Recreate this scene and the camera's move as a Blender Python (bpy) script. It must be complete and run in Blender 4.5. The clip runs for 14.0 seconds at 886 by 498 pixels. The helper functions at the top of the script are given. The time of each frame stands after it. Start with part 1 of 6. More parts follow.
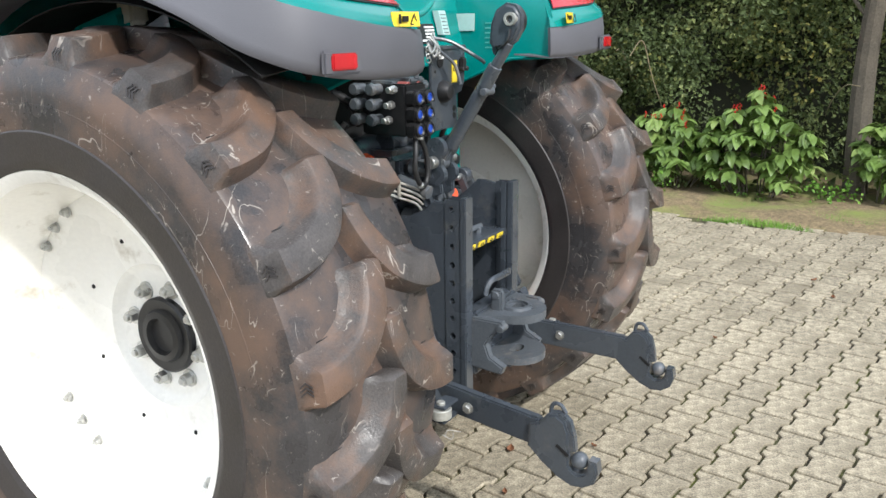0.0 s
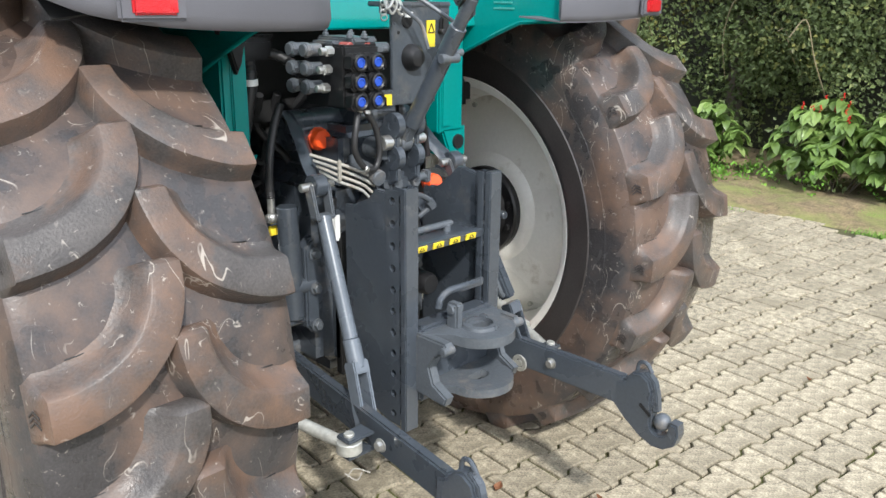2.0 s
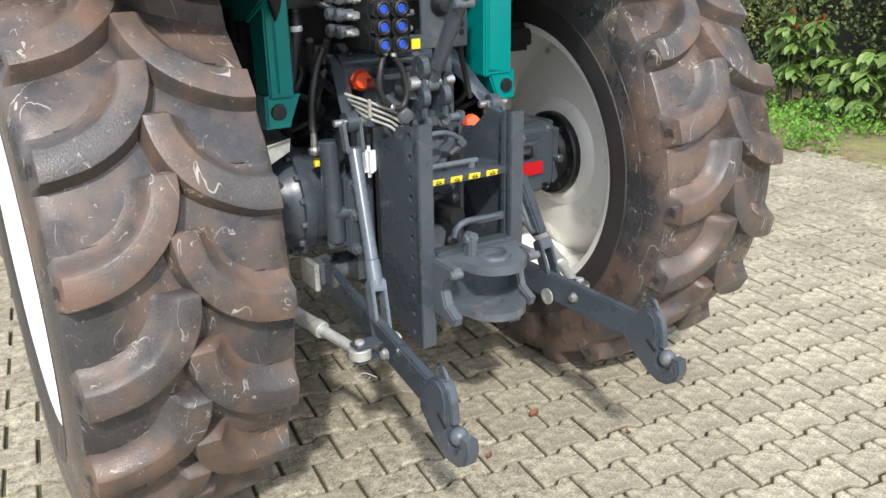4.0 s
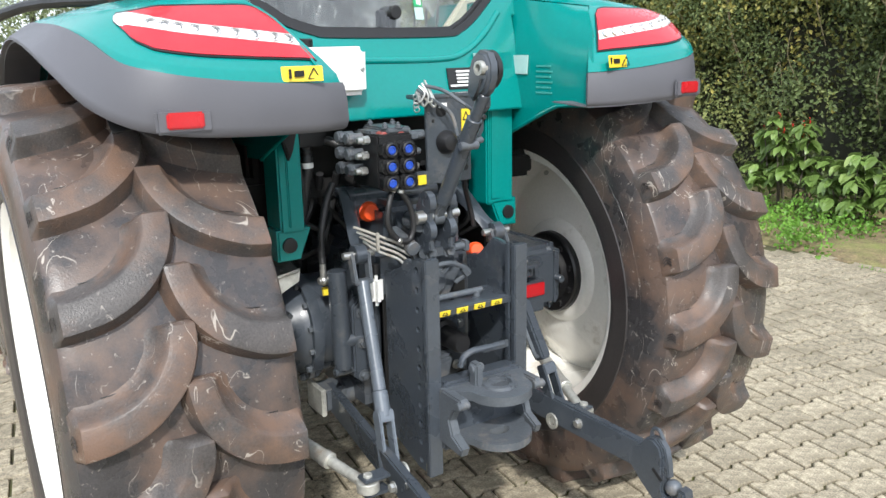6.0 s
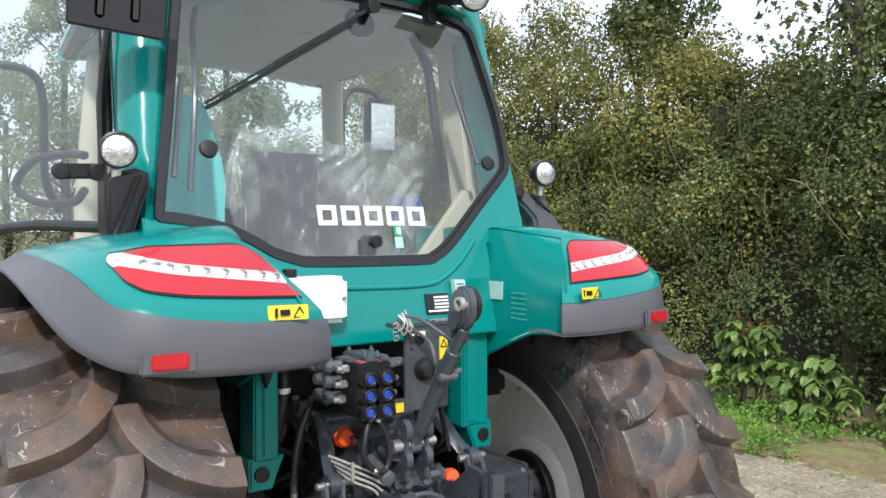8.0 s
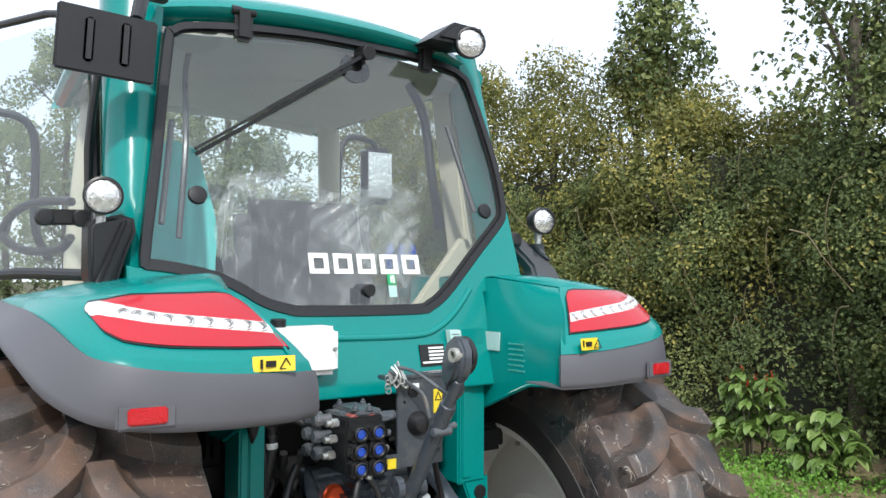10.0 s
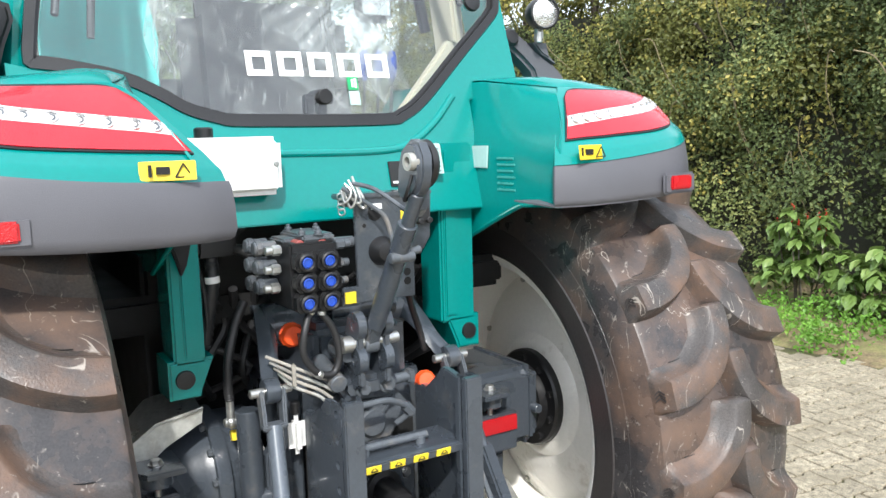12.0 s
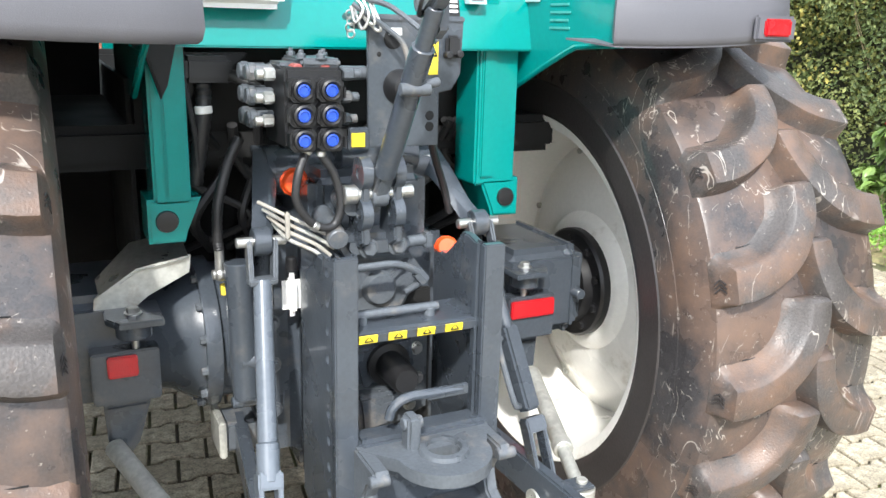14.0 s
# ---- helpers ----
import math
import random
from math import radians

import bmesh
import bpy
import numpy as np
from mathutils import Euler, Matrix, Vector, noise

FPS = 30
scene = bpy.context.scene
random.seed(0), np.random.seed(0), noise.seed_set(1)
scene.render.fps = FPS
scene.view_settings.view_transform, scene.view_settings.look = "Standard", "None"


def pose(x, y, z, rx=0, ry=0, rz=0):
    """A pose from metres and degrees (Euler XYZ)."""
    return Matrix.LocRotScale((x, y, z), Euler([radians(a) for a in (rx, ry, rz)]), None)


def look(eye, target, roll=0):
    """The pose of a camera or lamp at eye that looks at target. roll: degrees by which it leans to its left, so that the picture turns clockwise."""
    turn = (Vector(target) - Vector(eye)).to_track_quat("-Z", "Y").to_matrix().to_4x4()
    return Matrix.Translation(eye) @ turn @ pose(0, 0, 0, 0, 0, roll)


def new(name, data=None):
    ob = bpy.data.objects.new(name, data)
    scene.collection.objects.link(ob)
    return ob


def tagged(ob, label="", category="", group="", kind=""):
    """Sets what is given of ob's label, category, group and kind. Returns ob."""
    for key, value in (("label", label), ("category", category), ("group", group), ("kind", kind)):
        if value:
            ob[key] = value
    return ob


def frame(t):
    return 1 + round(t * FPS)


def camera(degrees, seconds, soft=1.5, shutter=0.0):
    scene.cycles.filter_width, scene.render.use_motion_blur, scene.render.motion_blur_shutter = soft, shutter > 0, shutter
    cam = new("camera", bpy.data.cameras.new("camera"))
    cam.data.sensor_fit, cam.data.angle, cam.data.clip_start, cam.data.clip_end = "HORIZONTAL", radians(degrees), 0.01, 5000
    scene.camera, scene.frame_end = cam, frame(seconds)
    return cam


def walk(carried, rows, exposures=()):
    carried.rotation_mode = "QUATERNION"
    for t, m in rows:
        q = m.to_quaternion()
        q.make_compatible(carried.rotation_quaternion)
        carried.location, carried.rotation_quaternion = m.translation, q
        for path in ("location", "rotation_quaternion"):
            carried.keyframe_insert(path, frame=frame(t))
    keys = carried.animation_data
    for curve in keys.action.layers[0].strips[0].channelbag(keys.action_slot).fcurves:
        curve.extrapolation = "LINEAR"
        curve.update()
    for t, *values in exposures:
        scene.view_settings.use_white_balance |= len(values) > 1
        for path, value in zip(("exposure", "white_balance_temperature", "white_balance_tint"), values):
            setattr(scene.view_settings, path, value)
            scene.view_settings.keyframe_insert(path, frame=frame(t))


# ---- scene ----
cam = camera(57.0, 14.0, soft=1.5)
PATH = [
    (0.0, -2.240, -1.787, 1.625, 74.38, 0.73, -58.54),
    (0.5, -2.036, -1.832, 1.650, 75.08, -0.45, -56.62),
    (1.0, -1.849, -1.941, 1.625, 75.01, -1.18, -52.73),
    (1.5, -1.654, -2.038, 1.597, 73.89, -1.39, -48.59),
    (2.0, -1.482, -2.020, 1.556, 72.94, -0.60, -45.18),
    (2.5, -1.317, -2.027, 1.544, 71.20, -0.44, -41.35),
    (2.7, -1.252, -2.092, 1.536, 70.65, -0.22, -39.54),
    (4.8, -1.296, -2.498, 1.593, 71.14, 1.45, -31.34),
    (5.0, -1.304, -2.490, 1.614, 72.03, 1.68, -31.46),
    (5.5, -1.305, -2.467, 1.660, 74.03, 2.06, -32.04),
    (6.0, -1.297, -2.452, 1.692, 75.88, 1.18, -32.91),
    (6.5, -1.311, -2.448, 1.719, 78.66, 0.18, -33.66),
    (7.0, -1.325, -2.454, 1.767, 82.47, 0.25, -34.52),
    (7.5, -1.336, -2.447, 1.805, 85.61, 0.13, -35.03),
    (8.0, -1.339, -2.433, 1.834, 88.52, -0.06, -35.38),
    (8.2, -1.337, -2.423, 1.855, 89.59, -0.31, -35.61),
    (10.3, -1.253, -2.375, 1.815, 92.11, -0.18, -35.27),
    (10.5, -1.178, -2.364, 1.805, 90.68, -0.58, -34.97),
    (11.0, -1.039, -2.316, 1.761, 88.66, -0.97, -33.15),
    (11.5, -0.952, -2.196, 1.700, 85.82, -0.05, -31.70),
    (12.0, -0.870, -2.154, 1.679, 82.13, 1.57, -31.90),
    (12.5, -0.774, -2.160, 1.653, 80.02, 1.22, -31.31),
    (13.0, -0.701, -2.152, 1.605, 78.27, 0.70, -28.70),
    (13.5, -0.645, -2.053, 1.564, 76.57, 0.07, -27.38),
    (14.0, -0.616, -1.962, 1.526, 74.78, -1.45, -25.65),
]
EXPOSURE = [(0.0, 0.14), (1.5, 0.32), (2.5, 0.44), (5.0, 0.30), (6.5, 0.20), (7.5, -0.04), (8.2, -0.06), (10.5, -0.08), (11.0, 0.14), (11.5, 0.34), (12.5, 0.60), (13.2, 0.80), (14.0, 1.00)]
walk(cam, [(t, pose(x, y, z, rx, ry, rz)) for t, x, y, z, rx, ry, rz in PATH], EXPOSURE)

# ---- light ----
SUN_TO = Vector((-0.351, -0.662, 0.662)).normalized()
world = bpy.data.worlds.new("sky")
scene.world = world
world.use_nodes = True
wn, wl = world.node_tree.nodes, world.node_tree.links
wn.clear()
sky = wn.new("ShaderNodeTexSky")
sky.sky_type, sky.sun_disc = "NISHITA", False
sky.sun_elevation = math.asin(SUN_TO.z)
sky.sun_rotation = math.atan2(SUN_TO.x, SUN_TO.y)
sky.dust_density, sky.air_density = 2.0, 1.0
cloud = wn.new("ShaderNodeTexNoise")
cloud.inputs["Scale"].default_value, cloud.inputs["Detail"].default_value = 2.2, 6.0
cramp = wn.new("ShaderNodeValToRGB")
cramp.color_ramp.elements[0].position, cramp.color_ramp.elements[1].position = 0.38, 0.62
cramp.color_ramp.elements[0].color, cramp.color_ramp.elements[1].color = (0.70, 0.70, 0.70, 1), (1.0, 1.0, 1.0, 1)
cmix = wn.new("ShaderNodeMix")
cmix.data_type = "RGBA"
cmix.inputs[7].default_value = (5.8, 6.3, 7.1, 1)
wbg = wn.new("ShaderNodeBackground")
wbg.inputs["Strength"].default_value = 0.23
wout = wn.new("ShaderNodeOutputWorld")
wl.new(cloud.outputs[0], cramp.inputs[0])
wl.new(cramp.outputs[0], cmix.inputs[0])
wl.new(sky.outputs[0], cmix.inputs[6])
wl.new(cmix.outputs[2], wbg.inputs["Color"])
wl.new(wbg.outputs[0], wout.inputs[0])
sun = new("sun", bpy.data.lights.new("sun", "SUN"))
sun.data.energy, sun.data.angle, sun.data.color = 3.4, radians(2.6), (1.0, 0.985, 0.955)
sun.matrix_world = look(SUN_TO * 30, (0, 0, 0))


# ---- materials ----
def mat(name, color, rough=0.5, metal=0.0, vary=0.15, scale=6.0, bump=0.0, bscale=80.0, dirt=None, dirt_amount=0.5, dirt_scale=4.0, coat=0.0, rand=0.0, spec=0.5, rvary=0.1, scuff=0.0):
    """Colour with broad and fine variation, dirt patches, roughness variation and fine relief."""
    m = bpy.data.materials.new(name)
    m.use_nodes = True
    n, l = m.node_tree.nodes, m.node_tree.links
    b = n["Principled BSDF"]
    tc = n.new("ShaderNodeTexCoord")
    big = n.new("ShaderNodeTexNoise")
    big.inputs["Scale"].default_value, big.inputs["Detail"].default_value = scale, 5.0
    fine = n.new("ShaderNodeTexNoise")
    fine.inputs["Scale"].default_value, fine.inputs["Detail"].default_value = bscale, 3.0
    l.new(tc.outputs["Object"], big.inputs["Vector"])
    l.new(tc.outputs["Object"], fine.inputs["Vector"])
    add = n.new("ShaderNodeMath")
    add.operation = "ADD"
    l.new(big.outputs[0], add.inputs[0])
    l.new(fine.outputs[0], add.inputs[1])
    rng = n.new("ShaderNodeMapRange")
    rng.inputs[1].default_value, rng.inputs[2].default_value = 0.7, 1.3
    rng.inputs[3].default_value, rng.inputs[4].default_value = 1 - vary, 1 + vary
    l.new(add.outputs[0], rng.inputs[0])
    hsv = n.new("ShaderNodeHueSaturation")
    hsv.inputs["Color"].default_value = (*color, 1)
    if rand:
        info = n.new("ShaderNodeObjectInfo")
        geo = n.new("ShaderNodeNewGeometry")
        both = n.new("ShaderNodeMath")
        both.operation = "ADD"
        l.new(info.outputs["Random"], both.inputs[0])
        l.new(geo.outputs["Random Per Island"], both.inputs[1])
        rr = n.new("ShaderNodeMapRange")
        rr.inputs[2].default_value = 2.0
        rr.inputs[3].default_value, rr.inputs[4].default_value = 1 - rand, 1 + rand
        l.new(both.outputs[0], rr.inputs[0])
        mul = n.new("ShaderNodeMath")
        mul.operation = "MULTIPLY"
        l.new(rng.outputs[0], mul.inputs[0])
        l.new(rr.outputs[0], mul.inputs[1])
        l.new(mul.outputs[0], hsv.inputs["Value"])
    else:
        l.new(rng.outputs[0], hsv.inputs["Value"])
    last = hsv.outputs[0]
    if dirt:
        dn = n.new("ShaderNodeTexNoise")
        dn.inputs["Scale"].default_value, dn.inputs["Detail"].default_value, dn.inputs["Roughness"].default_value = dirt_scale, 8.0, 0.65
        l.new(tc.outputs["Object"], dn.inputs["Vector"])
        dr = n.new("ShaderNodeMapRange")
        dr.inputs[1].default_value, dr.inputs[2].default_value = 0.62 - 0.3 * dirt_amount, 0.75 - 0.15 * dirt_amount
        l.new(dn.outputs[0], dr.inputs[0])
        mx = n.new("ShaderNodeMix")
        mx.data_type = "RGBA"
        mx.inputs[7].default_value = (*dirt, 1)
        l.new(dr.outputs[0], mx.inputs[0])
        l.new(last, mx.inputs[6])
        last = mx.outputs[2]
    if scuff:
        def ridge(scale, distortion, width, gate_scale, gate, strength, rot, stretch):
            """Thin wandering pale lines where a broad patch lets them show."""
            nonlocal last
            mp = n.new("ShaderNodeMapping")
            mp.inputs["Scale"].default_value, mp.inputs["Rotation"].default_value = stretch, rot
            l.new(tc.outputs["Object"], mp.inputs["Vector"])
            sn = n.new("ShaderNodeTexNoise")
            sn.inputs["Scale"].default_value, sn.inputs["Detail"].default_value, sn.inputs["Distortion"].default_value = scale, 2.5, distortion
            l.new(mp.outputs[0], sn.inputs["Vector"])
            sub = n.new("ShaderNodeMath")
            sub.operation = "SUBTRACT"
            sub.inputs[1].default_value = 0.5
            l.new(sn.outputs[0], sub.inputs[0])
            ab = n.new("ShaderNodeMath")
            ab.operation = "ABSOLUTE"
            l.new(sub.outputs[0], ab.inputs[0])
            line = n.new("ShaderNodeMapRange")
            line.inputs[1].default_value, line.inputs[2].default_value, line.inputs[3].default_value, line.inputs[4].default_value = width * 0.4, width, 1.0, 0.0
            l.new(ab.outputs[0], line.inputs[0])
            gn = n.new("ShaderNodeTexNoise")
            gn.inputs["Scale"].default_value, gn.inputs["Detail"].default_value = gate_scale, 4.0
            l.new(tc.outputs["Object"], gn.inputs["Vector"])
            gr_ = n.new("ShaderNodeMapRange")
            gr_.inputs[1].default_value, gr_.inputs[2].default_value, gr_.inputs[4].default_value = gate, gate + 0.07, strength
            l.new(gn.outputs[0], gr_.inputs[0])
            both_ = n.new("ShaderNodeMath")
            both_.operation = "MULTIPLY"
            l.new(line.outputs[0], both_.inputs[0])
            l.new(gr_.outputs[0], both_.inputs[1])
            sx = n.new("ShaderNodeMix")
            sx.data_type = "RGBA"
            sx.inputs[7].default_value = (0.52, 0.47, 0.41, 1)
            l.new(both_.outputs[0], sx.inputs[0])
            l.new(last, sx.inputs[6])
            last = sx.outputs[2]

        ridge(5.0, 1.6, 0.008, 7.0, scuff - 0.09, 0.6, (0.4, 0.2, 0.3), (1.6, 1.6, 0.7))
        ridge(14.0, 0.6, 0.012, 26.0, scuff - 0.02, 0.55, (0.9, 0.5, 0.1), (1.0, 1.4, 1.0))
        ridge(50.0, 0.3, 0.028, 60.0, scuff, 0.45, (0.2, 0.7, 0.4), (1.0, 1.0, 1.0))
    l.new(last, b.inputs["Base Color"])
    ro = n.new("ShaderNodeMapRange")
    ro.inputs[1].default_value, ro.inputs[2].default_value = 0.3, 0.7
    ro.inputs[3].default_value, ro.inputs[4].default_value = max(0.02, rough - rvary), min(1, rough + rvary)
    l.new(big.outputs[0], ro.inputs[0])
    l.new(ro.outputs[0], b.inputs["Roughness"])
    b.inputs["Metallic"].default_value = metal
    b.inputs["Coat Weight"].default_value = coat
    b.inputs["Coat Roughness"].default_value = 0.06
    b.inputs["Specular IOR Level"].default_value = spec
    if bump:
        bp = n.new("ShaderNodeBump")
        bp.inputs["Strength"].default_value, bp.inputs["Distance"].default_value = bump, 0.004
        l.new(fine.outputs[0], bp.inputs["Height"])
        l.new(bp.outputs[0], b.inputs["Normal"])
    return m


def leaf_mat(name, color, other, rough=0.45, spec=0.4):
    """Leaves: each one of its own shade, a little light through them."""
    m = bpy.data.materials.new(name)
    m.use_nodes = True
    n, l = m.node_tree.nodes, m.node_tree.links
    b = n["Principled BSDF"]
    geo = n.new("ShaderNodeNewGeometry")
    tc = n.new("ShaderNodeTexCoord")
    no = n.new("ShaderNodeTexNoise")
    no.inputs["Scale"].default_value = 0.9
    l.new(tc.outputs["Object"], no.inputs["Vector"])
    s = n.new("ShaderNodeMath")
    s.operation = "MULTIPLY_ADD"
    s.inputs[1].default_value = 0.55
    l.new(geo.outputs["Random Per Island"], s.inputs[0])
    t = n.new("ShaderNodeMapRange")
    t.inputs[1].default_value, t.inputs[2].default_value, t.inputs[4].default_value = 0.38, 0.68, 0.5
    l.new(no.outputs[0], t.inputs[0])
    l.new(t.outputs[0], s.inputs[2])
    r = n.new("ShaderNodeValToRGB")
    r.color_ramp.elements[0].color, r.color_ramp.elements[1].color = (*[c * 0.55 for c in color], 1), (*other, 1)
    e = r.color_ramp.elements.new(0.55)
    e.color = (*color, 1)
    l.new(s.outputs[0], r.inputs[0])
    l.new(r.outputs[0], b.inputs["Base Color"])
    b.inputs["Roughness"].default_value, b.inputs["Specular IOR Level"].default_value = rough, spec
    tr = n.new("ShaderNodeBsdfTranslucent")
    l.new(r.outputs[0], tr.inputs["Color"])
    mx = n.new("ShaderNodeMixShader")
    mx.inputs[0].default_value = 0.25
    l.new(b.outputs[0], mx.inputs[1])
    l.new(tr.outputs[0], mx.inputs[2])
    l.new(mx.outputs[0], n["Material Output"].inputs["Surface"])
    return m


def glass_mat(name, tint, gloss=0.06, ior=1.5):
    """A thin pane: mostly clear, with a mirror share that grows at grazing angles."""
    m = bpy.data.materials.new(name)
    m.use_nodes = True
    n, l = m.node_tree.nodes, m.node_tree.links
    n.remove(n["Principled BSDF"])
    t = n.new("ShaderNodeBsdfTransparent")
    t.inputs["Color"].default_value = (*tint, 1)
    g = n.new("ShaderNodeBsdfGlossy")
    g.inputs["Roughness"].default_value = 0.02
    f = n.new("ShaderNodeFresnel")
    f.inputs["IOR"].default_value = ior
    a = n.new("ShaderNodeMath")
    a.operation, a.use_clamp = "ADD", True
    a.inputs[1].default_value = gloss
    l.new(f.outputs[0], a.inputs[0])
    x = n.new("ShaderNodeMixShader")
    l.new(a.outputs[0], x.inputs[0])
    l.new(t.outputs[0], x.inputs[1])
    l.new(g.outputs[0], x.inputs[2])
    l.new(x.outputs[0], n["Material Output"].inputs["Surface"])
    return m


def film_mat(name):
    """Thin clear film: mostly see-through, milky in patches, with glints painted along its creases."""
    m = bpy.data.materials.new(name)
    m.use_nodes = True
    n, l = m.node_tree.nodes, m.node_tree.links
    b = n["Principled BSDF"]
    b.inputs["Base Color"].default_value = (0.80, 0.82, 0.84, 1)
    b.inputs["Roughness"].default_value, b.inputs["Coat Weight"].default_value = 0.16, 0.6
    tc = n.new("ShaderNodeTexCoord")

    def shares(scale, rot, size, detail, lo, hi, a, z, crease_glint):
        mp = n.new("ShaderNodeMapping")
        mp.inputs["Scale"].default_value, mp.inputs["Rotation"].default_value = scale, rot
        l.new(tc.outputs["Object"], mp.inputs["Vector"])
        no = n.new("ShaderNodeTexNoise")
        no.inputs["Scale"].default_value, no.inputs["Detail"].default_value, no.inputs["Distortion"].default_value = size, detail, 0.8
        l.new(mp.outputs[0], no.inputs["Vector"])
        out = no.outputs[0]
        if crease_glint:
            sub = n.new("ShaderNodeMath")
            sub.operation = "SUBTRACT"
            sub.inputs[1].default_value = 0.5
            l.new(out, sub.inputs[0])
            ab = n.new("ShaderNodeMath")
            ab.operation = "ABSOLUTE"
            l.new(sub.outputs[0], ab.inputs[0])
            out = ab.outputs[0]
        r = n.new("ShaderNodeMapRange")
        for k, v in zip((1, 2, 3, 4), (lo, hi, a, z)):
            r.inputs[k].default_value = v
        l.new(out, r.inputs[0])
        return r.outputs[0]

    def plus(p, q):
        a = n.new("ShaderNodeMath")
        a.operation, a.use_clamp = "ADD", True
        l.new(p, a.inputs[0])
        l.new(q, a.inputs[1])
        return a.outputs[0]

    milk = shares((1.0, 1.0, 0.8), (0, 0.4, 0), 4.0, 3.0, 0.42, 0.68, 0.05, 0.42, False)
    # thin pale lines: glints on the folds, put into the mix share
    fold = shares((1.0, 1.0, 0.22), (0, 0.7, 0), 12.0, 2.0, 0.0, 0.020, 0.20, 0.0, True)
    fine = shares((1.0, 1.0, 0.25), (0, -0.5, 0), 24.0, 2.0, 0.0, 0.022, 0.14, 0.0, True)
    t = n.new("ShaderNodeBsdfTransparent")
    x = n.new("ShaderNodeMixShader")
    l.new(plus(plus(milk, fold), fine), x.inputs[0])
    l.new(t.outputs[0], x.inputs[1])
    l.new(b.outputs[0], x.inputs[2])
    l.new(x.outputs[0], n["Material Output"].inputs["Surface"])
    return m


TEAL = mat("teal_paint", (0.0, 0.215, 0.196), 0.20, coat=0.15, spec=0.4, vary=0.05, scale=2.0, rvary=0.05)
TRIM = mat("grey_plastic", (0.105, 0.105, 0.118), 0.5, vary=0.06, bump=0.12, bscale=500)
IRON = mat("grey_paint", (0.052, 0.062, 0.075), 0.29, vary=0.14, scale=7, bump=0.08, bscale=120, coat=0.5, dirt=(0.11, 0.11, 0.11), dirt_amount=0.10, dirt_scale=9)
IRON2 = mat("grey_paint_worn", (0.085, 0.096, 0.108), 0.34, vary=0.2, scale=10, bump=0.15, bscale=150, dirt=(0.2, 0.18, 0.16), dirt_amount=0.25, dirt_scale=14)
TUBE = mat("lift_rod_paint", (0.115, 0.135, 0.160), 0.3, vary=0.1, coat=0.4)
BLACK = mat("black_plastic", (0.012, 0.012, 0.013), 0.42, vary=0.2, bump=0.05)
# near-black for dark parts, and for gaps whose shade is put into the colour
DARK = mat("dark_parts_and_shade", (0.007, 0.007, 0.007), 0.8, vary=0.2)
HOSE = mat("rubber_hose", (0.022, 0.022, 0.023), 0.45, vary=0.25, bump=0.2, bscale=200)
ZINC = mat("zinc_steel", (0.52, 0.52, 0.5), 0.35, 0.85, vary=0.15, scale=20, bump=0.05)
RUST = mat("galvanised_steel", (0.5, 0.5, 0.46), 0.45, 0.5, vary=0.2, scale=15, dirt=(0.35, 0.3, 0.24), dirt_amount=0.3, dirt_scale=12)
RIM = mat("cream_rim_paint", (0.92, 0.90, 0.84), 0.32, vary=0.04, scale=3, coat=0.3, dirt=(0.52, 0.47, 0.38), dirt_amount=0.12, dirt_scale=6)
RUBBER = mat("dusty_tyre_rubber", (0.050, 0.047, 0.048), 0.33, vary=0.3, scale=9, bump=0.12, bscale=220, dirt=(0.140, 0.090, 0.066), dirt_amount=0.66, dirt_scale=4.5, rvary=0.16, scuff=0.62)
LUGR = mat("tyre_lug_rubber", (0.068, 0.061, 0.058), 0.46, vary=0.35, scale=14, bump=0.30, bscale=200, dirt=(0.150, 0.092, 0.064), dirt_amount=0.58, dirt_scale=6, rvary=0.16, scuff=0.63)
BEAD = mat("clean_black_rubber", (0.040, 0.035, 0.034), 0.42, vary=0.25, scale=8, bump=0.15, bscale=150)
RED = mat("red_lens", (0.46, 0.004, 0.014), 0.10, vary=0.05, coat=0.6, bump=0.3, bscale=300)
CLEARL = mat("clear_lens", (0.72, 0.70, 0.68), 0.15, 0.25, vary=0.15, scale=30, coat=0.6, bump=0.3, bscale=200)
REFL = mat("red_reflector", (0.50, 0.008, 0.014), 0.22, vary=0.1, coat=0.5, bump=0.5, bscale=420)
YEL = mat("yellow_sticker", (0.82, 0.62, 0.04), 0.3, vary=0.05)
INK = mat("black_ink", (0.01, 0.01, 0.01), 0.5, vary=0.1)
WHITE = mat("white_plastic", (0.80, 0.80, 0.78), 0.4, vary=0.04)
FAINT = mat("faint_print", (0.06, 0.36, 0.32), 0.35, vary=0.1)
PALE = mat("pale_sticker", (0.40, 0.58, 0.55), 0.4, vary=0.06)
BLUE = mat("blue_cap", (0.02, 0.07, 0.40), 0.35, vary=0.1)
ORANGE = mat("orange_cap", (0.85, 0.09, 0.015), 0.4, vary=0.08)
GREEN = mat("green_sign", (0.01, 0.35, 0.12), 0.5, vary=0.05)
CREAM = mat("cream_cab_trim", (0.62, 0.58, 0.47), 0.6, vary=0.06, bump=0.1, bscale=300)
LINER = mat("cab_headliner", (0.66, 0.63, 0.58), 0.8, vary=0.08, bump=0.1, bscale=300)
SEATM = mat("dark_seat_cloth", (0.045, 0.045, 0.05), 0.8, vary=0.12, bump=0.1, bscale=60)
CLOTH = mat("teal_cloth", (0.13, 0.66, 0.65), 0.7, vary=0.12, scale=8, bump=0.1, bscale=80)
PALELINE = mat("pale_plastic_line", (0.34, 0.32, 0.28), 0.5, vary=0.2)
FILM = film_mat("clear_plastic_film")
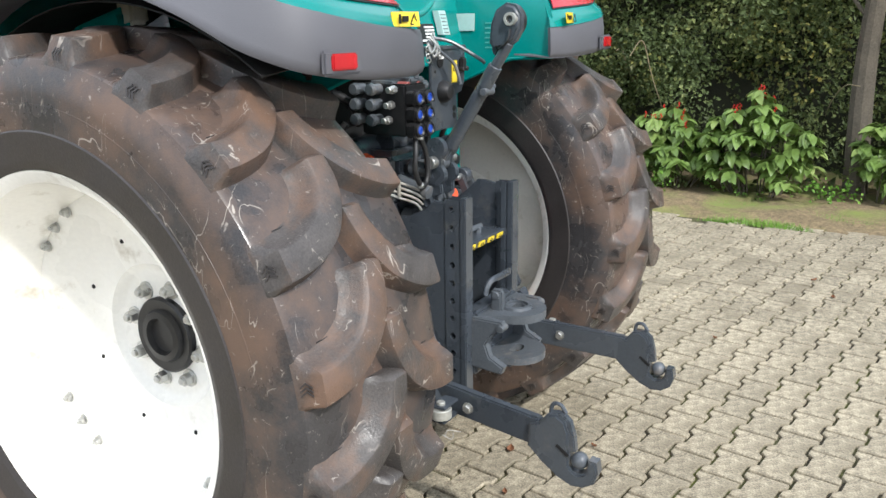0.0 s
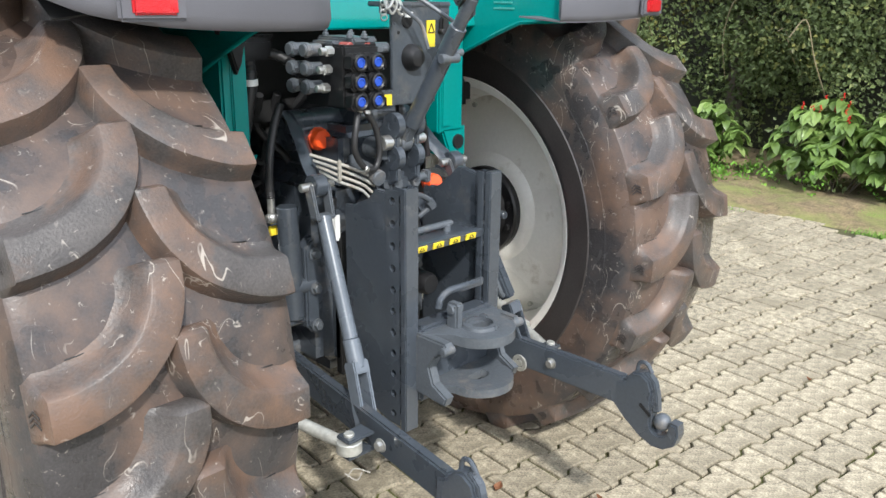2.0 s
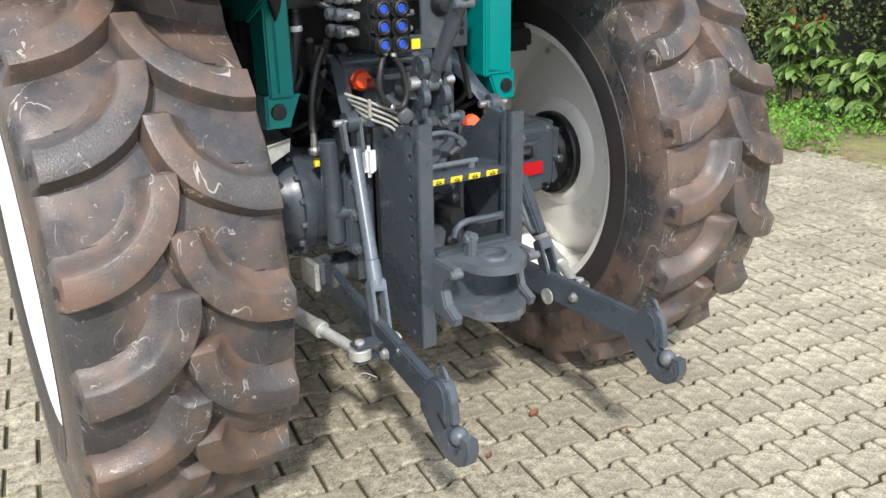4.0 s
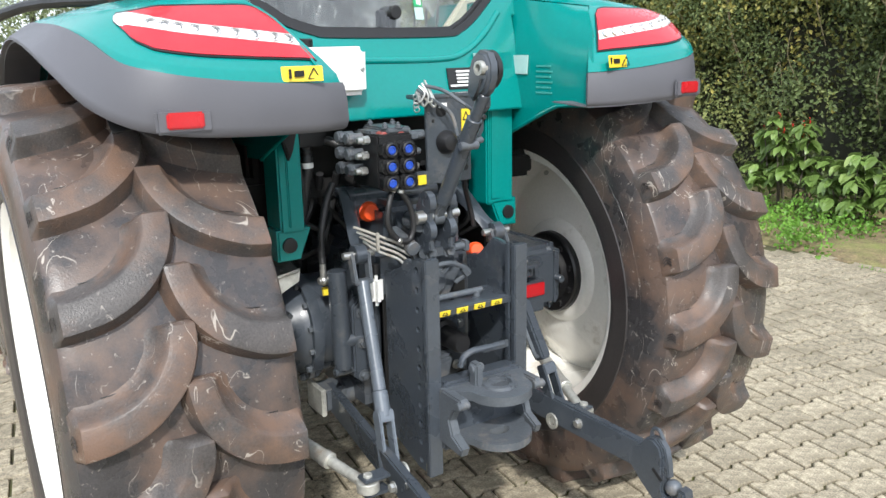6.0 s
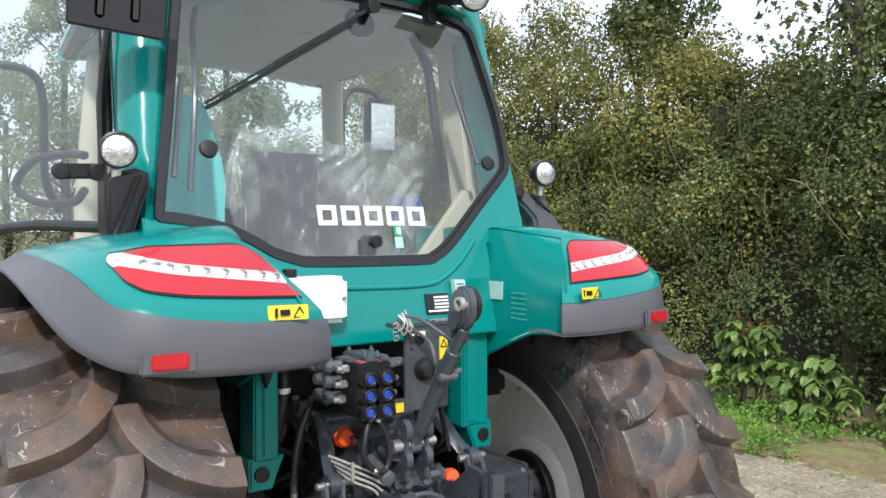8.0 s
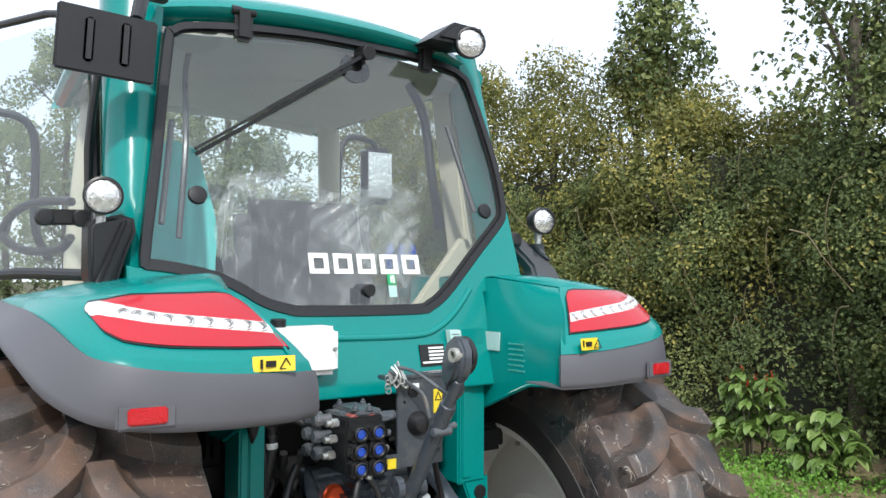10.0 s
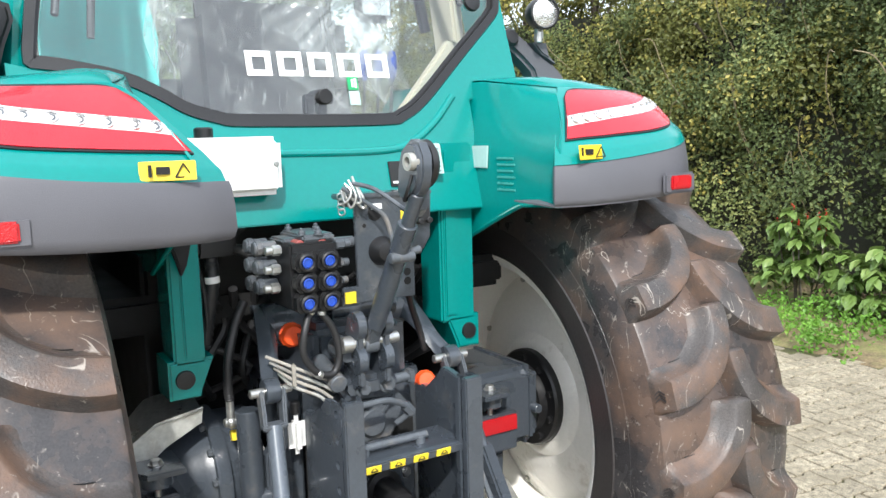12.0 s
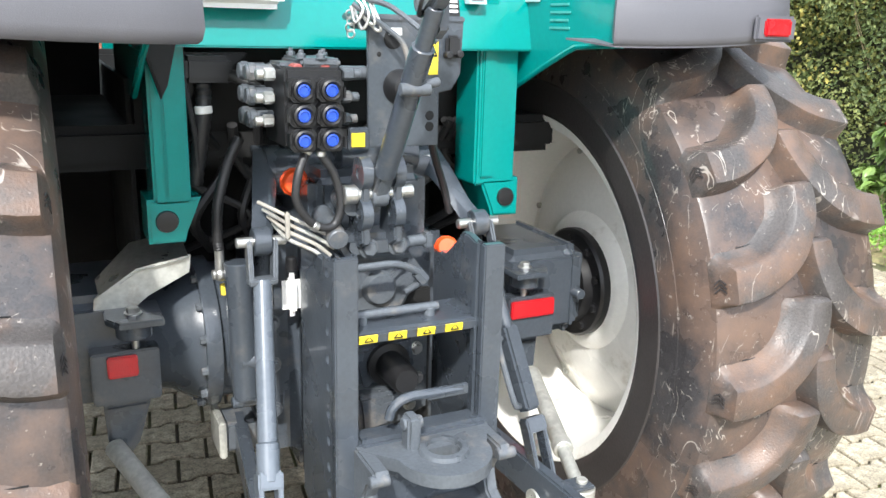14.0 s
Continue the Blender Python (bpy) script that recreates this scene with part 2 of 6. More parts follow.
PANE = glass_mat("window_glass", (0.84, 0.89, 0.87), 0.07)
PANE_SIDE = glass_mat("side_window_glass", (0.88, 0.92, 0.90), 0.0, 1.12)
LAMPG = mat("lamp_reflector", (0.80, 0.80, 0.80), 0.2, 0.75, vary=0.35, scale=70, bump=0.25, bscale=160)
PAVER = mat("concrete_paver", (0.355, 0.310, 0.228), 0.88, vary=0.60, scale=30, bump=1.0, bscale=130, dirt=(0.225, 0.195, 0.140), dirt_amount=0.45, dirt_scale=3.2, rand=0.26, spec=0.3)
JOINT = mat("joint_sand", (0.062, 0.052, 0.034), 0.95, vary=0.35, scale=12, bump=0.8, bscale=150, dirt=(0.120, 0.135, 0.030), dirt_amount=0.55, dirt_scale=2.2)
SOIL = mat("leafy_soil", (0.20, 0.150, 0.085), 0.95, vary=0.5, scale=16, bump=1.0, bscale=60, dirt=(0.20, 0.24, 0.06), dirt_amount=0.55, dirt_scale=1.5)
BARK = mat("bark", (0.10, 0.085, 0.065), 0.9, vary=0.3, scale=9, bump=0.9, bscale=50)
# hedge core: the shade deep in the foliage is put into this colour
CORE = mat("hedge_core_shade", (0.028, 0.030, 0.018), 0.95, vary=0.4, scale=3)
LEAF_D = leaf_mat("holly_leaf", (0.112, 0.152, 0.056), (0.36, 0.39, 0.145), 0.5, 0.25)
LEAF_Y = leaf_mat("autumn_hedge_leaf", (0.165, 0.180, 0.048), (0.50, 0.42, 0.11), 0.5)
LEAF_B = leaf_mat("shrub_leaf", (0.19, 0.30, 0.075), (0.44, 0.52, 0.20), 0.35, 0.5)
LEAF_G = leaf_mat("ground_cover_leaf", (0.17, 0.36, 0.05), (0.34, 0.52, 0.10), 0.5)
LEAF_P = leaf_mat("far_willow_leaf", (0.25, 0.31, 0.15), (0.46, 0.50, 0.27), 0.6)
TWIG = mat("pale_twig", (0.24, 0.20, 0.12), 0.9, vary=0.3)
BERRY = mat("red_berry", (0.5, 0.02, 0.015), 0.3)
DEAD = mat("dead_leaf", (0.20, 0.085, 0.04), 0.8, vary=0.3)


# ---- mesh tools ----
ORG = {}


def finish(name, bm, material, smooth=35):
    bmesh.ops.recalc_face_normals(bm, faces=bm.faces)
    me = bpy.data.meshes.new(name)
    bm.to_mesh(me)
    bm.free()
    if smooth:
        me.polygons.foreach_set("use_smooth", [True] * len(me.polygons))
        me.set_sharp_from_angle(angle=radians(smooth))
    me.materials.append(material)
    return me


def thing(name, loc, label, category, group="", kind=""):
    ob = new(name)
    ob.empty_display_size = 0.1
    ob.location = loc
    ORG[ob.name] = Vector(loc)
    return tagged(ob, label, category, group, kind)


def part(name, bm, material, parent, label="", smooth=35):
    """One mesh, given in world metres, under a thing or a part."""
    o = ORG[parent.name]
    bmesh.ops.translate(bm, vec=-o, verts=bm.verts)
    ob = new(name, finish(name, bm, material, smooth))
    ob.parent = parent
    ORG[ob.name] = o
    return tagged(ob, label)


def solo(name, bm, material, loc, label, category, group="", kind="", smooth=35):
    bmesh.ops.translate(bm, vec=-Vector(loc), verts=bm.verts)
    ob = new(name, finish(name, bm, material, smooth))
    ob.location = loc
    ORG[ob.name] = Vector(loc)
    return tagged(ob, label, category, group, kind)


def B():
    return bmesh.new()


def faced(ob, way):
    """Turns a pane's outside towards a direction."""
    if ob.data.polygons[0].normal.dot(Vector(way)) < 0:
        ob.data.flip_normals()
    return ob


def bevel(bm, w, seg=2, edges=None):
    if w > 0:
        bmesh.ops.bevel(bm, geom=list(edges or bm.edges), offset=w, segments=seg, affect="EDGES", clamp_overlap=True)
    return bm


def box(lo, hi, w=0.004, rot=None, seg=2):
    """A bevelled block between two corners, turned about its middle."""
    bm = B()
    lo, hi = Vector(lo), Vector(hi)
    bmesh.ops.create_cube(bm, size=1)
    d = hi - lo
    bmesh.ops.scale(bm, vec=(abs(d.x), abs(d.y), abs(d.z)), verts=bm.verts)
    bevel(bm, w, seg)
    if rot:
        bmesh.ops.rotate(bm, matrix=Euler([radians(a) for a in rot]).to_matrix(), verts=bm.verts)
    bmesh.ops.translate(bm, vec=(lo + hi) / 2, verts=bm.verts)
    return bm


def bar(a, b, wide, high, w=0.004, up=(0, 0, 1)):
    """A bevelled bar of rectangular section from a to b."""
    a, b = Vector(a), Vector(b)
    d = (b - a)
    y = d.normalized()
    x = y.cross(Vector(up)).normalized()
    z = x.cross(y)
    bm = B()
    bmesh.ops.create_cube(bm, size=1)
    bmesh.ops.scale(bm, vec=(wide, d.length, high), verts=bm.verts)
    bevel(bm, w)
    m = Matrix((x, y, z)).transposed().to_4x4()
    m.translation = (a + b) / 2
    bmesh.ops.transform(bm, matrix=m, verts=bm.verts)
    return bm


def frame_of(axis):
    z = Vector(axis).normalized()
    x = z.orthogonal().normalized()
    if abs(z.x) > 0.9:
        x = Vector((0, 0, 1))
    x = (x - z * x.dot(z)).normalized()
    return x, z.cross(x), z


def lathe(prof, at, axis, seg=32, closed=False):
    """Turns a profile of (along, radius) about an axis through at."""
    x, y, z = frame_of(axis)
    at = Vector(at)
    bm = B()
    rings = []
    for s, r in prof:
        if r < 1e-6:
            rings.append([bm.verts.new(at + z * s)])
        else:
            rings.append([bm.verts.new(at + z * s + (x * math.cos(2 * math.pi * k / seg) + y * math.sin(2 * math.pi * k / seg)) * r) for k in range(seg)])
    pairs = list(zip(rings, rings[1:]))
    if closed:
        pairs.append((rings[-1], rings[0]))
    for p, q in pairs:
        for k in range(seg):
            j = (k + 1) % seg
            if len(p) == 1 and len(q) > 1:
                bm.faces.new((p[0], q[k], q[j]))
            elif len(q) == 1 and len(p) > 1:
                bm.faces.new((p[k], p[j], q[0]))
            elif len(p) > 1:
                bm.faces.new((p[k], p[j], q[j], q[k]))
    return bm


def rod(a, b, r, r2=None, seg=20, w=0.002):
    """A round bar with broken edges from a to b."""
    a, b = Vector(a), Vector(b)
    n = (b - a).length
    r2 = r if r2 is None else r2
    w = min(w, r * 0.4, n * 0.3)
    return lathe([(0, 0), (0, r - w), (w, r), (n - w, r2), (n, r2 - w), (n, 0)], a, b - a, seg)


def join(*meshes):
    out = B()
    for bm in meshes:
        me = bpy.data.meshes.new("tmp")
        bm.to_mesh(me)
        bm.free()
        out.from_mesh(me)
        bpy.data.meshes.remove(me)
    return out


def smooth_path(pts, n=8):
    """Points along a Catmull-Rom curve."""
    p = [Vector(q) for q in pts]
    p = [p[0] * 2 - p[1]] + p + [p[-1] * 2 - p[-2]]
    out = []
    for i in range(1, len(p) - 2):
        for k in range(n):
            t = k / n
            a, b, c, d = p[i - 1], p[i], p[i + 1], p[i + 2]
            out.append(0.5 * ((2 * b) + (c - a) * t + (2 * a - 5 * b + 4 * c - d) * t * t + (3 * b - 3 * c + d - a) * t ** 3))
    return out + [p[-2]]


def pipe(pts, r, n=8, seg=12, rib=0.0):
    """A round hose along a smooth curve, closed at both ends."""
    q = smooth_path(pts, n) if n > 1 else [Vector(v) for v in pts]
    bm = B()
    rings = []
    x = None
    for i, c in enumerate(q):
        t = (q[min(i + 1, len(q) - 1)] - q[max(i - 1, 0)]).normalized()
        x = t.orthogonal().normalized() if x is None else (x - t * x.dot(t)).normalized()
        y = t.cross(x)
        rr = r * (1 + (rib if i % 2 else -rib))
        rings.append([bm.verts.new(c + (x * math.cos(2 * math.pi * k / seg) + y * math.sin(2 * math.pi * k / seg)) * rr) for k in range(seg)])
    for a, b in zip(rings, rings[1:]):
        for k in range(seg):
            j = (k + 1) % seg
            bm.faces.new((a[k], a[j], b[j], b[k]))
    bm.faces.new(rings[0][::-1])
    bm.faces.new(rings[-1])
    return bm


def prism(pts, axis, lo, hi, w=0.003, seg=2):
    """A flat outline given in the two other axes (in x, y, z order), drawn out along one axis and bevelled."""
    bm = B()
    def at(p, h):
        return {"x": (h, p[0], p[1]), "y": (p[0], h, p[1]), "z": (p[0], p[1], h)}[axis]
    f = bm.faces.new([bm.verts.new(at(p, lo)) for p in pts])
    ext = bmesh.ops.extrude_face_region(bm, geom=[f])
    top = [v for v in ext["geom"] if isinstance(v, bmesh.types.BMVert)]
    bmesh.ops.translate(bm, vec=Vector(at((0, 0), hi)) - Vector(at((0, 0), lo)), verts=top)
    if w:
        rim = [e for e in bm.edges if len(e.link_faces) == 2 and any(len(g.verts) == len(pts) for g in e.link_faces)] if len(pts) > 4 else bm.edges
        bevel(bm, w, seg, rim)
    return bm


def hexnut(at, axis, r, h, washer=True):
    bm = lathe([(0, 0), (0, r), (h * 0.85, r), (h, r * 0.85), (h, 0)], at, axis, 6)
    if washer:
        bm = join(bm, lathe([(0, 0), (0, r * 1.35), (h * 0.2, r * 1.35), (h * 0.2, 0)], at, axis, 18))
    return bm


def ball(at, r, seg=16):
    bm = B()
    bmesh.ops.create_uvsphere(bm, u_segments=seg, v_segments=seg // 2 + 2, radius=r)
    bmesh.ops.translate(bm, vec=at, verts=bm.verts)
    return bm


def grid(rows, closed=False, thick=0.0):
    """A sheet through rows of points, made solid by a thickness."""
    bm = B()
    vs = [[bm.verts.new(p) for p in r] for r in rows]
    for a, b in zip(vs, vs[1:]):
        for k in range(len(a) - (0 if closed else 1)):
            j = (k + 1) % len(a)
            bm.faces.new((a[k], a[j], b[j], b[k]))
    if thick:
        bmesh.ops.recalc_face_normals(bm, faces=bm.faces)
        bmesh.ops.solidify(bm, geom=list(bm.faces), thickness=thick)
    return bm


# ---- the tractor ----
tractor = thing("tractor", (0, 0, 0), "teal farm tractor with grey trim and cream wheels, parked on pavers", "tractor")
AX_Z, WHEEL_X, LUGS = 0.788, 0.872, 20


def wheel_point(side, s, r, th):
    """s: outwards from the wheel's middle; th: from the top towards the rear."""
    return Vector((side * (WHEEL_X + s), -r * math.sin(th), AX_Z + r * math.cos(th)))


def settle(bm, low=0.003):
    """The tyre flattens where it stands on the ground."""
    for v in bm.verts:
        if v.co.z < low:
            v.co.z = low
    return bm


CARCASS = [(0.0, 0.788), (0.07, 0.787), (0.15, 0.783), (0.21, 0.777), (0.240, 0.771), (0.2465, 0.767), (0.260, 0.735), (0.266, 0.700)]


def carcass_r(s):
    """The tyre's radius under the bars, s from its middle."""
    s = abs(s)
    for (a, b), (c, d) in zip(CARCASS, CARCASS[1:]):
        if s <= c:
            return b + (d - b) * (s - a) / (c - a)
    return CARCASS[-1][1]


def lug_mesh(side, hand, th0, seed):
    """One tread bar: from the shoulder it runs across and curves up to the tyre's middle, steep on its outer curve, sloping on its inner."""
    bm = B()
    prev = None
    stations = [-0.10, -0.07, -0.03] + [u / 16 for u in range(17)] + [1.03, 1.05]
    for u in stations:
        v = min(max(u, 0), 1)
        s = 0.236 - 0.226 * math.sin(v * math.pi / 2) ** 0.95
        th = th0 - radians(14.0) * (1 - math.cos(v * math.pi / 2)) - radians(2.2)
        top = 0.837 - 0.25 * s * s
        if u < 0:
            s = 0.236 - u * 0.15
            top = 0.822 + u * 0.58
        if u > 1:
            th -= (u - 1) * 0.30
            top -= 0.006 if u < 1.04 else 0.022
        ds = -0.226 * math.cos(v * math.pi / 2)
        dt = -radians(14.0) * math.sin(v * math.pi / 2) * 0.82
        n = Vector((ds, dt)).normalized()
        px, py = -n.y, n.x
        wob = 0.0025 * noise.noise(Vector((u * 5, seed, 1.0)))
        ht = 0.0275 + 0.007 * (1 - v) + wob - (0.005 if u > 1 else 0)
        ring = []
        for off, f in ((-ht - 0.017, 0.0), (-ht - 0.010, 0.30), (-ht - 0.004, 0.86), (-ht - 0.0015, 0.965), (-ht + 0.004, 1.0), (ht - 0.004, 1.0), (ht, 0.96), (ht + 0.009, 0.70), (ht + 0.020, 0.34), (ht + 0.034, 0.10), (ht + 0.050, 0.0)):
            q = s + px * off
            low = carcass_r(q) - 0.003
            r = low + (max(top, low + 0.001) - low) * f
            ring.append(bm.verts.new(wheel_point(side, hand * q, r, th + py * off / 0.82)))
        if prev:
            for a in range(len(ring) - 1):
                bm.faces.new((prev[a], prev[a + 1], ring[a + 1], ring[a]))
        else:
            bm.faces.new(ring[::-1])
        prev = ring
    bm.faces.new(prev)
    return bm


def rear_wheel(side, phase):
    c = (side * WHEEL_X, 0, AX_Z)
    ax = (side, 0, 0)
    rimp = [(0.245, 0.503), (0.247, 0.510), (0.240, 0.514), (0.234, 0.500), (0.222, 0.484), (0.17, 0.474), (0.10, 0.462), (0.05, 0.440), (-0.05, 0.440), (-0.10, 0.462), (-0.17, 0.474),
            (-0.222, 0.484), (-0.234, 0.500), (-0.240, 0.514), (-0.247, 0.510), (-0.245, 0.503), (-0.228, 0.478), (-0.17, 0.464), (-0.11, 0.450), (-0.06, 0.428), (0.06, 0.428), (0.11, 0.450), (0.17, 0.464), (0.228, 0.478)]
    rim = part("rear_wheel", lathe(rimp, c, ax, 96, closed=True), RIM, tractor, "cream steel rear wheel with a lugged tyre")
    disc = [(-0.055, 0.085), (-0.055, 0.175), (-0.048, 0.195), (-0.030, 0.21), (-0.028, 0.25), (-0.015, 0.31), (0.02, 0.37), (0.045, 0.41), (0.05, 0.445), (0.038, 0.445), (0.032, 0.412), (0.008, 0.372),
            (-0.028, 0.31), (-0.041, 0.25), (-0.043, 0.213), (-0.062, 0.195), (-0.068, 0.175), (-0.068, 0.085)]
    part("wheel_disc", lathe(disc, c, ax, 80, closed=True), RIM, rim)
    hub = [(-0.06, 0), (-0.06, 0.110), (-0.040, 0.110), (-0.034, 0.104), (-0.036, 0.078), (-0.024, 0.072), (-0.022, 0.054), (-0.038, 0.048), (-0.040, 0)]
    part("hub_cap", lathe(hub, c, ax, 40), BLACK, rim, "black hub cap")
    for k in range(8):
        a = 2 * math.pi * (k + 0.3) / 8
        p = wheel_point(side, -0.055, 0.138, a)
        part("wheel_nut", join(hexnut(p, ax, 0.019, 0.028), rod(p, p + Vector(ax) * 0.038, 0.010)), ZINC, rim)
    for k in range(4):
        for j in (-1, 0, 1):
            a = radians(45 + 90 * k + 11 * j)
            p = wheel_point(side, 0.048, 0.418, a)
            part("rim_bolt", join(hexnut(p, ax, 0.012, 0.016), rod(p, p + Vector(ax) * 0.024, 0.006)), ZINC, rim)
    for k in range(8):
        a = radians(22 + 45 * k)
        for q in (-1, 1):
            if q > 0:
                # dark dot on the closed disc, coloured like the shade in a hole
                p = wheel_point(side, -0.022, 0.285, a)
                part("disc_hole_shade", rod(p - Vector(ax) * 0.002, p + Vector(ax) * 0.004, 0.007, seg=12), DARK, rim)
            else:
                p = wheel_point(side, 0.022, 0.405, a)
                part("rim_stud", rod(p + Vector(ax) * 0.006, p - Vector(ax) * 0.008, 0.010, seg=12), RUST, rim)
    # hub flange on the inner face
    part("hub_flange", lathe([(-0.068, 0.0), (-0.068, 0.165), (-0.09, 0.165), (-0.098, 0.158), (-0.098, 0.12), (-0.125, 0.112), (-0.125, 0)], c, ax, 48), BLACK, rim, "black hub flange")
    for k in range(10):
        a = 2 * math.pi * k / 10
        p = wheel_point(side, -0.097, 0.139, a)
        part("flange_bolt", hexnut(p, (-side, 0, 0), 0.012, 0.012), BLACK, rim)
    prof = [(0.236, 0.503), (0.247, 0.517), (0.251, 0.525), (0.253, 0.535), (0.257, 0.560), (0.259, 0.575), (0.264, 0.61), (0.267, 0.65), (0.266, 0.69), (0.2665, 0.700), (0.260, 0.735), (0.2465, 0.767), (0.240, 0.771), (0.21, 0.777), (0.15, 0.783), (0.07, 0.787), (0.0, 0.788)]
    full = prof + [(-s, r) for s, r in prof[-2::-1]]
    full += [(-0.2, 0.49), (0.2, 0.49)]
    part("tyre", settle(lathe(full, c, ax, 120, closed=True)), RUBBER, rim, "dusty brown-black tyre with scuffed sidewalls", smooth=24)
    for q in (-1, 1):
        part("tyre_bead", settle(lathe([(q * 0.2485, 0.512), (q * 0.2505, 0.519), (q * 0.2545, 0.526), (q * 0.2565, 0.536), (q * 0.2605, 0.560), (q * 0.2635, 0.58), (q * 0.2668, 0.604), (q * 0.262, 0.610), (q * 0.24, 0.52)], c, ax, 96, closed=True)), BEAD, rim, "clean black bead of the tyre")
    # thin rings moulded in the sidewalls
    for r, s in ((0.668, 0.2655),):
        for q in (-1, 1):
            part("sidewall_ring", settle(lathe([(q * (s - 0.003), r - 0.004), (q * (s + 0.0015), r - 0.0015), (q * (s + 0.0015), r + 0.0015), (q * (s - 0.003), r + 0.004)], c, ax, 96, closed=True)), RUBBER, rim)
    for hand in (-1, 1):
        for k in range(LUGS):
            th = radians(phase + 360 / LUGS * (k + (0.5 if hand > 0 else 0.0)))
            part("tread_lug", settle(lug_mesh(side, hand, th, k + 40 * hand + 90 * side)), LUGR, rim, smooth=32)
    # fine mould lines between the bars
    for hand in (-1, 1):
        for k in range(LUGS):
            t0 = radians(phase + 360 / LUGS * (k + (0.5 if hand > 0 else 0.0)) - 8.0)
            if math.cos(t0) < -0.8:
                continue
            line = []
            for j in range(9):
                v = j / 8 * 0.86
                s = hand * (0.185 - 0.12 * math.sin(v * math.pi / 2))
                line.append(wheel_point(side, s, carcass_r(s) + 0.0005, t0 - radians(6.0) * (1 - math.cos(v * math.pi / 2))))
            part("mould_line", pipe(line, 0.0014, 1, 5), INK, rim)
    # chevron marks on the bars' ends
    for hand in (-1, 1):
        for k in range(LUGS):
            th = radians(phase + 360 / LUGS * (k + (0.5 if hand > 0 else 0.0)) - 1.2)
            if math.cos(th) < -0.86:
                continue
            for j in range(3):
                bm = B()
                for d in (-1, 1):
                    vs = []
                    for a, b in ((0, 0), (0.014, 0.010), (0.014, 0.014), (0, 0.004)):
                        r = 0.786 + d * a
                        vs.append(bm.verts.new(wheel_point(side, hand * (0.2480 - (r - 0.786) * 0.24), r, th - (0.014 - b + j * 0.009) / 0.79)))
                    bm.faces.new(vs if d > 0 else vs[::-1])
                bmesh.ops.remove_doubles(bm, verts=list(bm.verts), dist=0.0005)
                bmesh.ops.solidify(bm, geom=list(bm.faces), thickness=0.0015)
                part("chevron_mark", bm, BEAD, rim)
    return rim


rear_wheel(1, 57.5)
rear_wheel(-1, 55.5)

# front left wheel, seen past the rear tyre
fw = (-0.86, 2.45, 0.60)
front = part("front_wheel", lathe([(0.2, 0.36), (0.2, 0.38), (0.15, 0.35), (-0.15, 0.35), (-0.2, 0.38), (-0.2, 0.36), (-0.1, 0.33), (0.1, 0.33)], fw, (-1, 0, 0), 48, closed=True), RIM, tractor, "cream steel front wheel with a lugged tyre")
part("wheel_disc", lathe([(0.0, 0), (0.0, 0.18), (0.06, 0.33), (0.04, 0.33), (-0.02, 0.18), (-0.02, 0)], fw, (-1, 0, 0), 48), RIM, front)
part("tyre", settle(lathe([(0.2, 0.375), (0.22, 0.45), (0.21, 0.52), (0.15, 0.56), (0, 0.57), (-0.15, 0.56), (-0.21, 0.52), (-0.22, 0.45), (-0.2, 0.375)], fw, (-1, 0, 0), 64, closed=True)), RUBBER, front)
for k in range(18):
    for hand in (-1, 1):
        a = 2 * math.pi * (k + (0.5 if hand > 0 else 0)) / 18
        pts = [Vector((fw[0] + hand * s, fw[1] - 0.585 * math.sin(a - d), fw[2] + 0.585 * math.cos(a - d))) for s, d in ((0.21, 0), (0.12, 0.06), (0.0, 0.2))]
        part("tread_lug", settle(join(bar(pts[0], pts[1], 0.045, 0.06, 0.006, up=pts[0] - Vector(fw)), bar(pts[1], pts[2], 0.045, 0.06, 0.006, up=pts[1] - Vector(fw)))), LUGR, front)


# ---- fenders ----
LOWER = [(0.425, -0.588), (0.50, -0.612), (0.62, -0.628), (0.76, -0.634), (0.84, -0.622), (0.905, -0.585), (0.965, -0.50), (1.01, -0.38), (1.04, -0.20), (1.05, 0.0), (1.05, 0.25), (1.04, 0.50), (1.02, 0.72)]
UPPER = [(0.560, -0.440), (0.60, -0.450), (0.665, -0.456), (0.74, -0.455), (0.80, -0.445), (0.85, -0.420), (0.895, -0.35), (0.94, -0.25), (0.972, -0.10), (0.985, 0.05), (0.985, 0.27), (0.975, 0.50), (0.955, 0.70)]
Z_BOT = [1.499, 1.499, 1.502, 1.510, 1.521, 1.538, 1.578, 1.648, 1.708, 1.720, 1.672, 1.560, 1.40]
Z_TOP = [1.600, 1.603, 1.612, 1.628, 1.643, 1.664, 1.715, 1.744, 1.752, 1.755, 1.715, 1.605, 1.46]
Z_RIM = [1.800, 1.800, 1.797, 1.793, 1.789, 1.786, 1.785, 1.780, 1.772, 1.770, 1.735, 1.635, 1.50]
LEAN = [0, 0, 0, 0, 0.02, 0.10, 0.34, 0.60, 0.80, 0.85, 0.85, 0.85, 0.85]


def fine_line(pts, n=4):
    return [tuple(p) for p in smooth_path([Vector((*p, 0)) if len(p) == 2 else Vector(p) for p in pts], n)]


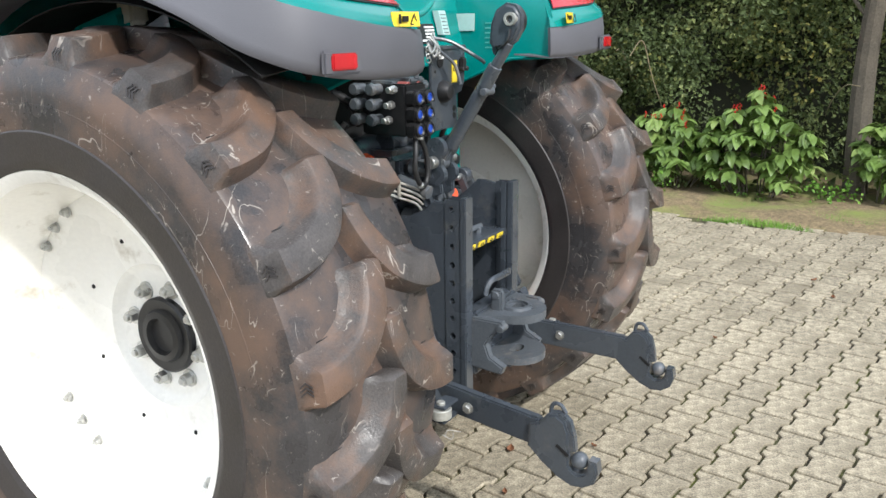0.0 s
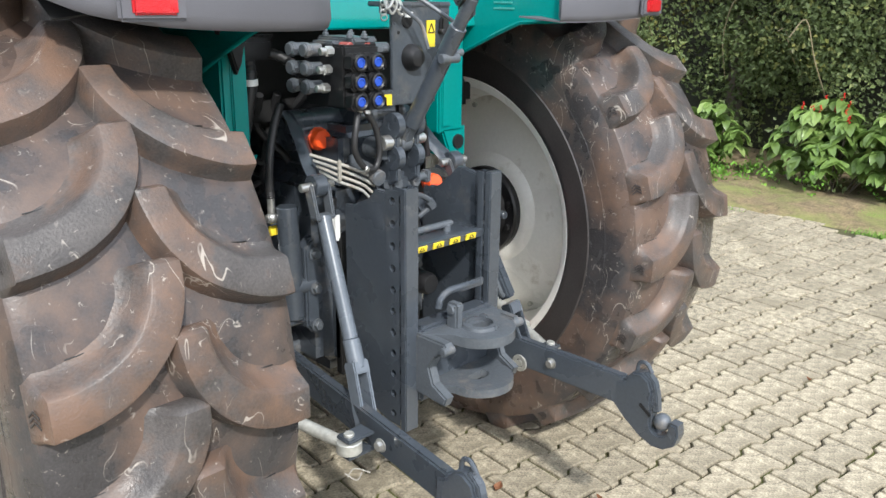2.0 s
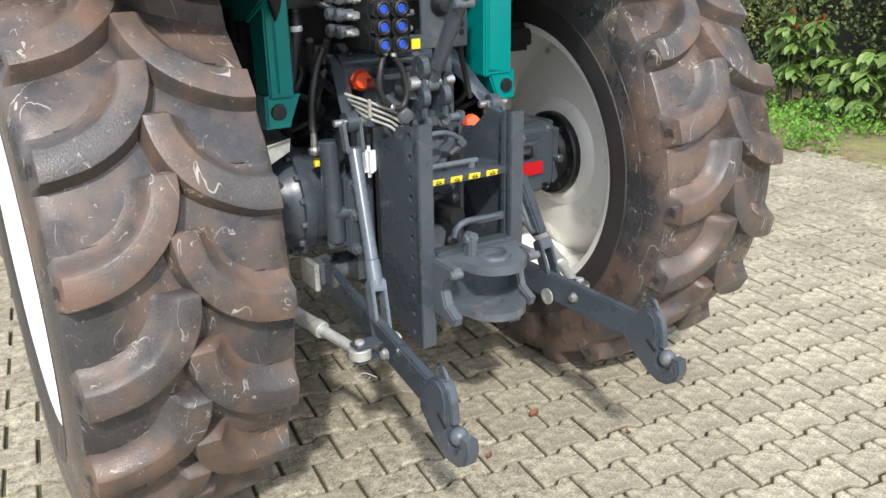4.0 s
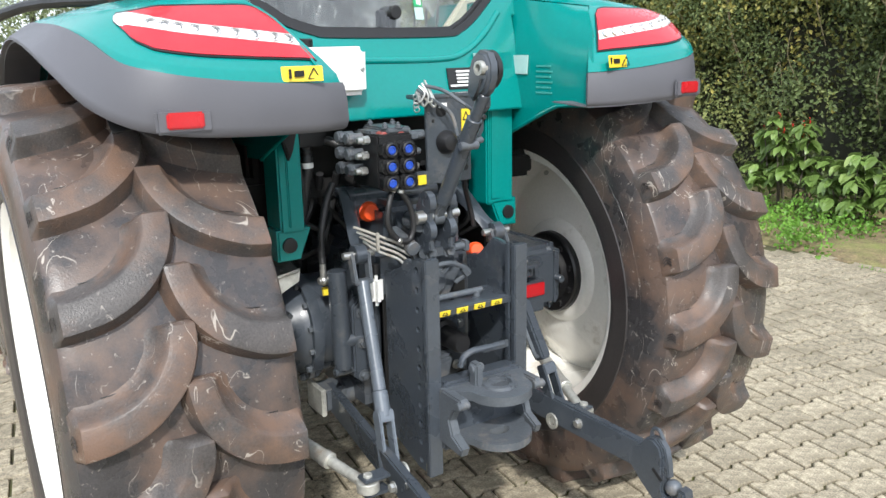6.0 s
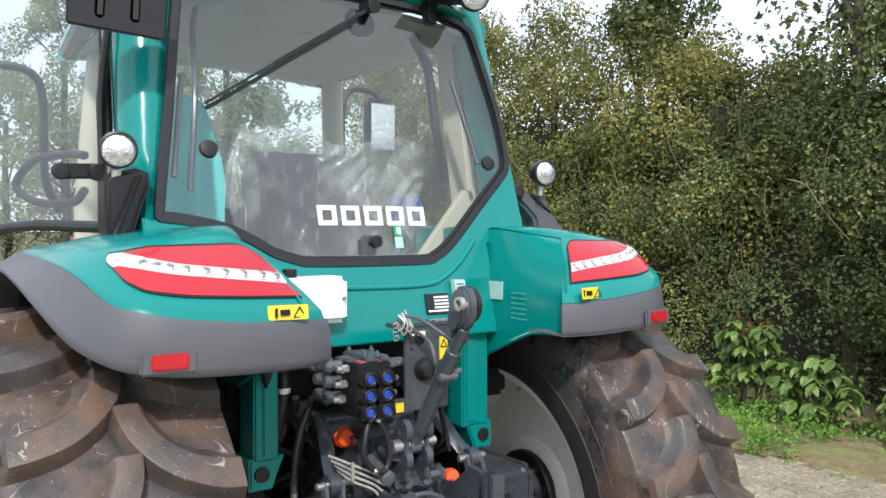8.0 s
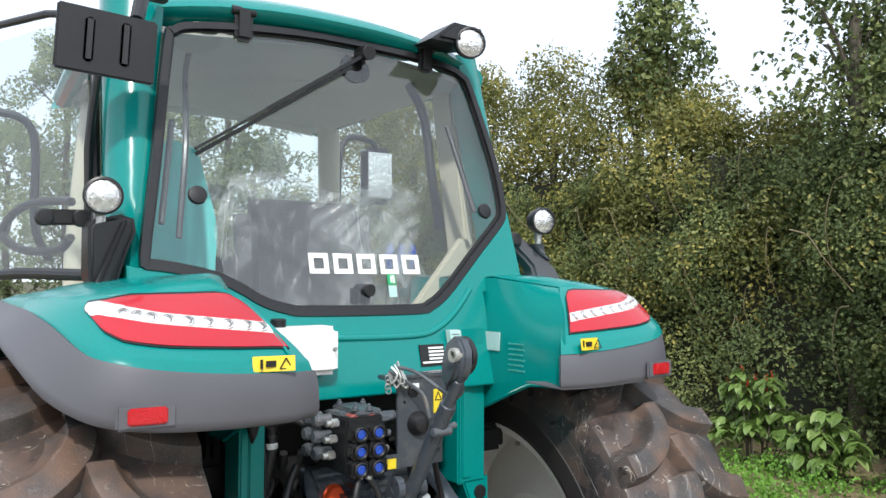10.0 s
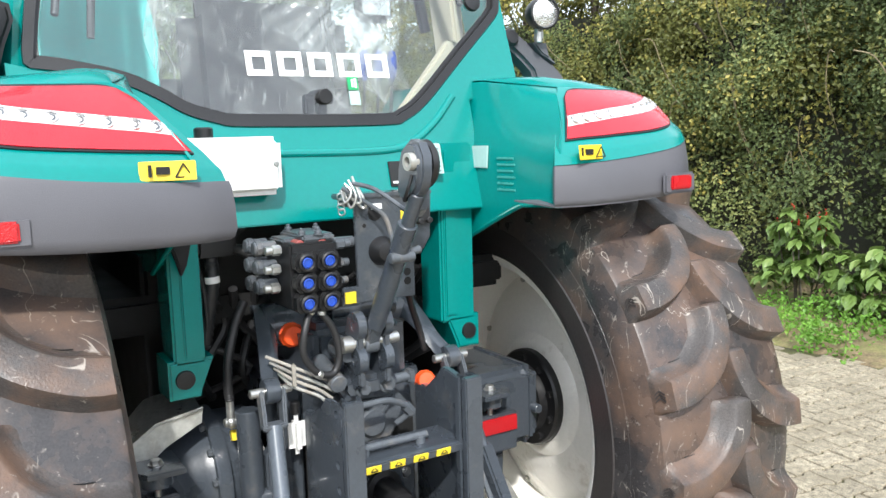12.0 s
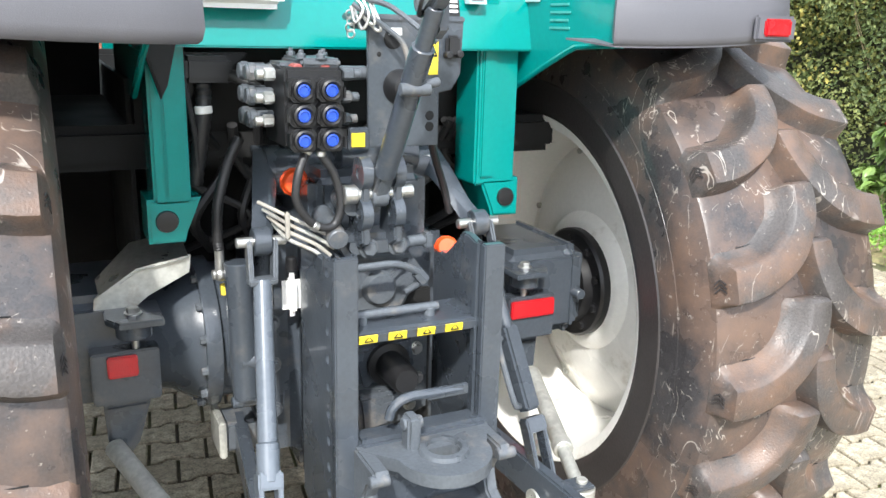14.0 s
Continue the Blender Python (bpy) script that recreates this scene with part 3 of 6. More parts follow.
def fender_rows(side, levels, inset=0.0):
    """Rows of points up the fender's outside; a level is (share from lower to upper plan, share of height)."""
    foot = [(0.385, -0.572), (0.47, -0.606)] + LOWER[2:] if side < 0 else LOWER
    lo, up = fine_line(foot), fine_line(UPPER)
    zs = fine_line([(b, t) for b, t in zip(Z_BOT, Z_TOP)])
    zr = fine_line([(b, t) for b, t in zip(Z_TOP, Z_RIM)])
    le = [p[0] for p in fine_line([(v, 0) for v in LEAN])]
    rows = []
    for plan, kind, h in levels:
        row = []
        for i in range(len(lo)):
            f = plan + le[i] * h if kind == "trim" else le[i] + (1 - le[i]) * plan
            x, y = lo[i][0] + (up[i][0] - lo[i][0]) * f, lo[i][1] + (up[i][1] - lo[i][1]) * f
            z = zs[i][0] + (zs[i][1] - zs[i][0]) * h if kind == "trim" else zr[i][0] + (zr[i][1] - zr[i][0]) * h
            row.append((side * (x - inset), y, z))
        rows.append(row)
    return rows


def fender_at(side, i, plan, h, out=0.0):
    """A point of the green flank: i along the plan line, h from its foot to its rim."""
    r = fender_rows(side, [(plan, "body", h)])[0]
    k = min(int(i), len(r) - 2)
    p = Vector(r[k]).lerp(Vector(r[k + 1]), i - k)
    t = Vector(r[k + 1]) - Vector(r[k])
    nrm = Vector((t.y, -t.x, 0)).normalized()
    p += nrm * out * side
    return p


FLANK = [(0.0, 0.0), (0.02, 0.04), (0.05, 0.13), (0.10, 0.18), (0.20, 0.30), (0.45, 0.55), (0.70, 0.80), (0.88, 0.94), (1.0, 1.0)]


def flank_plan(h):
    for (a, b), (c, d) in zip(FLANK, FLANK[1:]):
        if h <= d:
            return a + (c - a) * (h - b) / (d - b)
    return 1.0


def panel_top(y):
    """How far out the top of the inner panel stands, along y."""
    return 0.465 + 0.095 * min(1, max(0, (-0.05 - y) / 0.39)) ** 1.5


def step_line(pts, u):
    for (a, b), (c, d) in zip(pts, pts[1:]):
        if u <= c:
            return b + (d - b) * (u - a) / (c - a)
    return pts[-1][1]


def fender(side):
    name = "fender"
    levels = [(p, "body", h) for p, h in FLANK]
    rows = fender_rows(side, levels)
    top = rows[-1]
    n = len(top)
    body = part(name, grid(rows, thick=0.005), TEAL, tractor, "teal rear fender with a grey lower trim", smooth=40)
    cap = []
    for f, dz in ((0.0, 0.0), (0.06, 0.010), (0.2, 0.018), (0.5, 0.022), (0.8, 0.014), (1.0, 0.0)):
        row = []
        for k, p in enumerate(top):
            ty = -0.44 + 1.14 * k / (n - 1)
            tz = 1.80 + 0.035 * min(1, (ty + 0.44) / 0.25) - 0.7 * max(0, ty - 0.3)
            q = Vector((side * panel_top(ty), ty, tz))
            v = Vector(p).lerp(q, f)
            row.append((v.x, v.y, v.z + dz * min(1.0, k / 6)))
        cap.append(row)
    part("fender_top", grid(cap), TEAL, body, smooth=50)
    # inner side panel towards the cab
    cols = []
    for y0, z0, yt in ((-0.590, 1.498, -0.440), (-0.52, 1.494, -0.40), (-0.45, 1.492, -0.36), (-0.415, 1.487, -0.33), (-0.36, 1.466, -0.28), (-0.25, 1.418, -0.20), (-0.14, 1.372, -0.12), (0.05, 1.36, 0.05), (0.30, 1.36, 0.30)):
        top_z = 1.80 + 0.035 * min(1, (yt + 0.44) / 0.25)
        ym = y0 + (yt - y0) * 0.06
        cols.append([(side * 0.442, y0, z0), (side * 0.442, y0, 1.605), (side * 0.447, ym, 1.645), (side * (0.45 + (panel_top(yt) - 0.45) * 0.3), y0 + (yt - y0) * 0.32, 1.71), (side * (0.45 + (panel_top(yt) - 0.45) * 0.65), y0 + (yt - y0) * 0.7, 1.765), (side * (panel_top(yt) - 0.004), yt, top_z - 0.004), (side * (panel_top(yt) + 0.03), yt + 0.01, top_z + 0.004)])
    part("inner_panel", grid(cols, thick=0.006), TEAL, body, smooth=50)
    lip = [(side * 0.447, y, z) for y, z in ((-0.588, 1.500), (-0.45, 1.493), (-0.41, 1.486), (-0.30, 1.442), (-0.14, 1.372))]
    part("panel_flange", pipe(lip, 0.007, 4, 8), TEAL, body)
    # guard and arch liner: shade under the fender is put into their near-black colour
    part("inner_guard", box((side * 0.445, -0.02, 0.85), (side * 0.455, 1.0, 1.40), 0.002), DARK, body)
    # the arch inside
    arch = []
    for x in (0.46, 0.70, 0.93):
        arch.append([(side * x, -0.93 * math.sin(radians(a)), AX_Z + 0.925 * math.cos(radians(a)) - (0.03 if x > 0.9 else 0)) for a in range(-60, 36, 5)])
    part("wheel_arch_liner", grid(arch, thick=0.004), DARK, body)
    trim_rows = fender_rows(side, [(0.02, "trim", 0.0), (-0.01, "trim", 0.04), (-0.03, "trim", 0.15), (-0.02, "trim", 0.6), (0.0, "trim", 0.9), (0.02, "trim", 1.0)])
    trim = part("fender_trim", grid(trim_rows, thick=-0.012 if side < 0 else 0.012), TRIM, body, "grey plastic fender trim", smooth=40)
    under = fender_rows(side, [(0.02, "trim", 0.0)])
    inner = [[(p[0] - side * 0.10 * (1 if i > 18 else 0.35 + 0.65 * i / 18), p[1] + 0.12 * max(0, 1 - i / 26), p[2] + 0.012) for i, p in enumerate(under[0])]]
    part("trim_underside", grid(under + inner, thick=0.004), TRIM, trim)
    # reflector set in the trim
    rx = 0.800
    yb = -0.650
    part("reflector_frame", box((side * (rx - 0.062), yb + 0.012, 1.513), (side * (rx + 0.062), yb - 0.002, 1.567), 0.006, rot=(0, 0, side * 4)), TRIM, trim)
    part("reflector", box((side * (rx - 0.040), yb + 0.002, 1.524), (side * (rx + 0.040), yb - 0.009, 1.560), 0.004, rot=(0, 0, side * 4)), REFL, trim, "red reflector")
    # tail light: a red lens with a clear band, on a dark seat
    def share(i, z):
        k = min(i / 4, 11.99)
        j, f = int(k), k - int(k)
        zt, zr = Z_TOP[j] + (Z_TOP[j + 1] - Z_TOP[j]) * f, Z_RIM[j] + (Z_RIM[j + 1] - Z_RIM[j]) * f
        return (z - zt) / (zr - zt)

    def on_light(u, z, out):
        i = 1.8 + 19.0 * u
        h = share(i, z)
        return fender_at(side, i, flank_plan(h), h, out)

    def lens(lo, hi, out, m, nm, lbl="", u0=0.0, u1=1.0):
        rws = []
        for k in range(9):
            f = k / 8
            us = [u0 + (u1 - u0) * j / 28 for j in range(29)]
            rws.append([on_light(u, lo(u) + (hi(u) - lo(u)) * f, out + 0.005 * math.sin(math.pi * f)) for u in us])
        return part(nm, grid(rws, thick=-0.004), m, body, lbl, smooth=60)
    lo_ = lambda u: step_line([(0, 1.662), (0.3, 1.671), (0.5, 1.679), (0.75, 1.694), (0.88, 1.716), (1.0, 1.757)], u)
    hi_ = lambda u: step_line([(0, 1.770), (0.03, 1.784), (0.12, 1.789), (0.7, 1.785), (1.0, 1.769)], u)
    zc = lambda u: step_line([(0, 1.707), (0.55, 1.737), (1.0, 1.763)], u)
    b0 = lambda u: min(max(lo_(u), zc(u) - 0.016), hi_(u) - 0.001)
    b1 = lambda u: min(hi_(u), zc(u) + 0.015)
    lens(lambda u: lo_(u) - 0.005, lambda u: hi_(u) + 0.004, 0.0005, BLACK, "light_seal", "", -0.012, 1.012)
    lens(lo_, hi_, 0.004, RED, "tail_light", "red tail light lens with a clear band")
    lens(b0, b1, 0.007, CLEARL, "clear_band", "", 0.004, 0.995)
    for k in range(9):
        u = 0.07 + 0.085 * k
        q, ax = on_light(u, zc(u), 0.0125), (side * 0.25, -1, 0.9)
        cup = part("lamp_cup", lathe([(-0.003, 0.0150), (0.0045, 0.0140), (0.0055, 0.0125), (0.001, 0.0105), (0.0, 0.0)], q, ax, 20), LAMPG, body)
        part("led", lathe([(0.0, 0.0095), (0.0035, 0.0088), (0.0035, 0.0058), (0.0, 0.0050)], q, ax, 14, closed=True), IRON2, cup)
    # yellow warning sticker under the light
    w = 0.05 if side < 0 else 0.042
    cx = (-0.508 if side < 0 else 0.515)
    st = part("warning_sticker", box((cx - w, -0.6215, 1.612), (cx + w, -0.6175, 1.648), 0.001, rot=(-8, 0, 8 * side)), YEL, body, "yellow warning sticker")
    part("pictogram", join(bar((cx + 0.012, -0.6265, 1.618), (cx + 0.026, -0.6285, 1.643), 0.0012, 0.0028, 0), bar((cx + 0.026, -0.6285, 1.643), (cx + 0.042, -0.6265, 1.618), 0.0012, 0.0028, 0), box((cx - 0.036, -0.6275, 1.620), (cx - 0.030, -0.624, 1.642), 0), box((cx - 0.022, -0.6275, 1.624), (cx + 0.002, -0.624, 1.638), 0), bar((cx + 0.012, -0.6265, 1.618), (cx + 0.042, -0.6265, 1.618), 0.0012, 0.0028, 0)), INK, st)
    return body


fender(-1)
fender(1)


# ---- cab ----
WIN = [(-0.672, 1.850), (-0.60, 1.842), (-0.484, 1.817), (-0.41, 1.782), (-0.353, 1.748), (-0.28, 1.725), (-0.208, 1.716), (0.167, 1.714), (0.24, 1.728), (0.319, 1.778), (0.46, 1.905), (0.595, 2.025), (0.618, 2.065),
       (0.624, 2.12), (0.615, 2.274), (0.56, 2.54), (0.53, 2.592), (0.46, 2.622), (0.30, 2.642), (-0.05, 2.648), (-0.32, 2.628), (-0.50, 2.60), (-0.555, 2.575), (-0.58, 2.53), (-0.64, 2.15), (-0.684, 1.89)]


WINF = [(p[0], p[1]) for p in fine_line(WIN + WIN[:1], 3)][:-1]


def win_y(z):
    return -0.127 + 0.26 * (z - 1.83)


def inset(poly, d):
    """The outline moved inwards by d."""
    out = []
    n = len(poly)
    for i in range(n):
        a, b, c = Vector(poly[i - 1]), Vector(poly[i]), Vector(poly[(i + 1) % n])
        t = ((b - a).normalized() + (c - b).normalized()).normalized()
        out.append(tuple(b + Vector((-t.y, t.x)) * d))
    return out


def slant(bm):
    """Leans a mesh drawn about y = 0 into the rear window's plane."""
    for v in bm.verts:
        v.co.y += win_y(v.co.z)
    return bm


def ring(outer, inner, y0, y1):
    """A flat frame between two outlines, with depth."""
    bm = B()
    q = [[bm.verts.new((x, y, z)) for x, z in p] for p, y in ((outer, y0), (inner, y0), (inner, y1), (outer, y1))]
    for a, b in ((0, 1), (1, 2), (2, 3), (3, 0)):
        for k in range(len(outer)):
            j = (k + 1) % len(outer)
            bm.faces.new((q[a][k], q[a][j], q[b][j], q[b][k]))
    return bm


cab = part("cab", slant(prism([(-0.72, 1.80), (-0.72, 1.86)] + [(p[0], p[1]) for p in fine_line(WIN[:13], 3)] + [(0.630, 2.06), (0.645, 1.80), (0.46, 1.78), (0.46, 1.475), (-0.46, 1.475), (-0.46, 1.78)], "y", -0.03, 0.035, 0.004)), TEAL, tractor, "teal cab with a large curved rear window", smooth=30)
for side in (-1, 1):
    rows = []
    for i in range(15):
        z = 1.70 + i * 0.07
        f = (z - 1.85) / 0.7
        xe = (0.678 - 0.10 * max(0, f)) if side < 0 else (0.615 if z < 1.95 else 0.615 - 0.06 * max(0, (z - 2.2) / 0.35))
        y = win_y(z)
        shift = -0.02 * max(0, f) - (0.055 if side > 0 else 0.0)
        rows.append([(side * x, yy, z) for x, yy in ((xe, y + 0.005), (xe + 0.03, y - 0.006), (0.712 + shift, y + 0.01), (0.738 + shift, y + 0.045), (0.747 + shift, y + 0.09), (0.735 + shift, y + 0.17), (0.68 + shift, y + 0.17), (xe, y + 0.06))])
    part("cab_pillar", grid(rows, closed=True), TEAL, cab, smooth=50)
    part("pillar_seal", pipe([(side * (0.748 - (0.055 if side > 0 else 0.0) - 0.02 * max(0, (z - 1.85) / 0.7)), win_y(z) + 0.185, z) for z in (1.75, 2.0, 2.3, 2.62)], 0.014, 3, 8), BLACK, cab)
    part("pillar_lining", bar((side * (0.69 if side < 0 else 0.65), 0.16, 1.62), (side * (0.64 if side < 0 else 0.62), 0.30, 2.6), 0.05, 0.11, 0.01), CREAM, cab, "cream pillar lining")
    xf = 0.55 if side < 0 else 0.64
    part("front_pillar", pipe([(side * xf, 1.30, 1.2), (side * xf, 1.32, 1.9), (side * (xf - 0.05), 1.25, 2.62)], 0.055, 4, 12), CREAM, cab, "cream lined front pillar")
part("ledge", pipe([(x, win_y(z) - 0.028, z) for x, z in ((-0.40, 1.655), (-0.17, 1.648), (0.15, 1.645), (0.25, 1.668), (0.33, 1.72), (0.40, 1.79))], 0.011, 5, 10), TEAL, cab)
part("window_seal", slant(ring(WINF, inset(WINF, 0.022), -0.034, -0.008)), BLACK, cab, "black rubber window seal", smooth=30)
frit = part("window_border", slant(ring(inset(WINF, 0.020), inset(WINF, 0.031), -0.020, -0.014)), BLACK, cab, smooth=0)
pane_bm = B()
pane_bm.faces.new([pane_bm.verts.new((x, -0.016, z)) for x, z in inset(WINF, 0.018)])
pane = part("rear_window", slant(pane_bm), PANE, cab, "clear rear window glass", smooth=0)
pane.visible_shadow = False
faced(pane, (0, -1, 0))
# white lettering on the glass, as plain blocks
for k in range(5):
    x0 = -0.186 + k * 0.0835
    out_ = [(x0, 1.842), (x0 + 0.066, 1.842), (x0 + 0.066, 1.905), (x0, 1.905)]
    part("lettering_block", slant(ring(out_, [(x0 + 0.016, 1.857), (x0 + 0.050, 1.857), (x0 + 0.050, 1.890), (x0 + 0.016, 1.890)], -0.021, -0.018)), WHITE, pane, "white lettering block", smooth=0)
part("exit_sign", slant(box((0.084, -0.022, 1.808), (0.114, -0.019, 1.842), 0)), GREEN, pane, "small green exit sign")
part("exit_sign_note", slant(box((0.084, -0.022, 1.768), (0.114, -0.019, 1.805), 0)), PALE, pane)
part("pictogram", slant(join(box((0.094, -0.0235, 1.815), (0.099, -0.022, 1.836), 0), box((0.102, -0.0235, 1.813), (0.109, -0.022, 1.838), 0))), WHITE, pane)
# latch inside, hinge buttons, wiper
latch = part("window_latch", join(rod((-0.03, win_y(1.785) + 0.02, 1.785), (0.05, win_y(1.785) + 0.02, 1.785), 0.013), rod((0.012, win_y(1.79) - 0.03, 1.79), (0.012, win_y(1.79) + 0.05, 1.79), 0.020), box((-0.035, win_y(1.76), 1.745), (-0.012, win_y(1.76) + 0.03, 1.785), 0.004), box((0.0, win_y(1.76), 1.745), (0.025, win_y(1.76) + 0.03, 1.785), 0.004)), BLACK, cab, "black window latch")
for x, z in ((-0.512, 2.064), (0.532, 2.07)):
    part("hinge_button", lathe([(-0.014, 0), (-0.014, 0.012), (-0.010, 0.026), (0.0, 0.028), (0.004, 0)], (x, win_y(z) - 0.014, z), (0, 1, -0.26), 24), BLACK, cab)
for x, z in ((-0.33, 2.63), (0.36, 2.632)):
    part("window_hinge", join(box((x - 0.03, win_y(z) - 0.05, z - 0.06), (x + 0.03, win_y(z) - 0.02, z + 0.05), 0.012), rod((x - 0.04, win_y(z) - 0.035, z + 0.035), (x + 0.04, win_y(z) - 0.035, z + 0.035), 0.014)), BLACK, cab)
wa, wb = Vector((0.10, win_y(2.60) - 0.055, 2.595)), Vector((-0.515, win_y(2.20) - 0.032, 2.20))
wiper = part("wiper", join(bar(wa, wa.lerp(wb, 0.62), 0.008, 0.012, 0.002), rod(wa - Vector((0, 0.02, 0)), wa + Vector((0, 0.05, 0.01)), 0.025)), BLACK, cab, "black window wiper")
part("wiper_blade", join(bar(wa.lerp(wb, 0.12), wb, 0.006, 0.008, 0.001), bar(wa.lerp(wb, 0.1) + Vector((0.006, 0.012, -0.014)), wb + Vector((0.006, 0.012, -0.014)), 0.003, 0.012, 0.0005)), HOSE, wiper)
part("wiper_motor", slant(lathe([(0, 0), (0, 0.055), (0.03, 0.05), (0.035, 0)], (0.10, 0.03, 2.56), (0, 1, 0), 20)), DARK, cab)
# roof
roof_rows = []
for y, z, hw in ((0.085, 2.648, 0.60), (0.035, 2.66, 0.64), (0.02, 2.685, 0.655), (0.04, 2.712, 0.655), (0.15, 2.76, 0.64), (0.5, 2.83, 0.60), (1.2, 2.83, 0.58), (1.48, 2.76, 0.56), (1.55, 2.68, 0.60), (1.5, 2.64, 0.62)):
    roof_rows.append([(hw * u, y + 0.10 * abs(u) ** 3, z - 0.055 * abs(u) ** 2.2) for u in [k / 8 for k in range(-8, 9)]])
part("roof", grid(roof_rows), TEAL, cab, smooth=50)
part("headliner", grid([[(0.6 * u, y, 2.625 - 0.04 * u * u) for u in [k / 6 for k in range(-6, 7)]] for y in (0.10, 0.5, 1.0, 1.45)], thick=0.02), LINER, cab, "pale headliner")
for side in (-1, 1):
    part("roof_rail", pipe([(side * 0.62, 0.10, 2.60), (side * 0.645, 0.7, 2.63), (side * 0.60, 1.4, 2.60)], 0.045, 4, 10), TEAL, cab)
    part("side_sill", bar((side * 0.70, 0.15, 1.60), (side * 0.70, 1.35, 1.30), 0.06, 0.16, 0.02), TEAL, cab)
part("dome_lamp", lathe([(0, 0), (0, 0.05), (0.012, 0.045), (0.018, 0)], (0.13, 0.55, 2.61), (0, 0, -1), 24), LINER, cab)
part("speaker", lathe([(0, 0), (0, 0.085), (0.015, 0.075), (0.02, 0)], (-0.44, 0.16, 2.595), (0, -0.3, -1), 28), CREAM, cab)
part("cab_floor", box((-0.66, -0.05, 1.20), (0.66, 1.4, 1.30), 0.02), DARK, cab)
part("rear_shelf", box((0.02, -0.02, 1.62), (0.64, 0.42, 1.69), 0.02), CREAM, cab, "cream console beside the seat")
part("side_console", prism([(0.05, 1.60), (0.62, 1.60), (0.62, 1.98), (0.56, 1.98), (0.34, 1.72), (0.05, 1.69)], "y", 0.10, 0.13, 0.01), CREAM, cab)
part("windscreen_frame", bar((-0.64, 1.30, 1.36), (0.64, 1.30, 1.36), 0.05, 0.12, 0.02), BLACK, cab)
part("dashboard", box((-0.24, 1.0, 1.4), (0.24, 1.28, 1.92), 0.05), BLACK, cab)
part("grab_rail", pipe([(-0.50, 0.12, 1.95), (-0.47, 0.16, 2.25), (-0.43, 0.30, 2.5), (-0.40, 0.35, 2.6)], 0.010, 5, 8), IRON2, cab)
part("gas_strut", rod((-0.60, win_y(1.98) + 0.05, 1.98), (-0.545, win_y(2.28) + 0.07, 2.30), 0.009), IRON2, cab)
part("gas_strut", rod((0.53, win_y(2.07) + 0.04, 2.07), (0.50, win_y(2.38) + 0.09, 2.40), 0.010), BLACK, cab)
part("belt_hose", pipe([(0.42, 0.25, 2.58), (0.47, 0.22, 2.45), (0.50, 0.20, 2.2), (0.55, 0.22, 2.02)], 0.018, 6, 10), HOSE, cab)
for k in range(3):
    x = 0.33 + 0.05 * k
    lever = part("control_lever", pipe([(x, 0.26, 1.72), (x, 0.25, 1.80), (x, 0.24, 1.87)], 0.005, 3, 8), BLACK, cab, "black control lever with a blue knob")
    part("knob", lathe([(0, 0), (0.004, 0.008), (0.03, 0.015), (0.075, 0.016), (0.095, 0.010), (0.10, 0)], (x, 0.24, 1.86), (0, -0.05, 1), 14), BLUE, lever, "blue plastic knob")
seat = part("seat", box((-0.20, 0.36, 1.60), (0.36, 0.50, 2.12), 0.06, rot=(-6, 0, 0), seg=4), SEATM, cab, "dark cloth driver seat")
part("seat_cushion", box((-0.20, 0.42, 1.52), (0.36, 0.95, 1.66), 0.05, seg=3), SEATM, seat)
# crumpled clear cover drawn over the seat back
rows = []
for i in range(61):
    a = i / 60
    row = []
    for j in range(91):
        b = j / 90
        n1 = noise.noise(Vector((b * 4, a * 3, 1.3))) * 0.04 + (0.5 - abs(noise.noise(Vector((b * 5 + a * 4, a * 1.2, 4.0))))) * 0.07 + (0.5 - abs(noise.noise(Vector((b * 12 - a * 7, a * 2, 7.0))))) * 0.03 + (0.5 - abs(noise.noise(Vector((b * 17 + a * 5, a * 3 - b * 2, 2.0))))) * 0.014
        row.append((-0.31 + 0.80 * b + 0.03 * math.sin(a * 7), 0.29 - 0.10 * math.sin(math.pi * b) * (1 - 0.4 * a) - n1, 1.64 + 0.52 * a + 0.03 * math.sin(b * 9) * a - 0.05 * max(0, b - 0.8) * 5 * a))
    rows.append(row)
top = [[(p[0], p[1] + 0.12 * k, p[2] + 0.02 - 0.03 * (k - 1) ** 2 + 0.02 * noise.noise(Vector(p) * 9)) for p in rows[-1]] for k in (1, 2, 3)]
solo("seat_cover", grid(rows + top), FILM, (0.05, 0.3, 1.66), "crumpled clear plastic cover over the driver seat", "plastic cover", smooth=45).visible_shadow = False
# teal cloth hung beside the seat
rows = []
for i in range(25):
    a = i / 24
    row = []
    for j in range(25):
        b = j / 24
        w = 0.5 + 0.5 * min(1, (1 - a) * 2.2) ** 0.6
        fold = 0.022 * math.sin(b * 17 + 2 * a) * (1 - a) + 0.02 * noise.noise(Vector((b * 4, a * 4, 8)))
        row.append((-0.415 + (b - 0.5) * 0.33 * w, 0.50 + 0.05 * math.cos((b - 0.5) * 3) + fold, 1.66 + 0.66 * a - 0.10 * abs(b - 0.5) ** 2 * a))
    rows.append(row)
solo("cloth", grid(rows, thick=0.012), CLOTH, (-0.4, 0.5, 1.66), "bright teal cloth hanging inside the cab beside the seat", "cloth", smooth=60)
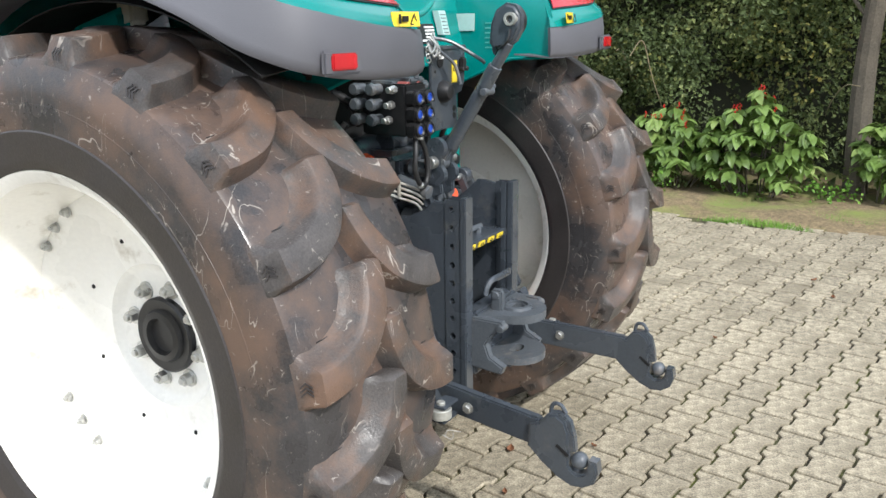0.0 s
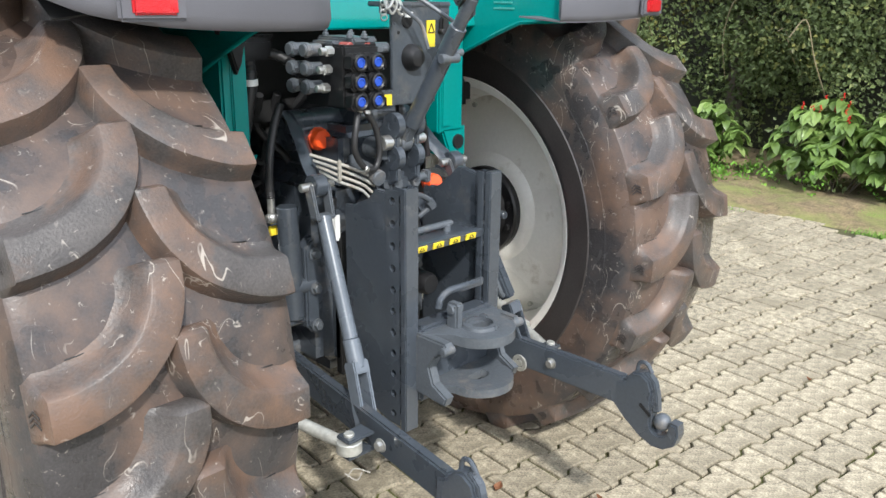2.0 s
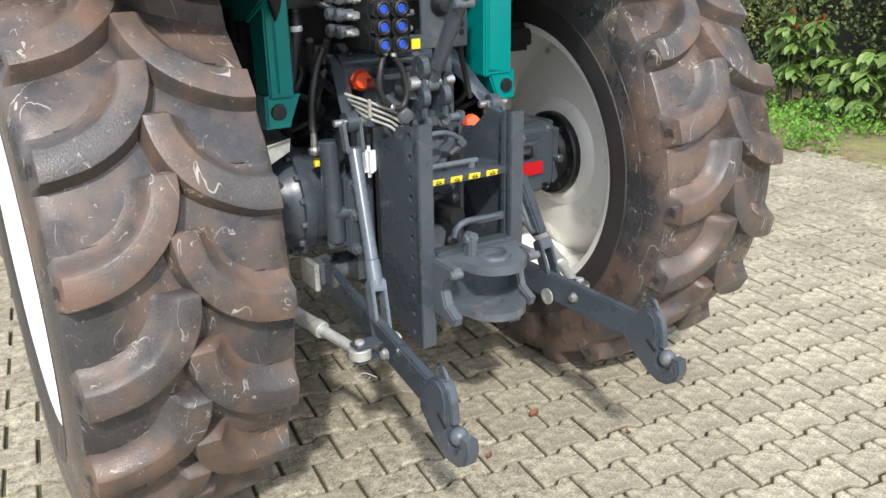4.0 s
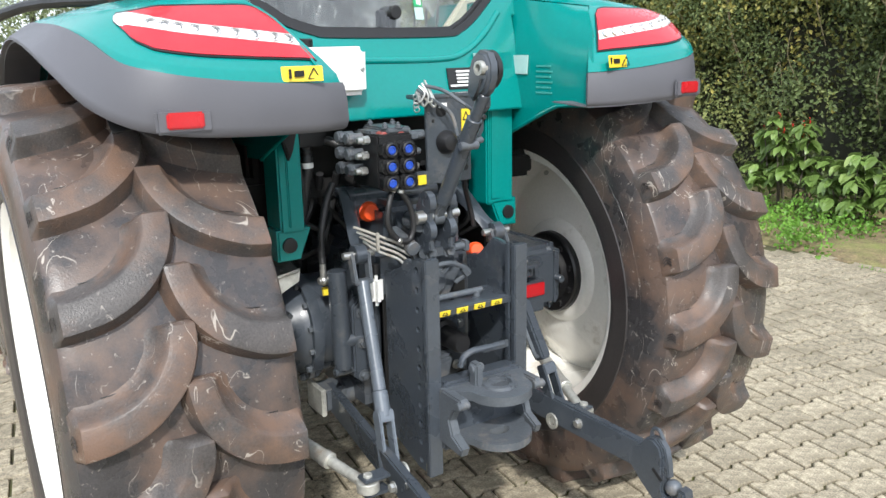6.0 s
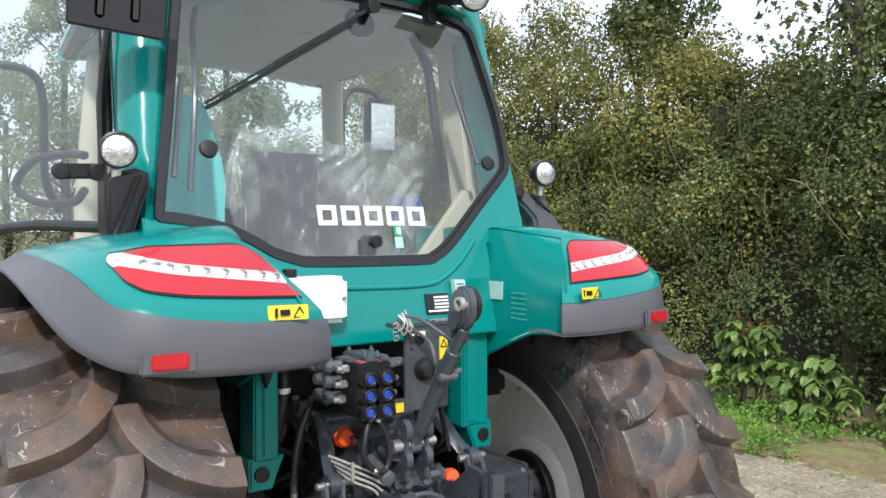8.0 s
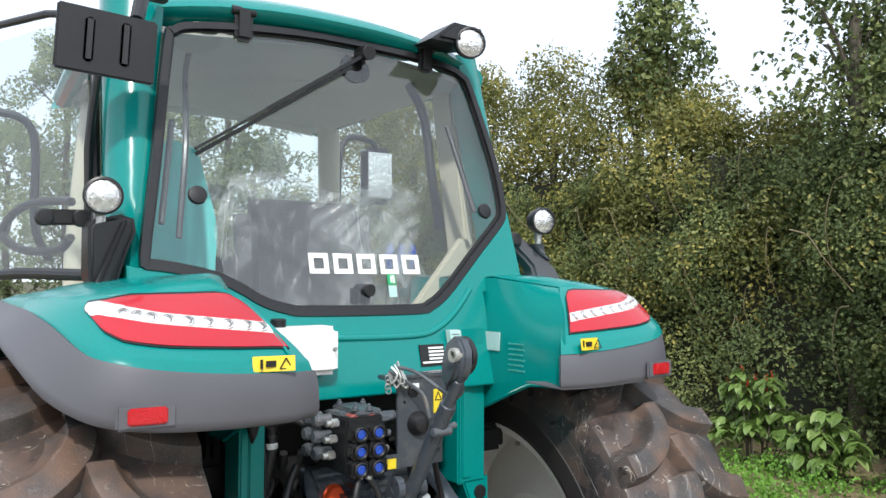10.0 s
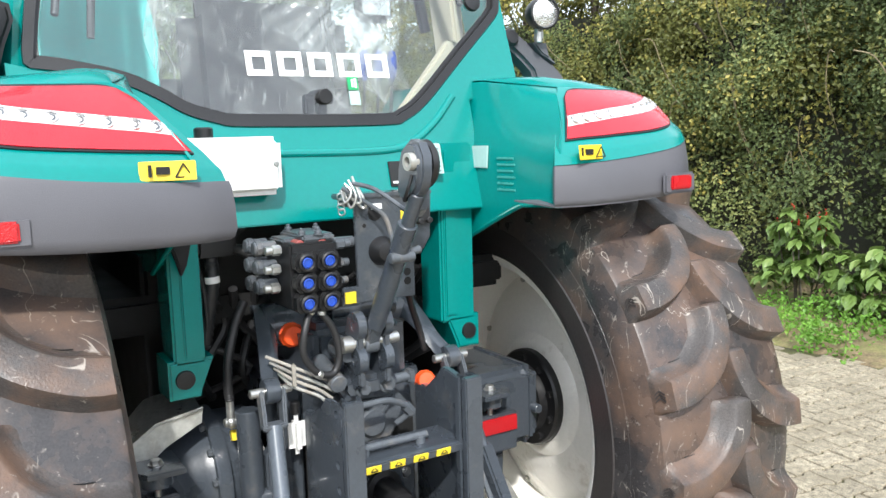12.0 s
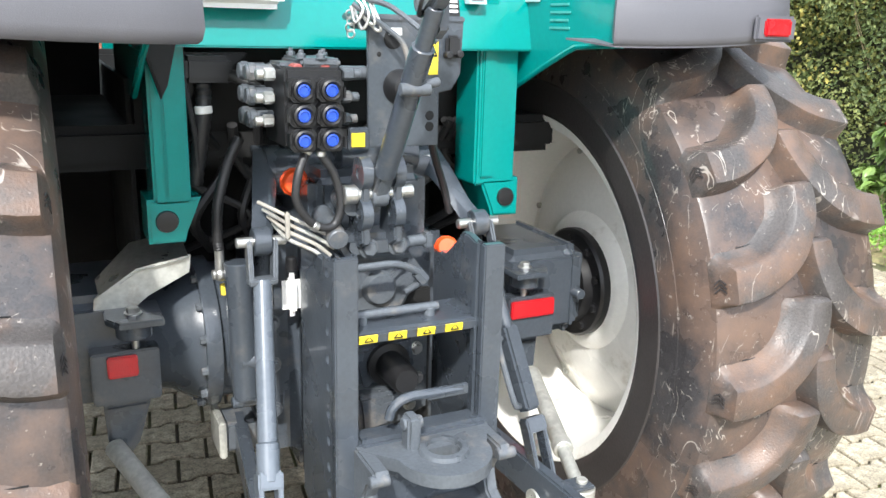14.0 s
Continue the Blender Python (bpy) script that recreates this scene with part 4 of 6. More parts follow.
# side windows
for side in (-1, 1):
    bm = B()
    bm.faces.new([bm.verts.new(p) for p in ((side * 0.69, 0.16, 1.70), (side * 0.70, 1.30, 1.45), (side * 0.63, 1.25, 2.58), (side * 0.685, 0.24, 2.58))])
    if side > 0:
        faced(part("side_window", bm, PANE_SIDE, cab, smooth=0), (-1, -0.3, 0)).visible_shadow = False
    else:
        bm.free()
bm = B()
bm.faces.new([bm.verts.new(p) for p in ((-0.62, 1.32, 1.42), (0.62, 1.32, 1.42), (0.58, 1.28, 2.6), (-0.58, 1.28, 2.6))])
faced(part("windscreen", bm, PANE, cab, smooth=0), (0, -1, 0)).visible_shadow = False
# stickers and rating plate on the rear panel
plate = part("rating_plate", slant(box((0.160, -0.036, 1.550), (0.256, -0.031, 1.616), 0.001)), INK, cab, "black rating plate with white fields")
for k in range(5):
    part("plate_field", slant(box((0.193 if k < 4 else 0.166, -0.0385, 1.602 - 0.011 * k), (0.250, -0.036, 1.608 - 0.011 * k), 0)), WHITE, plate)
part("notice_sticker", slant(box((0.270, -0.062, 1.578), (0.314, -0.036, 1.660), 0.001)), PALE, cab, "pale notice sticker")
for k in range(6):
    part("sticker_line", slant(box((0.275, -0.064, 1.645 - 0.012 * k), (0.306, -0.062, 1.648 - 0.012 * k), 0)), TRIM, cab)
part("notice_sticker", box((0.438, -0.281, 1.588), (0.442, -0.194, 1.650), 0.001, rot=(0, 4, 0)), PALE, cab, "pale square sticker")
for k in range(6):
    part("sticker_line", box((0.4395, -0.405 + 0.008 * (k % 2), 1.528 + 0.017 * k), (0.4435, -0.325, 1.533 + 0.017 * k), 0), FAINT, cab)
part("wash_bottle", box((-0.43, -0.295, 1.552), (-0.162, -0.19, 1.690), 0.016, seg=3), WHITE, tractor, "white plastic washer bottle")
part("bottle_cap", lathe([(0, 0), (0, 0.022), (0.02, 0.022), (0.024, 0.018), (0.024, 0)], (-0.335, -0.25, 1.690), (0, 0, 1), 20), BLACK, tractor)
part("bottle_screw", rod((-0.180, -0.28, 1.625), (-0.180, -0.298, 1.625), 0.007), ZINC, tractor)
part("rear_lug", lathe([(0, 0), (0, 0.028), (0.01, 0.02), (0.012, 0)], (0.655, win_y(1.97) - 0.02, 1.97), (0, -1, 0.2), 20), BLACK, cab)


def round_lamp(at, aim, r, parent, nm="work_lamp"):
    a = Vector(aim).normalized()
    o = Vector(at)
    lamp = part(nm, lathe([(-0.075, 0), (-0.075, r * 0.55), (-0.05, r * 0.9), (-0.012, r * 1.08), (0.004, r * 1.08), (0.006, r * 0.96), (-0.002, r * 0.94)], o, a, 32), BLACK, parent, "round work lamp with a black housing")
    part("lamp_glass", lathe([(-0.002, r * 0.95), (0.004, r * 0.6), (0.007, 0)], o, a, 32), LAMPG, lamp, "silvery lamp glass")
    return lamp


for side in (-1, 1):
    round_lamp(((-0.785 if side < 0 else 0.742), -0.165, 2.04), (-0.15, -1, -0.03), 0.046, tractor)
    part("lamp_clip", join(box(((-0.785 if side < 0 else 0.742) - 0.012, -0.145, 1.965), ((-0.785 if side < 0 else 0.742) + 0.012, -0.125, 2.0), 0.003), rod(((-0.785 if side < 0 else 0.742), -0.135, 1.955), ((-0.785 if side < 0 else 0.742), -0.135, 1.99), 0.012)), ZINC, tractor)
# lamp post on the left fender; a hooped handle on the other
part("lamp_post", prism([(-0.70, 1.985), (-0.735, 1.995), (-0.80, 1.98), (-0.815, 1.96), (-0.815, 1.83), (-0.80, 1.80), (-0.745, 1.80), (-0.715, 1.90), (-0.695, 1.95)], "y", -0.15, -0.05, 0.012, 3), BLACK, tractor, "dark plastic lamp post")
part("lamp_post_rib", bar((-0.72, -0.155, 1.975), (-0.79, -0.17, 1.80), 0.03, 0.03, 0.008), BLACK, tractor)
part("lamp_handle", prism([(0.60, 1.999), (0.64, 1.997), (0.675, 1.992), (0.70, 1.980), (0.758, 1.944), (0.82, 1.905), (0.865, 1.868), (0.90, 1.825), (0.935, 1.79), (0.76, 1.79), (0.757, 1.84), (0.745, 1.872), (0.705, 1.907), (0.66, 1.940), (0.64, 1.949), (0.60, 1.955)], "y", -0.10, -0.03, 0.012, 3), TRIM, tractor, "grey plastic lamp handle")
part("lamp_handle_web", prism([(0.735, 1.958), (0.79, 1.958), (0.80, 1.92), (0.83, 1.895), (0.77, 1.925)], "y", -0.115, -0.075, 0.006), TRIM, tractor)
round_lamp((0.455, -0.10, 2.665), (-0.35, -1, -0.12), 0.052, tractor)
part("lamp_bracket", prism([(0.30, 2.66), (0.40, 2.735), (0.52, 2.73), (0.53, 2.68), (0.42, 2.66)], "y", -0.09, 0.08, 0.012), BLACK, tractor)
# plate carrier at the other roof corner
carrier = part("plate_carrier", box((-0.905, -0.158, 2.352), (-0.655, -0.145, 2.525), 0.005, rot=(0, 3, 0)), BLACK, tractor, "black number plate carrier without a plate")
for x in (-0.825, -0.735):
    part("carrier_slot", box((x - 0.012, -0.166, 2.385), (x + 0.012, -0.156, 2.50), 0.008, rot=(0, 3, 0)), HOSE, carrier)
part("carrier_arm", pipe([(-0.70, -0.13, 2.52), (-0.66, -0.05, 2.62), (-0.58, 0.05, 2.66)], 0.02, 4, 10), BLACK, carrier)
# left door, standing open on its rear hinges
hx_, hy_ = -0.752, 0.10
ang = radians(22)
def door_p(d, z, off=0.0):
    return (hx_ - d * math.sin(ang) - off * math.cos(ang), hy_ + d * math.cos(ang) - off * math.sin(ang), z)
door_bm = B()
door_bm.faces.new([door_bm.verts.new(door_p(d, z)) for d, z in ((0.0, 1.845), (0.55, 1.84), (1.0, 1.75), (1.15, 1.80), (1.10, 2.2), (1.0, 2.58), (0.05, 2.60))])
door = part("door_glass", door_bm, PANE, cab, "open glass cab door", smooth=0)
door.visible_shadow = False
faced(door, (-0.9, -0.4, 0))
part("door_rail", pipe([door_p(0.0, 1.835), door_p(0.5, 1.835), door_p(1.0, 1.75)], 0.018, 4, 10), BLACK, door)
part("door_edge", pipe([door_p(0.02, 1.84), door_p(0.03, 2.2), door_p(0.06, 2.6), door_p(1.0, 2.58), door_p(1.12, 2.1)], 0.012, 4, 8), BLACK, door)
part("door_handrail", pipe([door_p(0.20, 2.06, -0.06), door_p(0.30, 2.07, -0.08), door_p(0.5, 2.06, -0.08), door_p(0.62, 1.98, -0.08), door_p(0.5, 1.92, -0.08), door_p(0.3, 1.915, -0.08), door_p(0.2, 1.95, -0.06)], 0.014, 6, 10), HOSE, door)
hp = part("door_hinge", bar((-0.925, -0.045, 1.985), (-0.79, -0.045, 1.99), 0.015, 0.042, 0.006), BLACK, tractor, "black door hinge")
for x in (-0.905, -0.815):
    part("hinge_button", lathe([(0, 0), (0, 0.024), (0.014, 0.02), (0.016, 0)], (x, -0.05, 1.986), (0, -1, 0), 20), BLACK, hp)
# mirrors beyond the cab
for mx, my, mz in ((1.04, 1.5, 2.40), (-0.98, 1.3, 2.30)):
    mir = part("mirror", box((mx - 0.10, my, mz - 0.16), (mx + 0.10, my + 0.07, mz + 0.16), 0.03, seg=3), BLACK, tractor, "black wing mirror")
    part("mirror_glass", box((mx - 0.075, my - 0.004, mz - 0.125), (mx + 0.075, my, mz + 0.125), 0), LAMPG, mir)
    sx = 1 if mx > 0 else -1
    part("mirror_arm", pipe([(sx * 0.66, 1.32, 1.9), (mx - sx * 0.26, my, 2.05), (mx - sx * 0.24, my, mz + 0.14), (mx - sx * 0.05, my + 0.03, mz + 0.19), (mx, my + 0.03, mz + 0.14)], 0.017, 6, 10), BLACK, mir)
part("hood", box((-0.40, 1.35, 1.10), (0.40, 3.35, 1.78), 0.14, seg=4), TEAL, tractor, "teal engine hood")

# ---- cab posts ----
for side in (-1, 1):
    xs = 0.405
    xi, zt = (0.355, 1.50) if side < 0 else (0.318, 1.66)
    post = part("cab_post", prism([(side * x, z) for x, z in ((xi, 1.15), (0.43, 1.15), (0.43, zt), (xi, zt))], "y", -0.215, -0.10, 0.006), TEAL, tractor)
    part("post_rib", box((side * (xi + 0.012), -0.222, 1.17), (side * (xi + 0.05), -0.21, zt - 0.02), 0.004), TEAL, post)
    part("post_foot", prism([(side * x, z) for x, z in ((0.335, 1.165), (0.445, 1.165), (0.445, 1.07), (0.372, 1.07), (0.366, 1.09))], "y", -0.215, -0.09, 0.006), TEAL, post)
    part("post_bolt", lathe([(0, 0), (0, 0.024), (0.008, 0.022), (0.010, 0)], (side * 0.407, -0.214, 1.118), (0, -1, 0), 24), BLACK, post, "black plastic bolt cap")
part("cab_bracket", prism([(-0.36, 1.46), (-0.20, 1.46), (-0.34, 1.36), (-0.36, 1.32)], "y", -0.12, -0.08, 0.004), BLACK, tractor)
part("splash_flap", prism([(-0.47, 1.492), (-0.372, 1.492), (-0.395, 1.40), (-0.408, 1.375), (-0.43, 1.45)], "y", -0.26, -0.235, 0.004), DARK, tractor, "black rubber splash flap")
# added block; its near-black colour holds the shade under the cab
part("under_cab_shade", box((-0.44, -0.06, 1.28), (0.44, 0.3, 1.50), 0.02), DARK, tractor)
part("hose_box", box((-0.35, -0.18, 1.40), (-0.25, -0.06, 1.455), 0.01), BLACK, tractor)
part("corrugated_pipe", pipe([(-0.31, -0.15, 1.40), (-0.312, -0.16, 1.34), (-0.325, -0.15, 1.25), (-0.335, -0.14, 1.18)], 0.017, 8, 12, 0.08), HOSE, tractor)
part("pipe_label", rod((-0.312, -0.162, 1.335), (-0.313, -0.162, 1.352), 0.0185), WHITE, tractor)
part("corrugated_pipe", pipe([(-0.29, -0.14, 1.415), (-0.235, -0.17, 1.41), (-0.19, -0.2, 1.37), (-0.16, -0.2, 1.31)], 0.014, 8, 12, 0.08), HOSE, tractor)
part("cable", pipe([(-0.352, -0.16, 1.48), (-0.35, -0.17, 1.40), (-0.335, -0.17, 1.30), (-0.33, -0.16, 1.22)], 0.006, 6, 8), HOSE, tractor)

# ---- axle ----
# added plate; near-black colour stands for the shaded void beside the chassis
part("void_shade_plate", box((-0.62, 0.66, 0.74), (-0.36, 0.72, 1.30), 0.01), DARK, tractor)
# tanks enlarged to cover lit ground; the void's shade is put into their colour
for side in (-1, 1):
    part("side_tank_blocker", box((side * 0.47, 0.97, 0.30), (side * 1.06, 2.0, 1.36), 0.06, seg=3), DARK, tractor, "black side tank, widened to block the lit ground beyond")
part("gear_housing", box((-0.19, -0.28, 0.50), (0.22, 0.8, 1.10), 0.05, seg=3), IRON, tractor, "grey painted gear housing")
part("gear_cover", prism([(-0.06, 1.03), (0.10, 1.03), (0.13, 0.99), (0.08, 0.90), (-0.04, 0.90), (-0.09, 0.99)], "y", -0.34, -0.28, 0.012), IRON2, tractor)
part("gear_rib", join(bar((0.02, -0.345, 0.96), (0.09, -0.345, 1.02), 0.015, 0.015), rod((0.02, -0.32, 0.96), (0.02, -0.355, 0.96), 0.05, 0.035)), IRON2, tractor)
for side in (-1, 1):
    trum = part("axle_trumpet", lathe([(0.20, 0), (0.20, 0.165), (0.30, 0.168), (0.30, 0.185), (0.335, 0.185), (0.335, 0.165), (0.36, 0.158), (0.40, 0.13), (0.46, 0.115), (0.62, 0.11), (0.62, 0)], (0, -0.005, 0.788), (side, 0, 0), 48), IRON, tractor)
    for k in range(14):
        a = 2 * math.pi * k / 14
        part("flange_bolt", hexnut((side * 0.334, -0.005 - 0.173 * math.sin(a), 0.788 + 0.173 * math.cos(a)), (side, 0, 0), 0.010, 0.014), IRON2, trum)
    fd = part("final_drive", box((side * 0.46, -0.165, 0.70), (side * 0.715, 0.165, 0.95), 0.03, seg=3), IRON, tractor)
    part("drive_lip", box((side * 0.63, -0.172, 0.695), (side * 0.70, 0.172, 0.956), 0.03, seg=3), IRON, fd)
    part("drive_stud", rod((side * 0.675, -0.15, 0.82), (side * 0.675, -0.20, 0.82), 0.017, 0.014), IRON, fd)
    part("side_reflector", box((side * 0.442 if side > 0 else -0.548, -0.222, 0.784), (side * 0.574 if side > 0 else -0.486, -0.210, 0.832), 0.003), REFL, fd, "red reflector")
    part("reflector_plate", box((side * 0.44, -0.211, 0.72), (side * 0.58, -0.160, 0.84), 0.004), IRON, fd)
    part("fender_bracket", join(prism([(side * x, y) for x, y in ((0.43, -0.26), (0.52, -0.26), (0.545, -0.22), (0.545, -0.12), (0.43, -0.12))], "z", 0.905, 0.92, 0.003), rod((side * 0.487, -0.20, 0.87), (side * 0.487, -0.20, 0.905), 0.038)), IRON, fd)
    part("bracket_bolt", join(hexnut((side * 0.487, -0.20, 0.92), (0, 0, 1), 0.014, 0.014), rod((side * 0.487, -0.20, 0.84), (side * 0.487, -0.20, 0.93), 0.008)), ZINC, fd)
    part("lower_bracket", prism([(side * x, z) for x, z in ((0.46, 0.70), (0.56, 0.70), (0.555, 0.60), (0.52, 0.56), (0.49, 0.60))], "y", -0.17, -0.12, 0.008), IRON, fd)
part("heat_shield", grid([[(-0.56, -0.14, 0.915), (-0.555, -0.15, 0.945), (-0.47, -0.16, 1.00), (-0.36, -0.16, 1.02)], [(-0.56, -0.02, 0.90), (-0.55, -0.02, 0.95), (-0.47, -0.02, 1.03), (-0.36, -0.02, 1.05)]], thick=0.004), ZINC, tractor, "bent bare metal shield")
part("shield_front", prism([(-0.565, 0.90), (-0.56, 0.945), (-0.47, 1.005), (-0.355, 1.025), (-0.36, 0.985), (-0.45, 0.94), (-0.50, 0.90)], "y", -0.155, -0.148, 0.001), RUST, tractor)


PINKR = mat("faded_ring", (0.30, 0.07, 0.06), 0.5)

# ---- rear linkage ----
def holed_rail(x0, x1, y0, y1, z0, count, pitch, r):
    """A rail whose row of round holes goes right through it."""
    bm = B()
    n = 16
    yc = (y0 + y1) / 2
    for i in range(count):
        zc = z0 + pitch * (i + 0.5)
        for k in range(n):
            quads = []
            for j in (k, k + 1):
                a = 2 * math.pi * j / n
                c, s = math.cos(a), math.sin(a)
                m = max(abs(c), abs(s))
                quads.append(((yc + c / m * (y1 - y0) / 2, zc + s / m * pitch / 2), (yc + c * r, zc + s * r)))
            (o0, i0), (o1, i1) = quads
            for x in (x0, x1):
                bm.faces.new([bm.verts.new((x, *p)) for p in (o0, o1, i1, i0)])
            bm.faces.new([bm.verts.new(p) for p in ((x0, *i0), (x0, *i1), (x1, *i1), (x1, *i0))])
    bmesh.ops.remove_doubles(bm, verts=bm.verts, dist=1e-5)
    return bm


hitch = part("hitch_frame", prism([(-0.345, 0.505), (-0.515, 0.45), (-0.515, 1.09), (-0.47, 1.09), (-0.44, 1.06), (-0.37, 1.03), (-0.345, 1.03)], "x", -0.162, -0.142, 0.003), IRON, tractor, "dark grey painted hitch frame with drilled rails")
part("side_plate", prism([(-0.30, 0.52), (-0.515, 0.45), (-0.515, 1.09), (-0.47, 1.10), (-0.44, 1.10), (-0.41, 1.07), (-0.36, 1.03), (-0.30, 1.03)], "x", 0.172, 0.192, 0.003), IRON, hitch)
for x0, x1, fl in ((-0.165, -0.140, -0.118), (0.172, 0.197, 0.150)):
    part("drilled_rail", holed_rail(x0, x1, -0.566, -0.514, 0.455, 11, 0.0588, 0.0105), IRON, hitch)
    part("rail_flange", box((min(x0, fl), -0.588, 0.442), (max(x1, fl), -0.566, 1.108), 0.003), IRON, hitch)
    part("rail_back", box((fl + (0 if fl < 0 else 0), -0.566, 0.442), (fl - math.copysign(0.006, fl), -0.545, 1.108), 0.002), IRON, hitch)
step = part("step_plate", box((-0.118, -0.565, 0.925), (0.172, -0.548, 0.948), 0.003, rot=(12, 0, 0)), IRON, hitch)
part("step_tray", box((-0.14, -0.55, 0.932), (0.172, -0.42, 0.944), 0.003), IRON, hitch)
part("step_bar", join(rod((-0.10, -0.50, 0.962), (0.09, -0.50, 0.962), 0.009), rod((-0.08, -0.50, 0.962), (-0.08, -0.50, 0.94), 0.012), rod((0.07, -0.50, 0.962), (0.07, -0.50, 0.94), 0.012)), IRON2, hitch)
for k in range(4):
    x = -0.092 + 0.062 * k
    s = part("warning_sticker", box((x - 0.019, -0.5715, 0.929), (x + 0.019, -0.5675, 0.945), 0.0, rot=(14, 0, 0)), YEL, step, "yellow warning sticker")
    part("pictogram", join(box((x - 0.008, -0.573, 0.932), (x + 0.010, -0.5705, 0.934), 0), bar((x - 0.008, -0.5722, 0.933), (x + 0.001, -0.5722, 0.943), 0.001, 0.002, 0), bar((x + 0.001, -0.5722, 0.943), (x + 0.010, -0.5722, 0.933), 0.001, 0.002, 0)), INK, s)
# inside of the frame: cover, pto stub, bolts
part("pto_plate", prism([(-0.10, 0.86), (0.15, 0.86), (0.15, 0.64), (0.06, 0.60), (-0.10, 0.60)], "y", -0.33, -0.28, 0.01), IRON2, hitch)
pto = part("pto_guard", prism([(-0.06, 0.83), (0.09, 0.85), (0.10, 0.77), (0.0, 0.74), (-0.03, 0.70)], "y", -0.37, -0.32, 0.012), IRON, hitch)
part("pto_cap", lathe([(0, 0), (0, 0.05), (0.012, 0.05), (0.014, 0.034), (0.10, 0.032), (0.112, 0.026), (0.112, 0)], (0.03, -0.37, 0.79), (0, -1, 0), 28), BLACK, pto, "black shaft cap")
part("pto_shelf", prism([(-0.06, 0.74), (0.04, 0.74), (0.02, 0.66), (-0.05, 0.65)], "y", -0.42, -0.33, 0.01), IRON2, hitch)
for x, z in ((-0.045, 0.842), (0.10, 0.845), (0.115, 0.80), (0.118, 0.725), (0.122, 0.87), (0.10, 0.66)):
    part("frame_bolt", hexnut((x, -0.335, z), (0, -1, 0), 0.012, 0.014), ZINC, hitch)
# added sheet; the shade behind the hitch is put into its colour
part("shade_backing", box((-0.14, -0.29, 0.50), (0.172, -0.26, 0.93), 0.004), DARK, hitch)
part("hydraulic_line", pipe([(-0.12, -0.42, 1.035), (-0.05, -0.43, 1.04), (0.03, -0.43, 1.038), (0.09, -0.42, 1.00), (0.06, -0.40, 0.965)], 0.008, 6, 10), IRON2, hitch)
part("line_nut", lathe([(-0.014, 0), (-0.014, 0.014), (0.014, 0.014), (0.014, 0)], (0.085, -0.42, 1.003), (0.5, 0, -0.6), 6), IRON2, hitch)
# tow jaw
def jaw_plate(z0, z1, cx, cy):
    pts = [(-0.125, -0.56), (-0.125, -0.60)]
    pts += [(cx - 0.096 * math.cos(a), cy - 0.096 * math.sin(a)) for a in [math.pi * k / 14 for k in range(0, 15)]]
    pts += [(0.165, -0.60), (0.165, -0.56)]
    outer = B()
    n = len(pts)
    hole = []
    for (x, y) in pts:
        d = Vector((x - cx, y - cy)).normalized()
        hole.append((cx + d.x * 0.034, cy + d.y * 0.024))
    q = [[outer.verts.new((x, y, z)) for x, y in p] for p, z in ((pts, z0), (pts, z1), (hole, z1), (hole, z0))]
    for a in range(4):
        for k in range(n):
            j = (k + 1) % n
            outer.faces.new((q[a][k], q[a][j], q[(a + 1) % 4][j], q[(a + 1) % 4][k]))
    return outer


jaw = part("tow_jaw", jaw_plate(0.695, 0.722, 0.030, -0.668), IRON2, tractor, "grey cast tow jaw between the rails")
part("jaw_floor", jaw_plate(0.555, 0.578, 0.030, -0.668), IRON2, jaw)
part("jaw_collar", lathe([(0, 0.036), (0, 0.052), (0.010, 0.048), (0.012, 0.036)], (0.030, -0.668, 0.720), (0, 0, 1), 32, closed=True), IRON2, jaw)
for x0, x1 in ((-0.128, -0.095), (0.140, 0.168)):
    prof = [(-0.54, 0.555), (-0.54, 0.72), (-0.69, 0.72), (-0.70, 0.70), (-0.655, 0.67), (-0.635, 0.635), (-0.65, 0.595), (-0.70, 0.57), (-0.69, 0.545)]
    part("jaw_cheek", prism(prof, "x", x0, x1, 0.005), IRON2, jaw)
part("jaw_back", box((-0.12, -0.60, 0.52), (0.165, -0.54, 0.735), 0.008), IRON, jaw)
for x in (-0.115, 0.158):
    part("jaw_pin", rod((x - 0.02, -0.69, 0.70), (x + 0.02, -0.69, 0.70), 0.012), IRON2, jaw)
part("pin_block", join(box((-0.036, -0.645, 0.715), (-0.008, -0.605, 0.79), 0.006), rod((-0.042, -0.625, 0.772), (0.0, -0.625, 0.772), 0.013)), IRON2, jaw)
part("pin_handle", pipe([(-0.06, -0.60, 0.775), (-0.05, -0.60, 0.80), (-0.02, -0.60, 0.815), (0.03, -0.60, 0.815), (0.10, -0.595, 0.812)], 0.010, 6, 10), IRON, jaw)
part("pin_handle_blade", box((0.02, -0.604, 0.800), (0.115, -0.594, 0.824), 0.003), IRON, jaw)

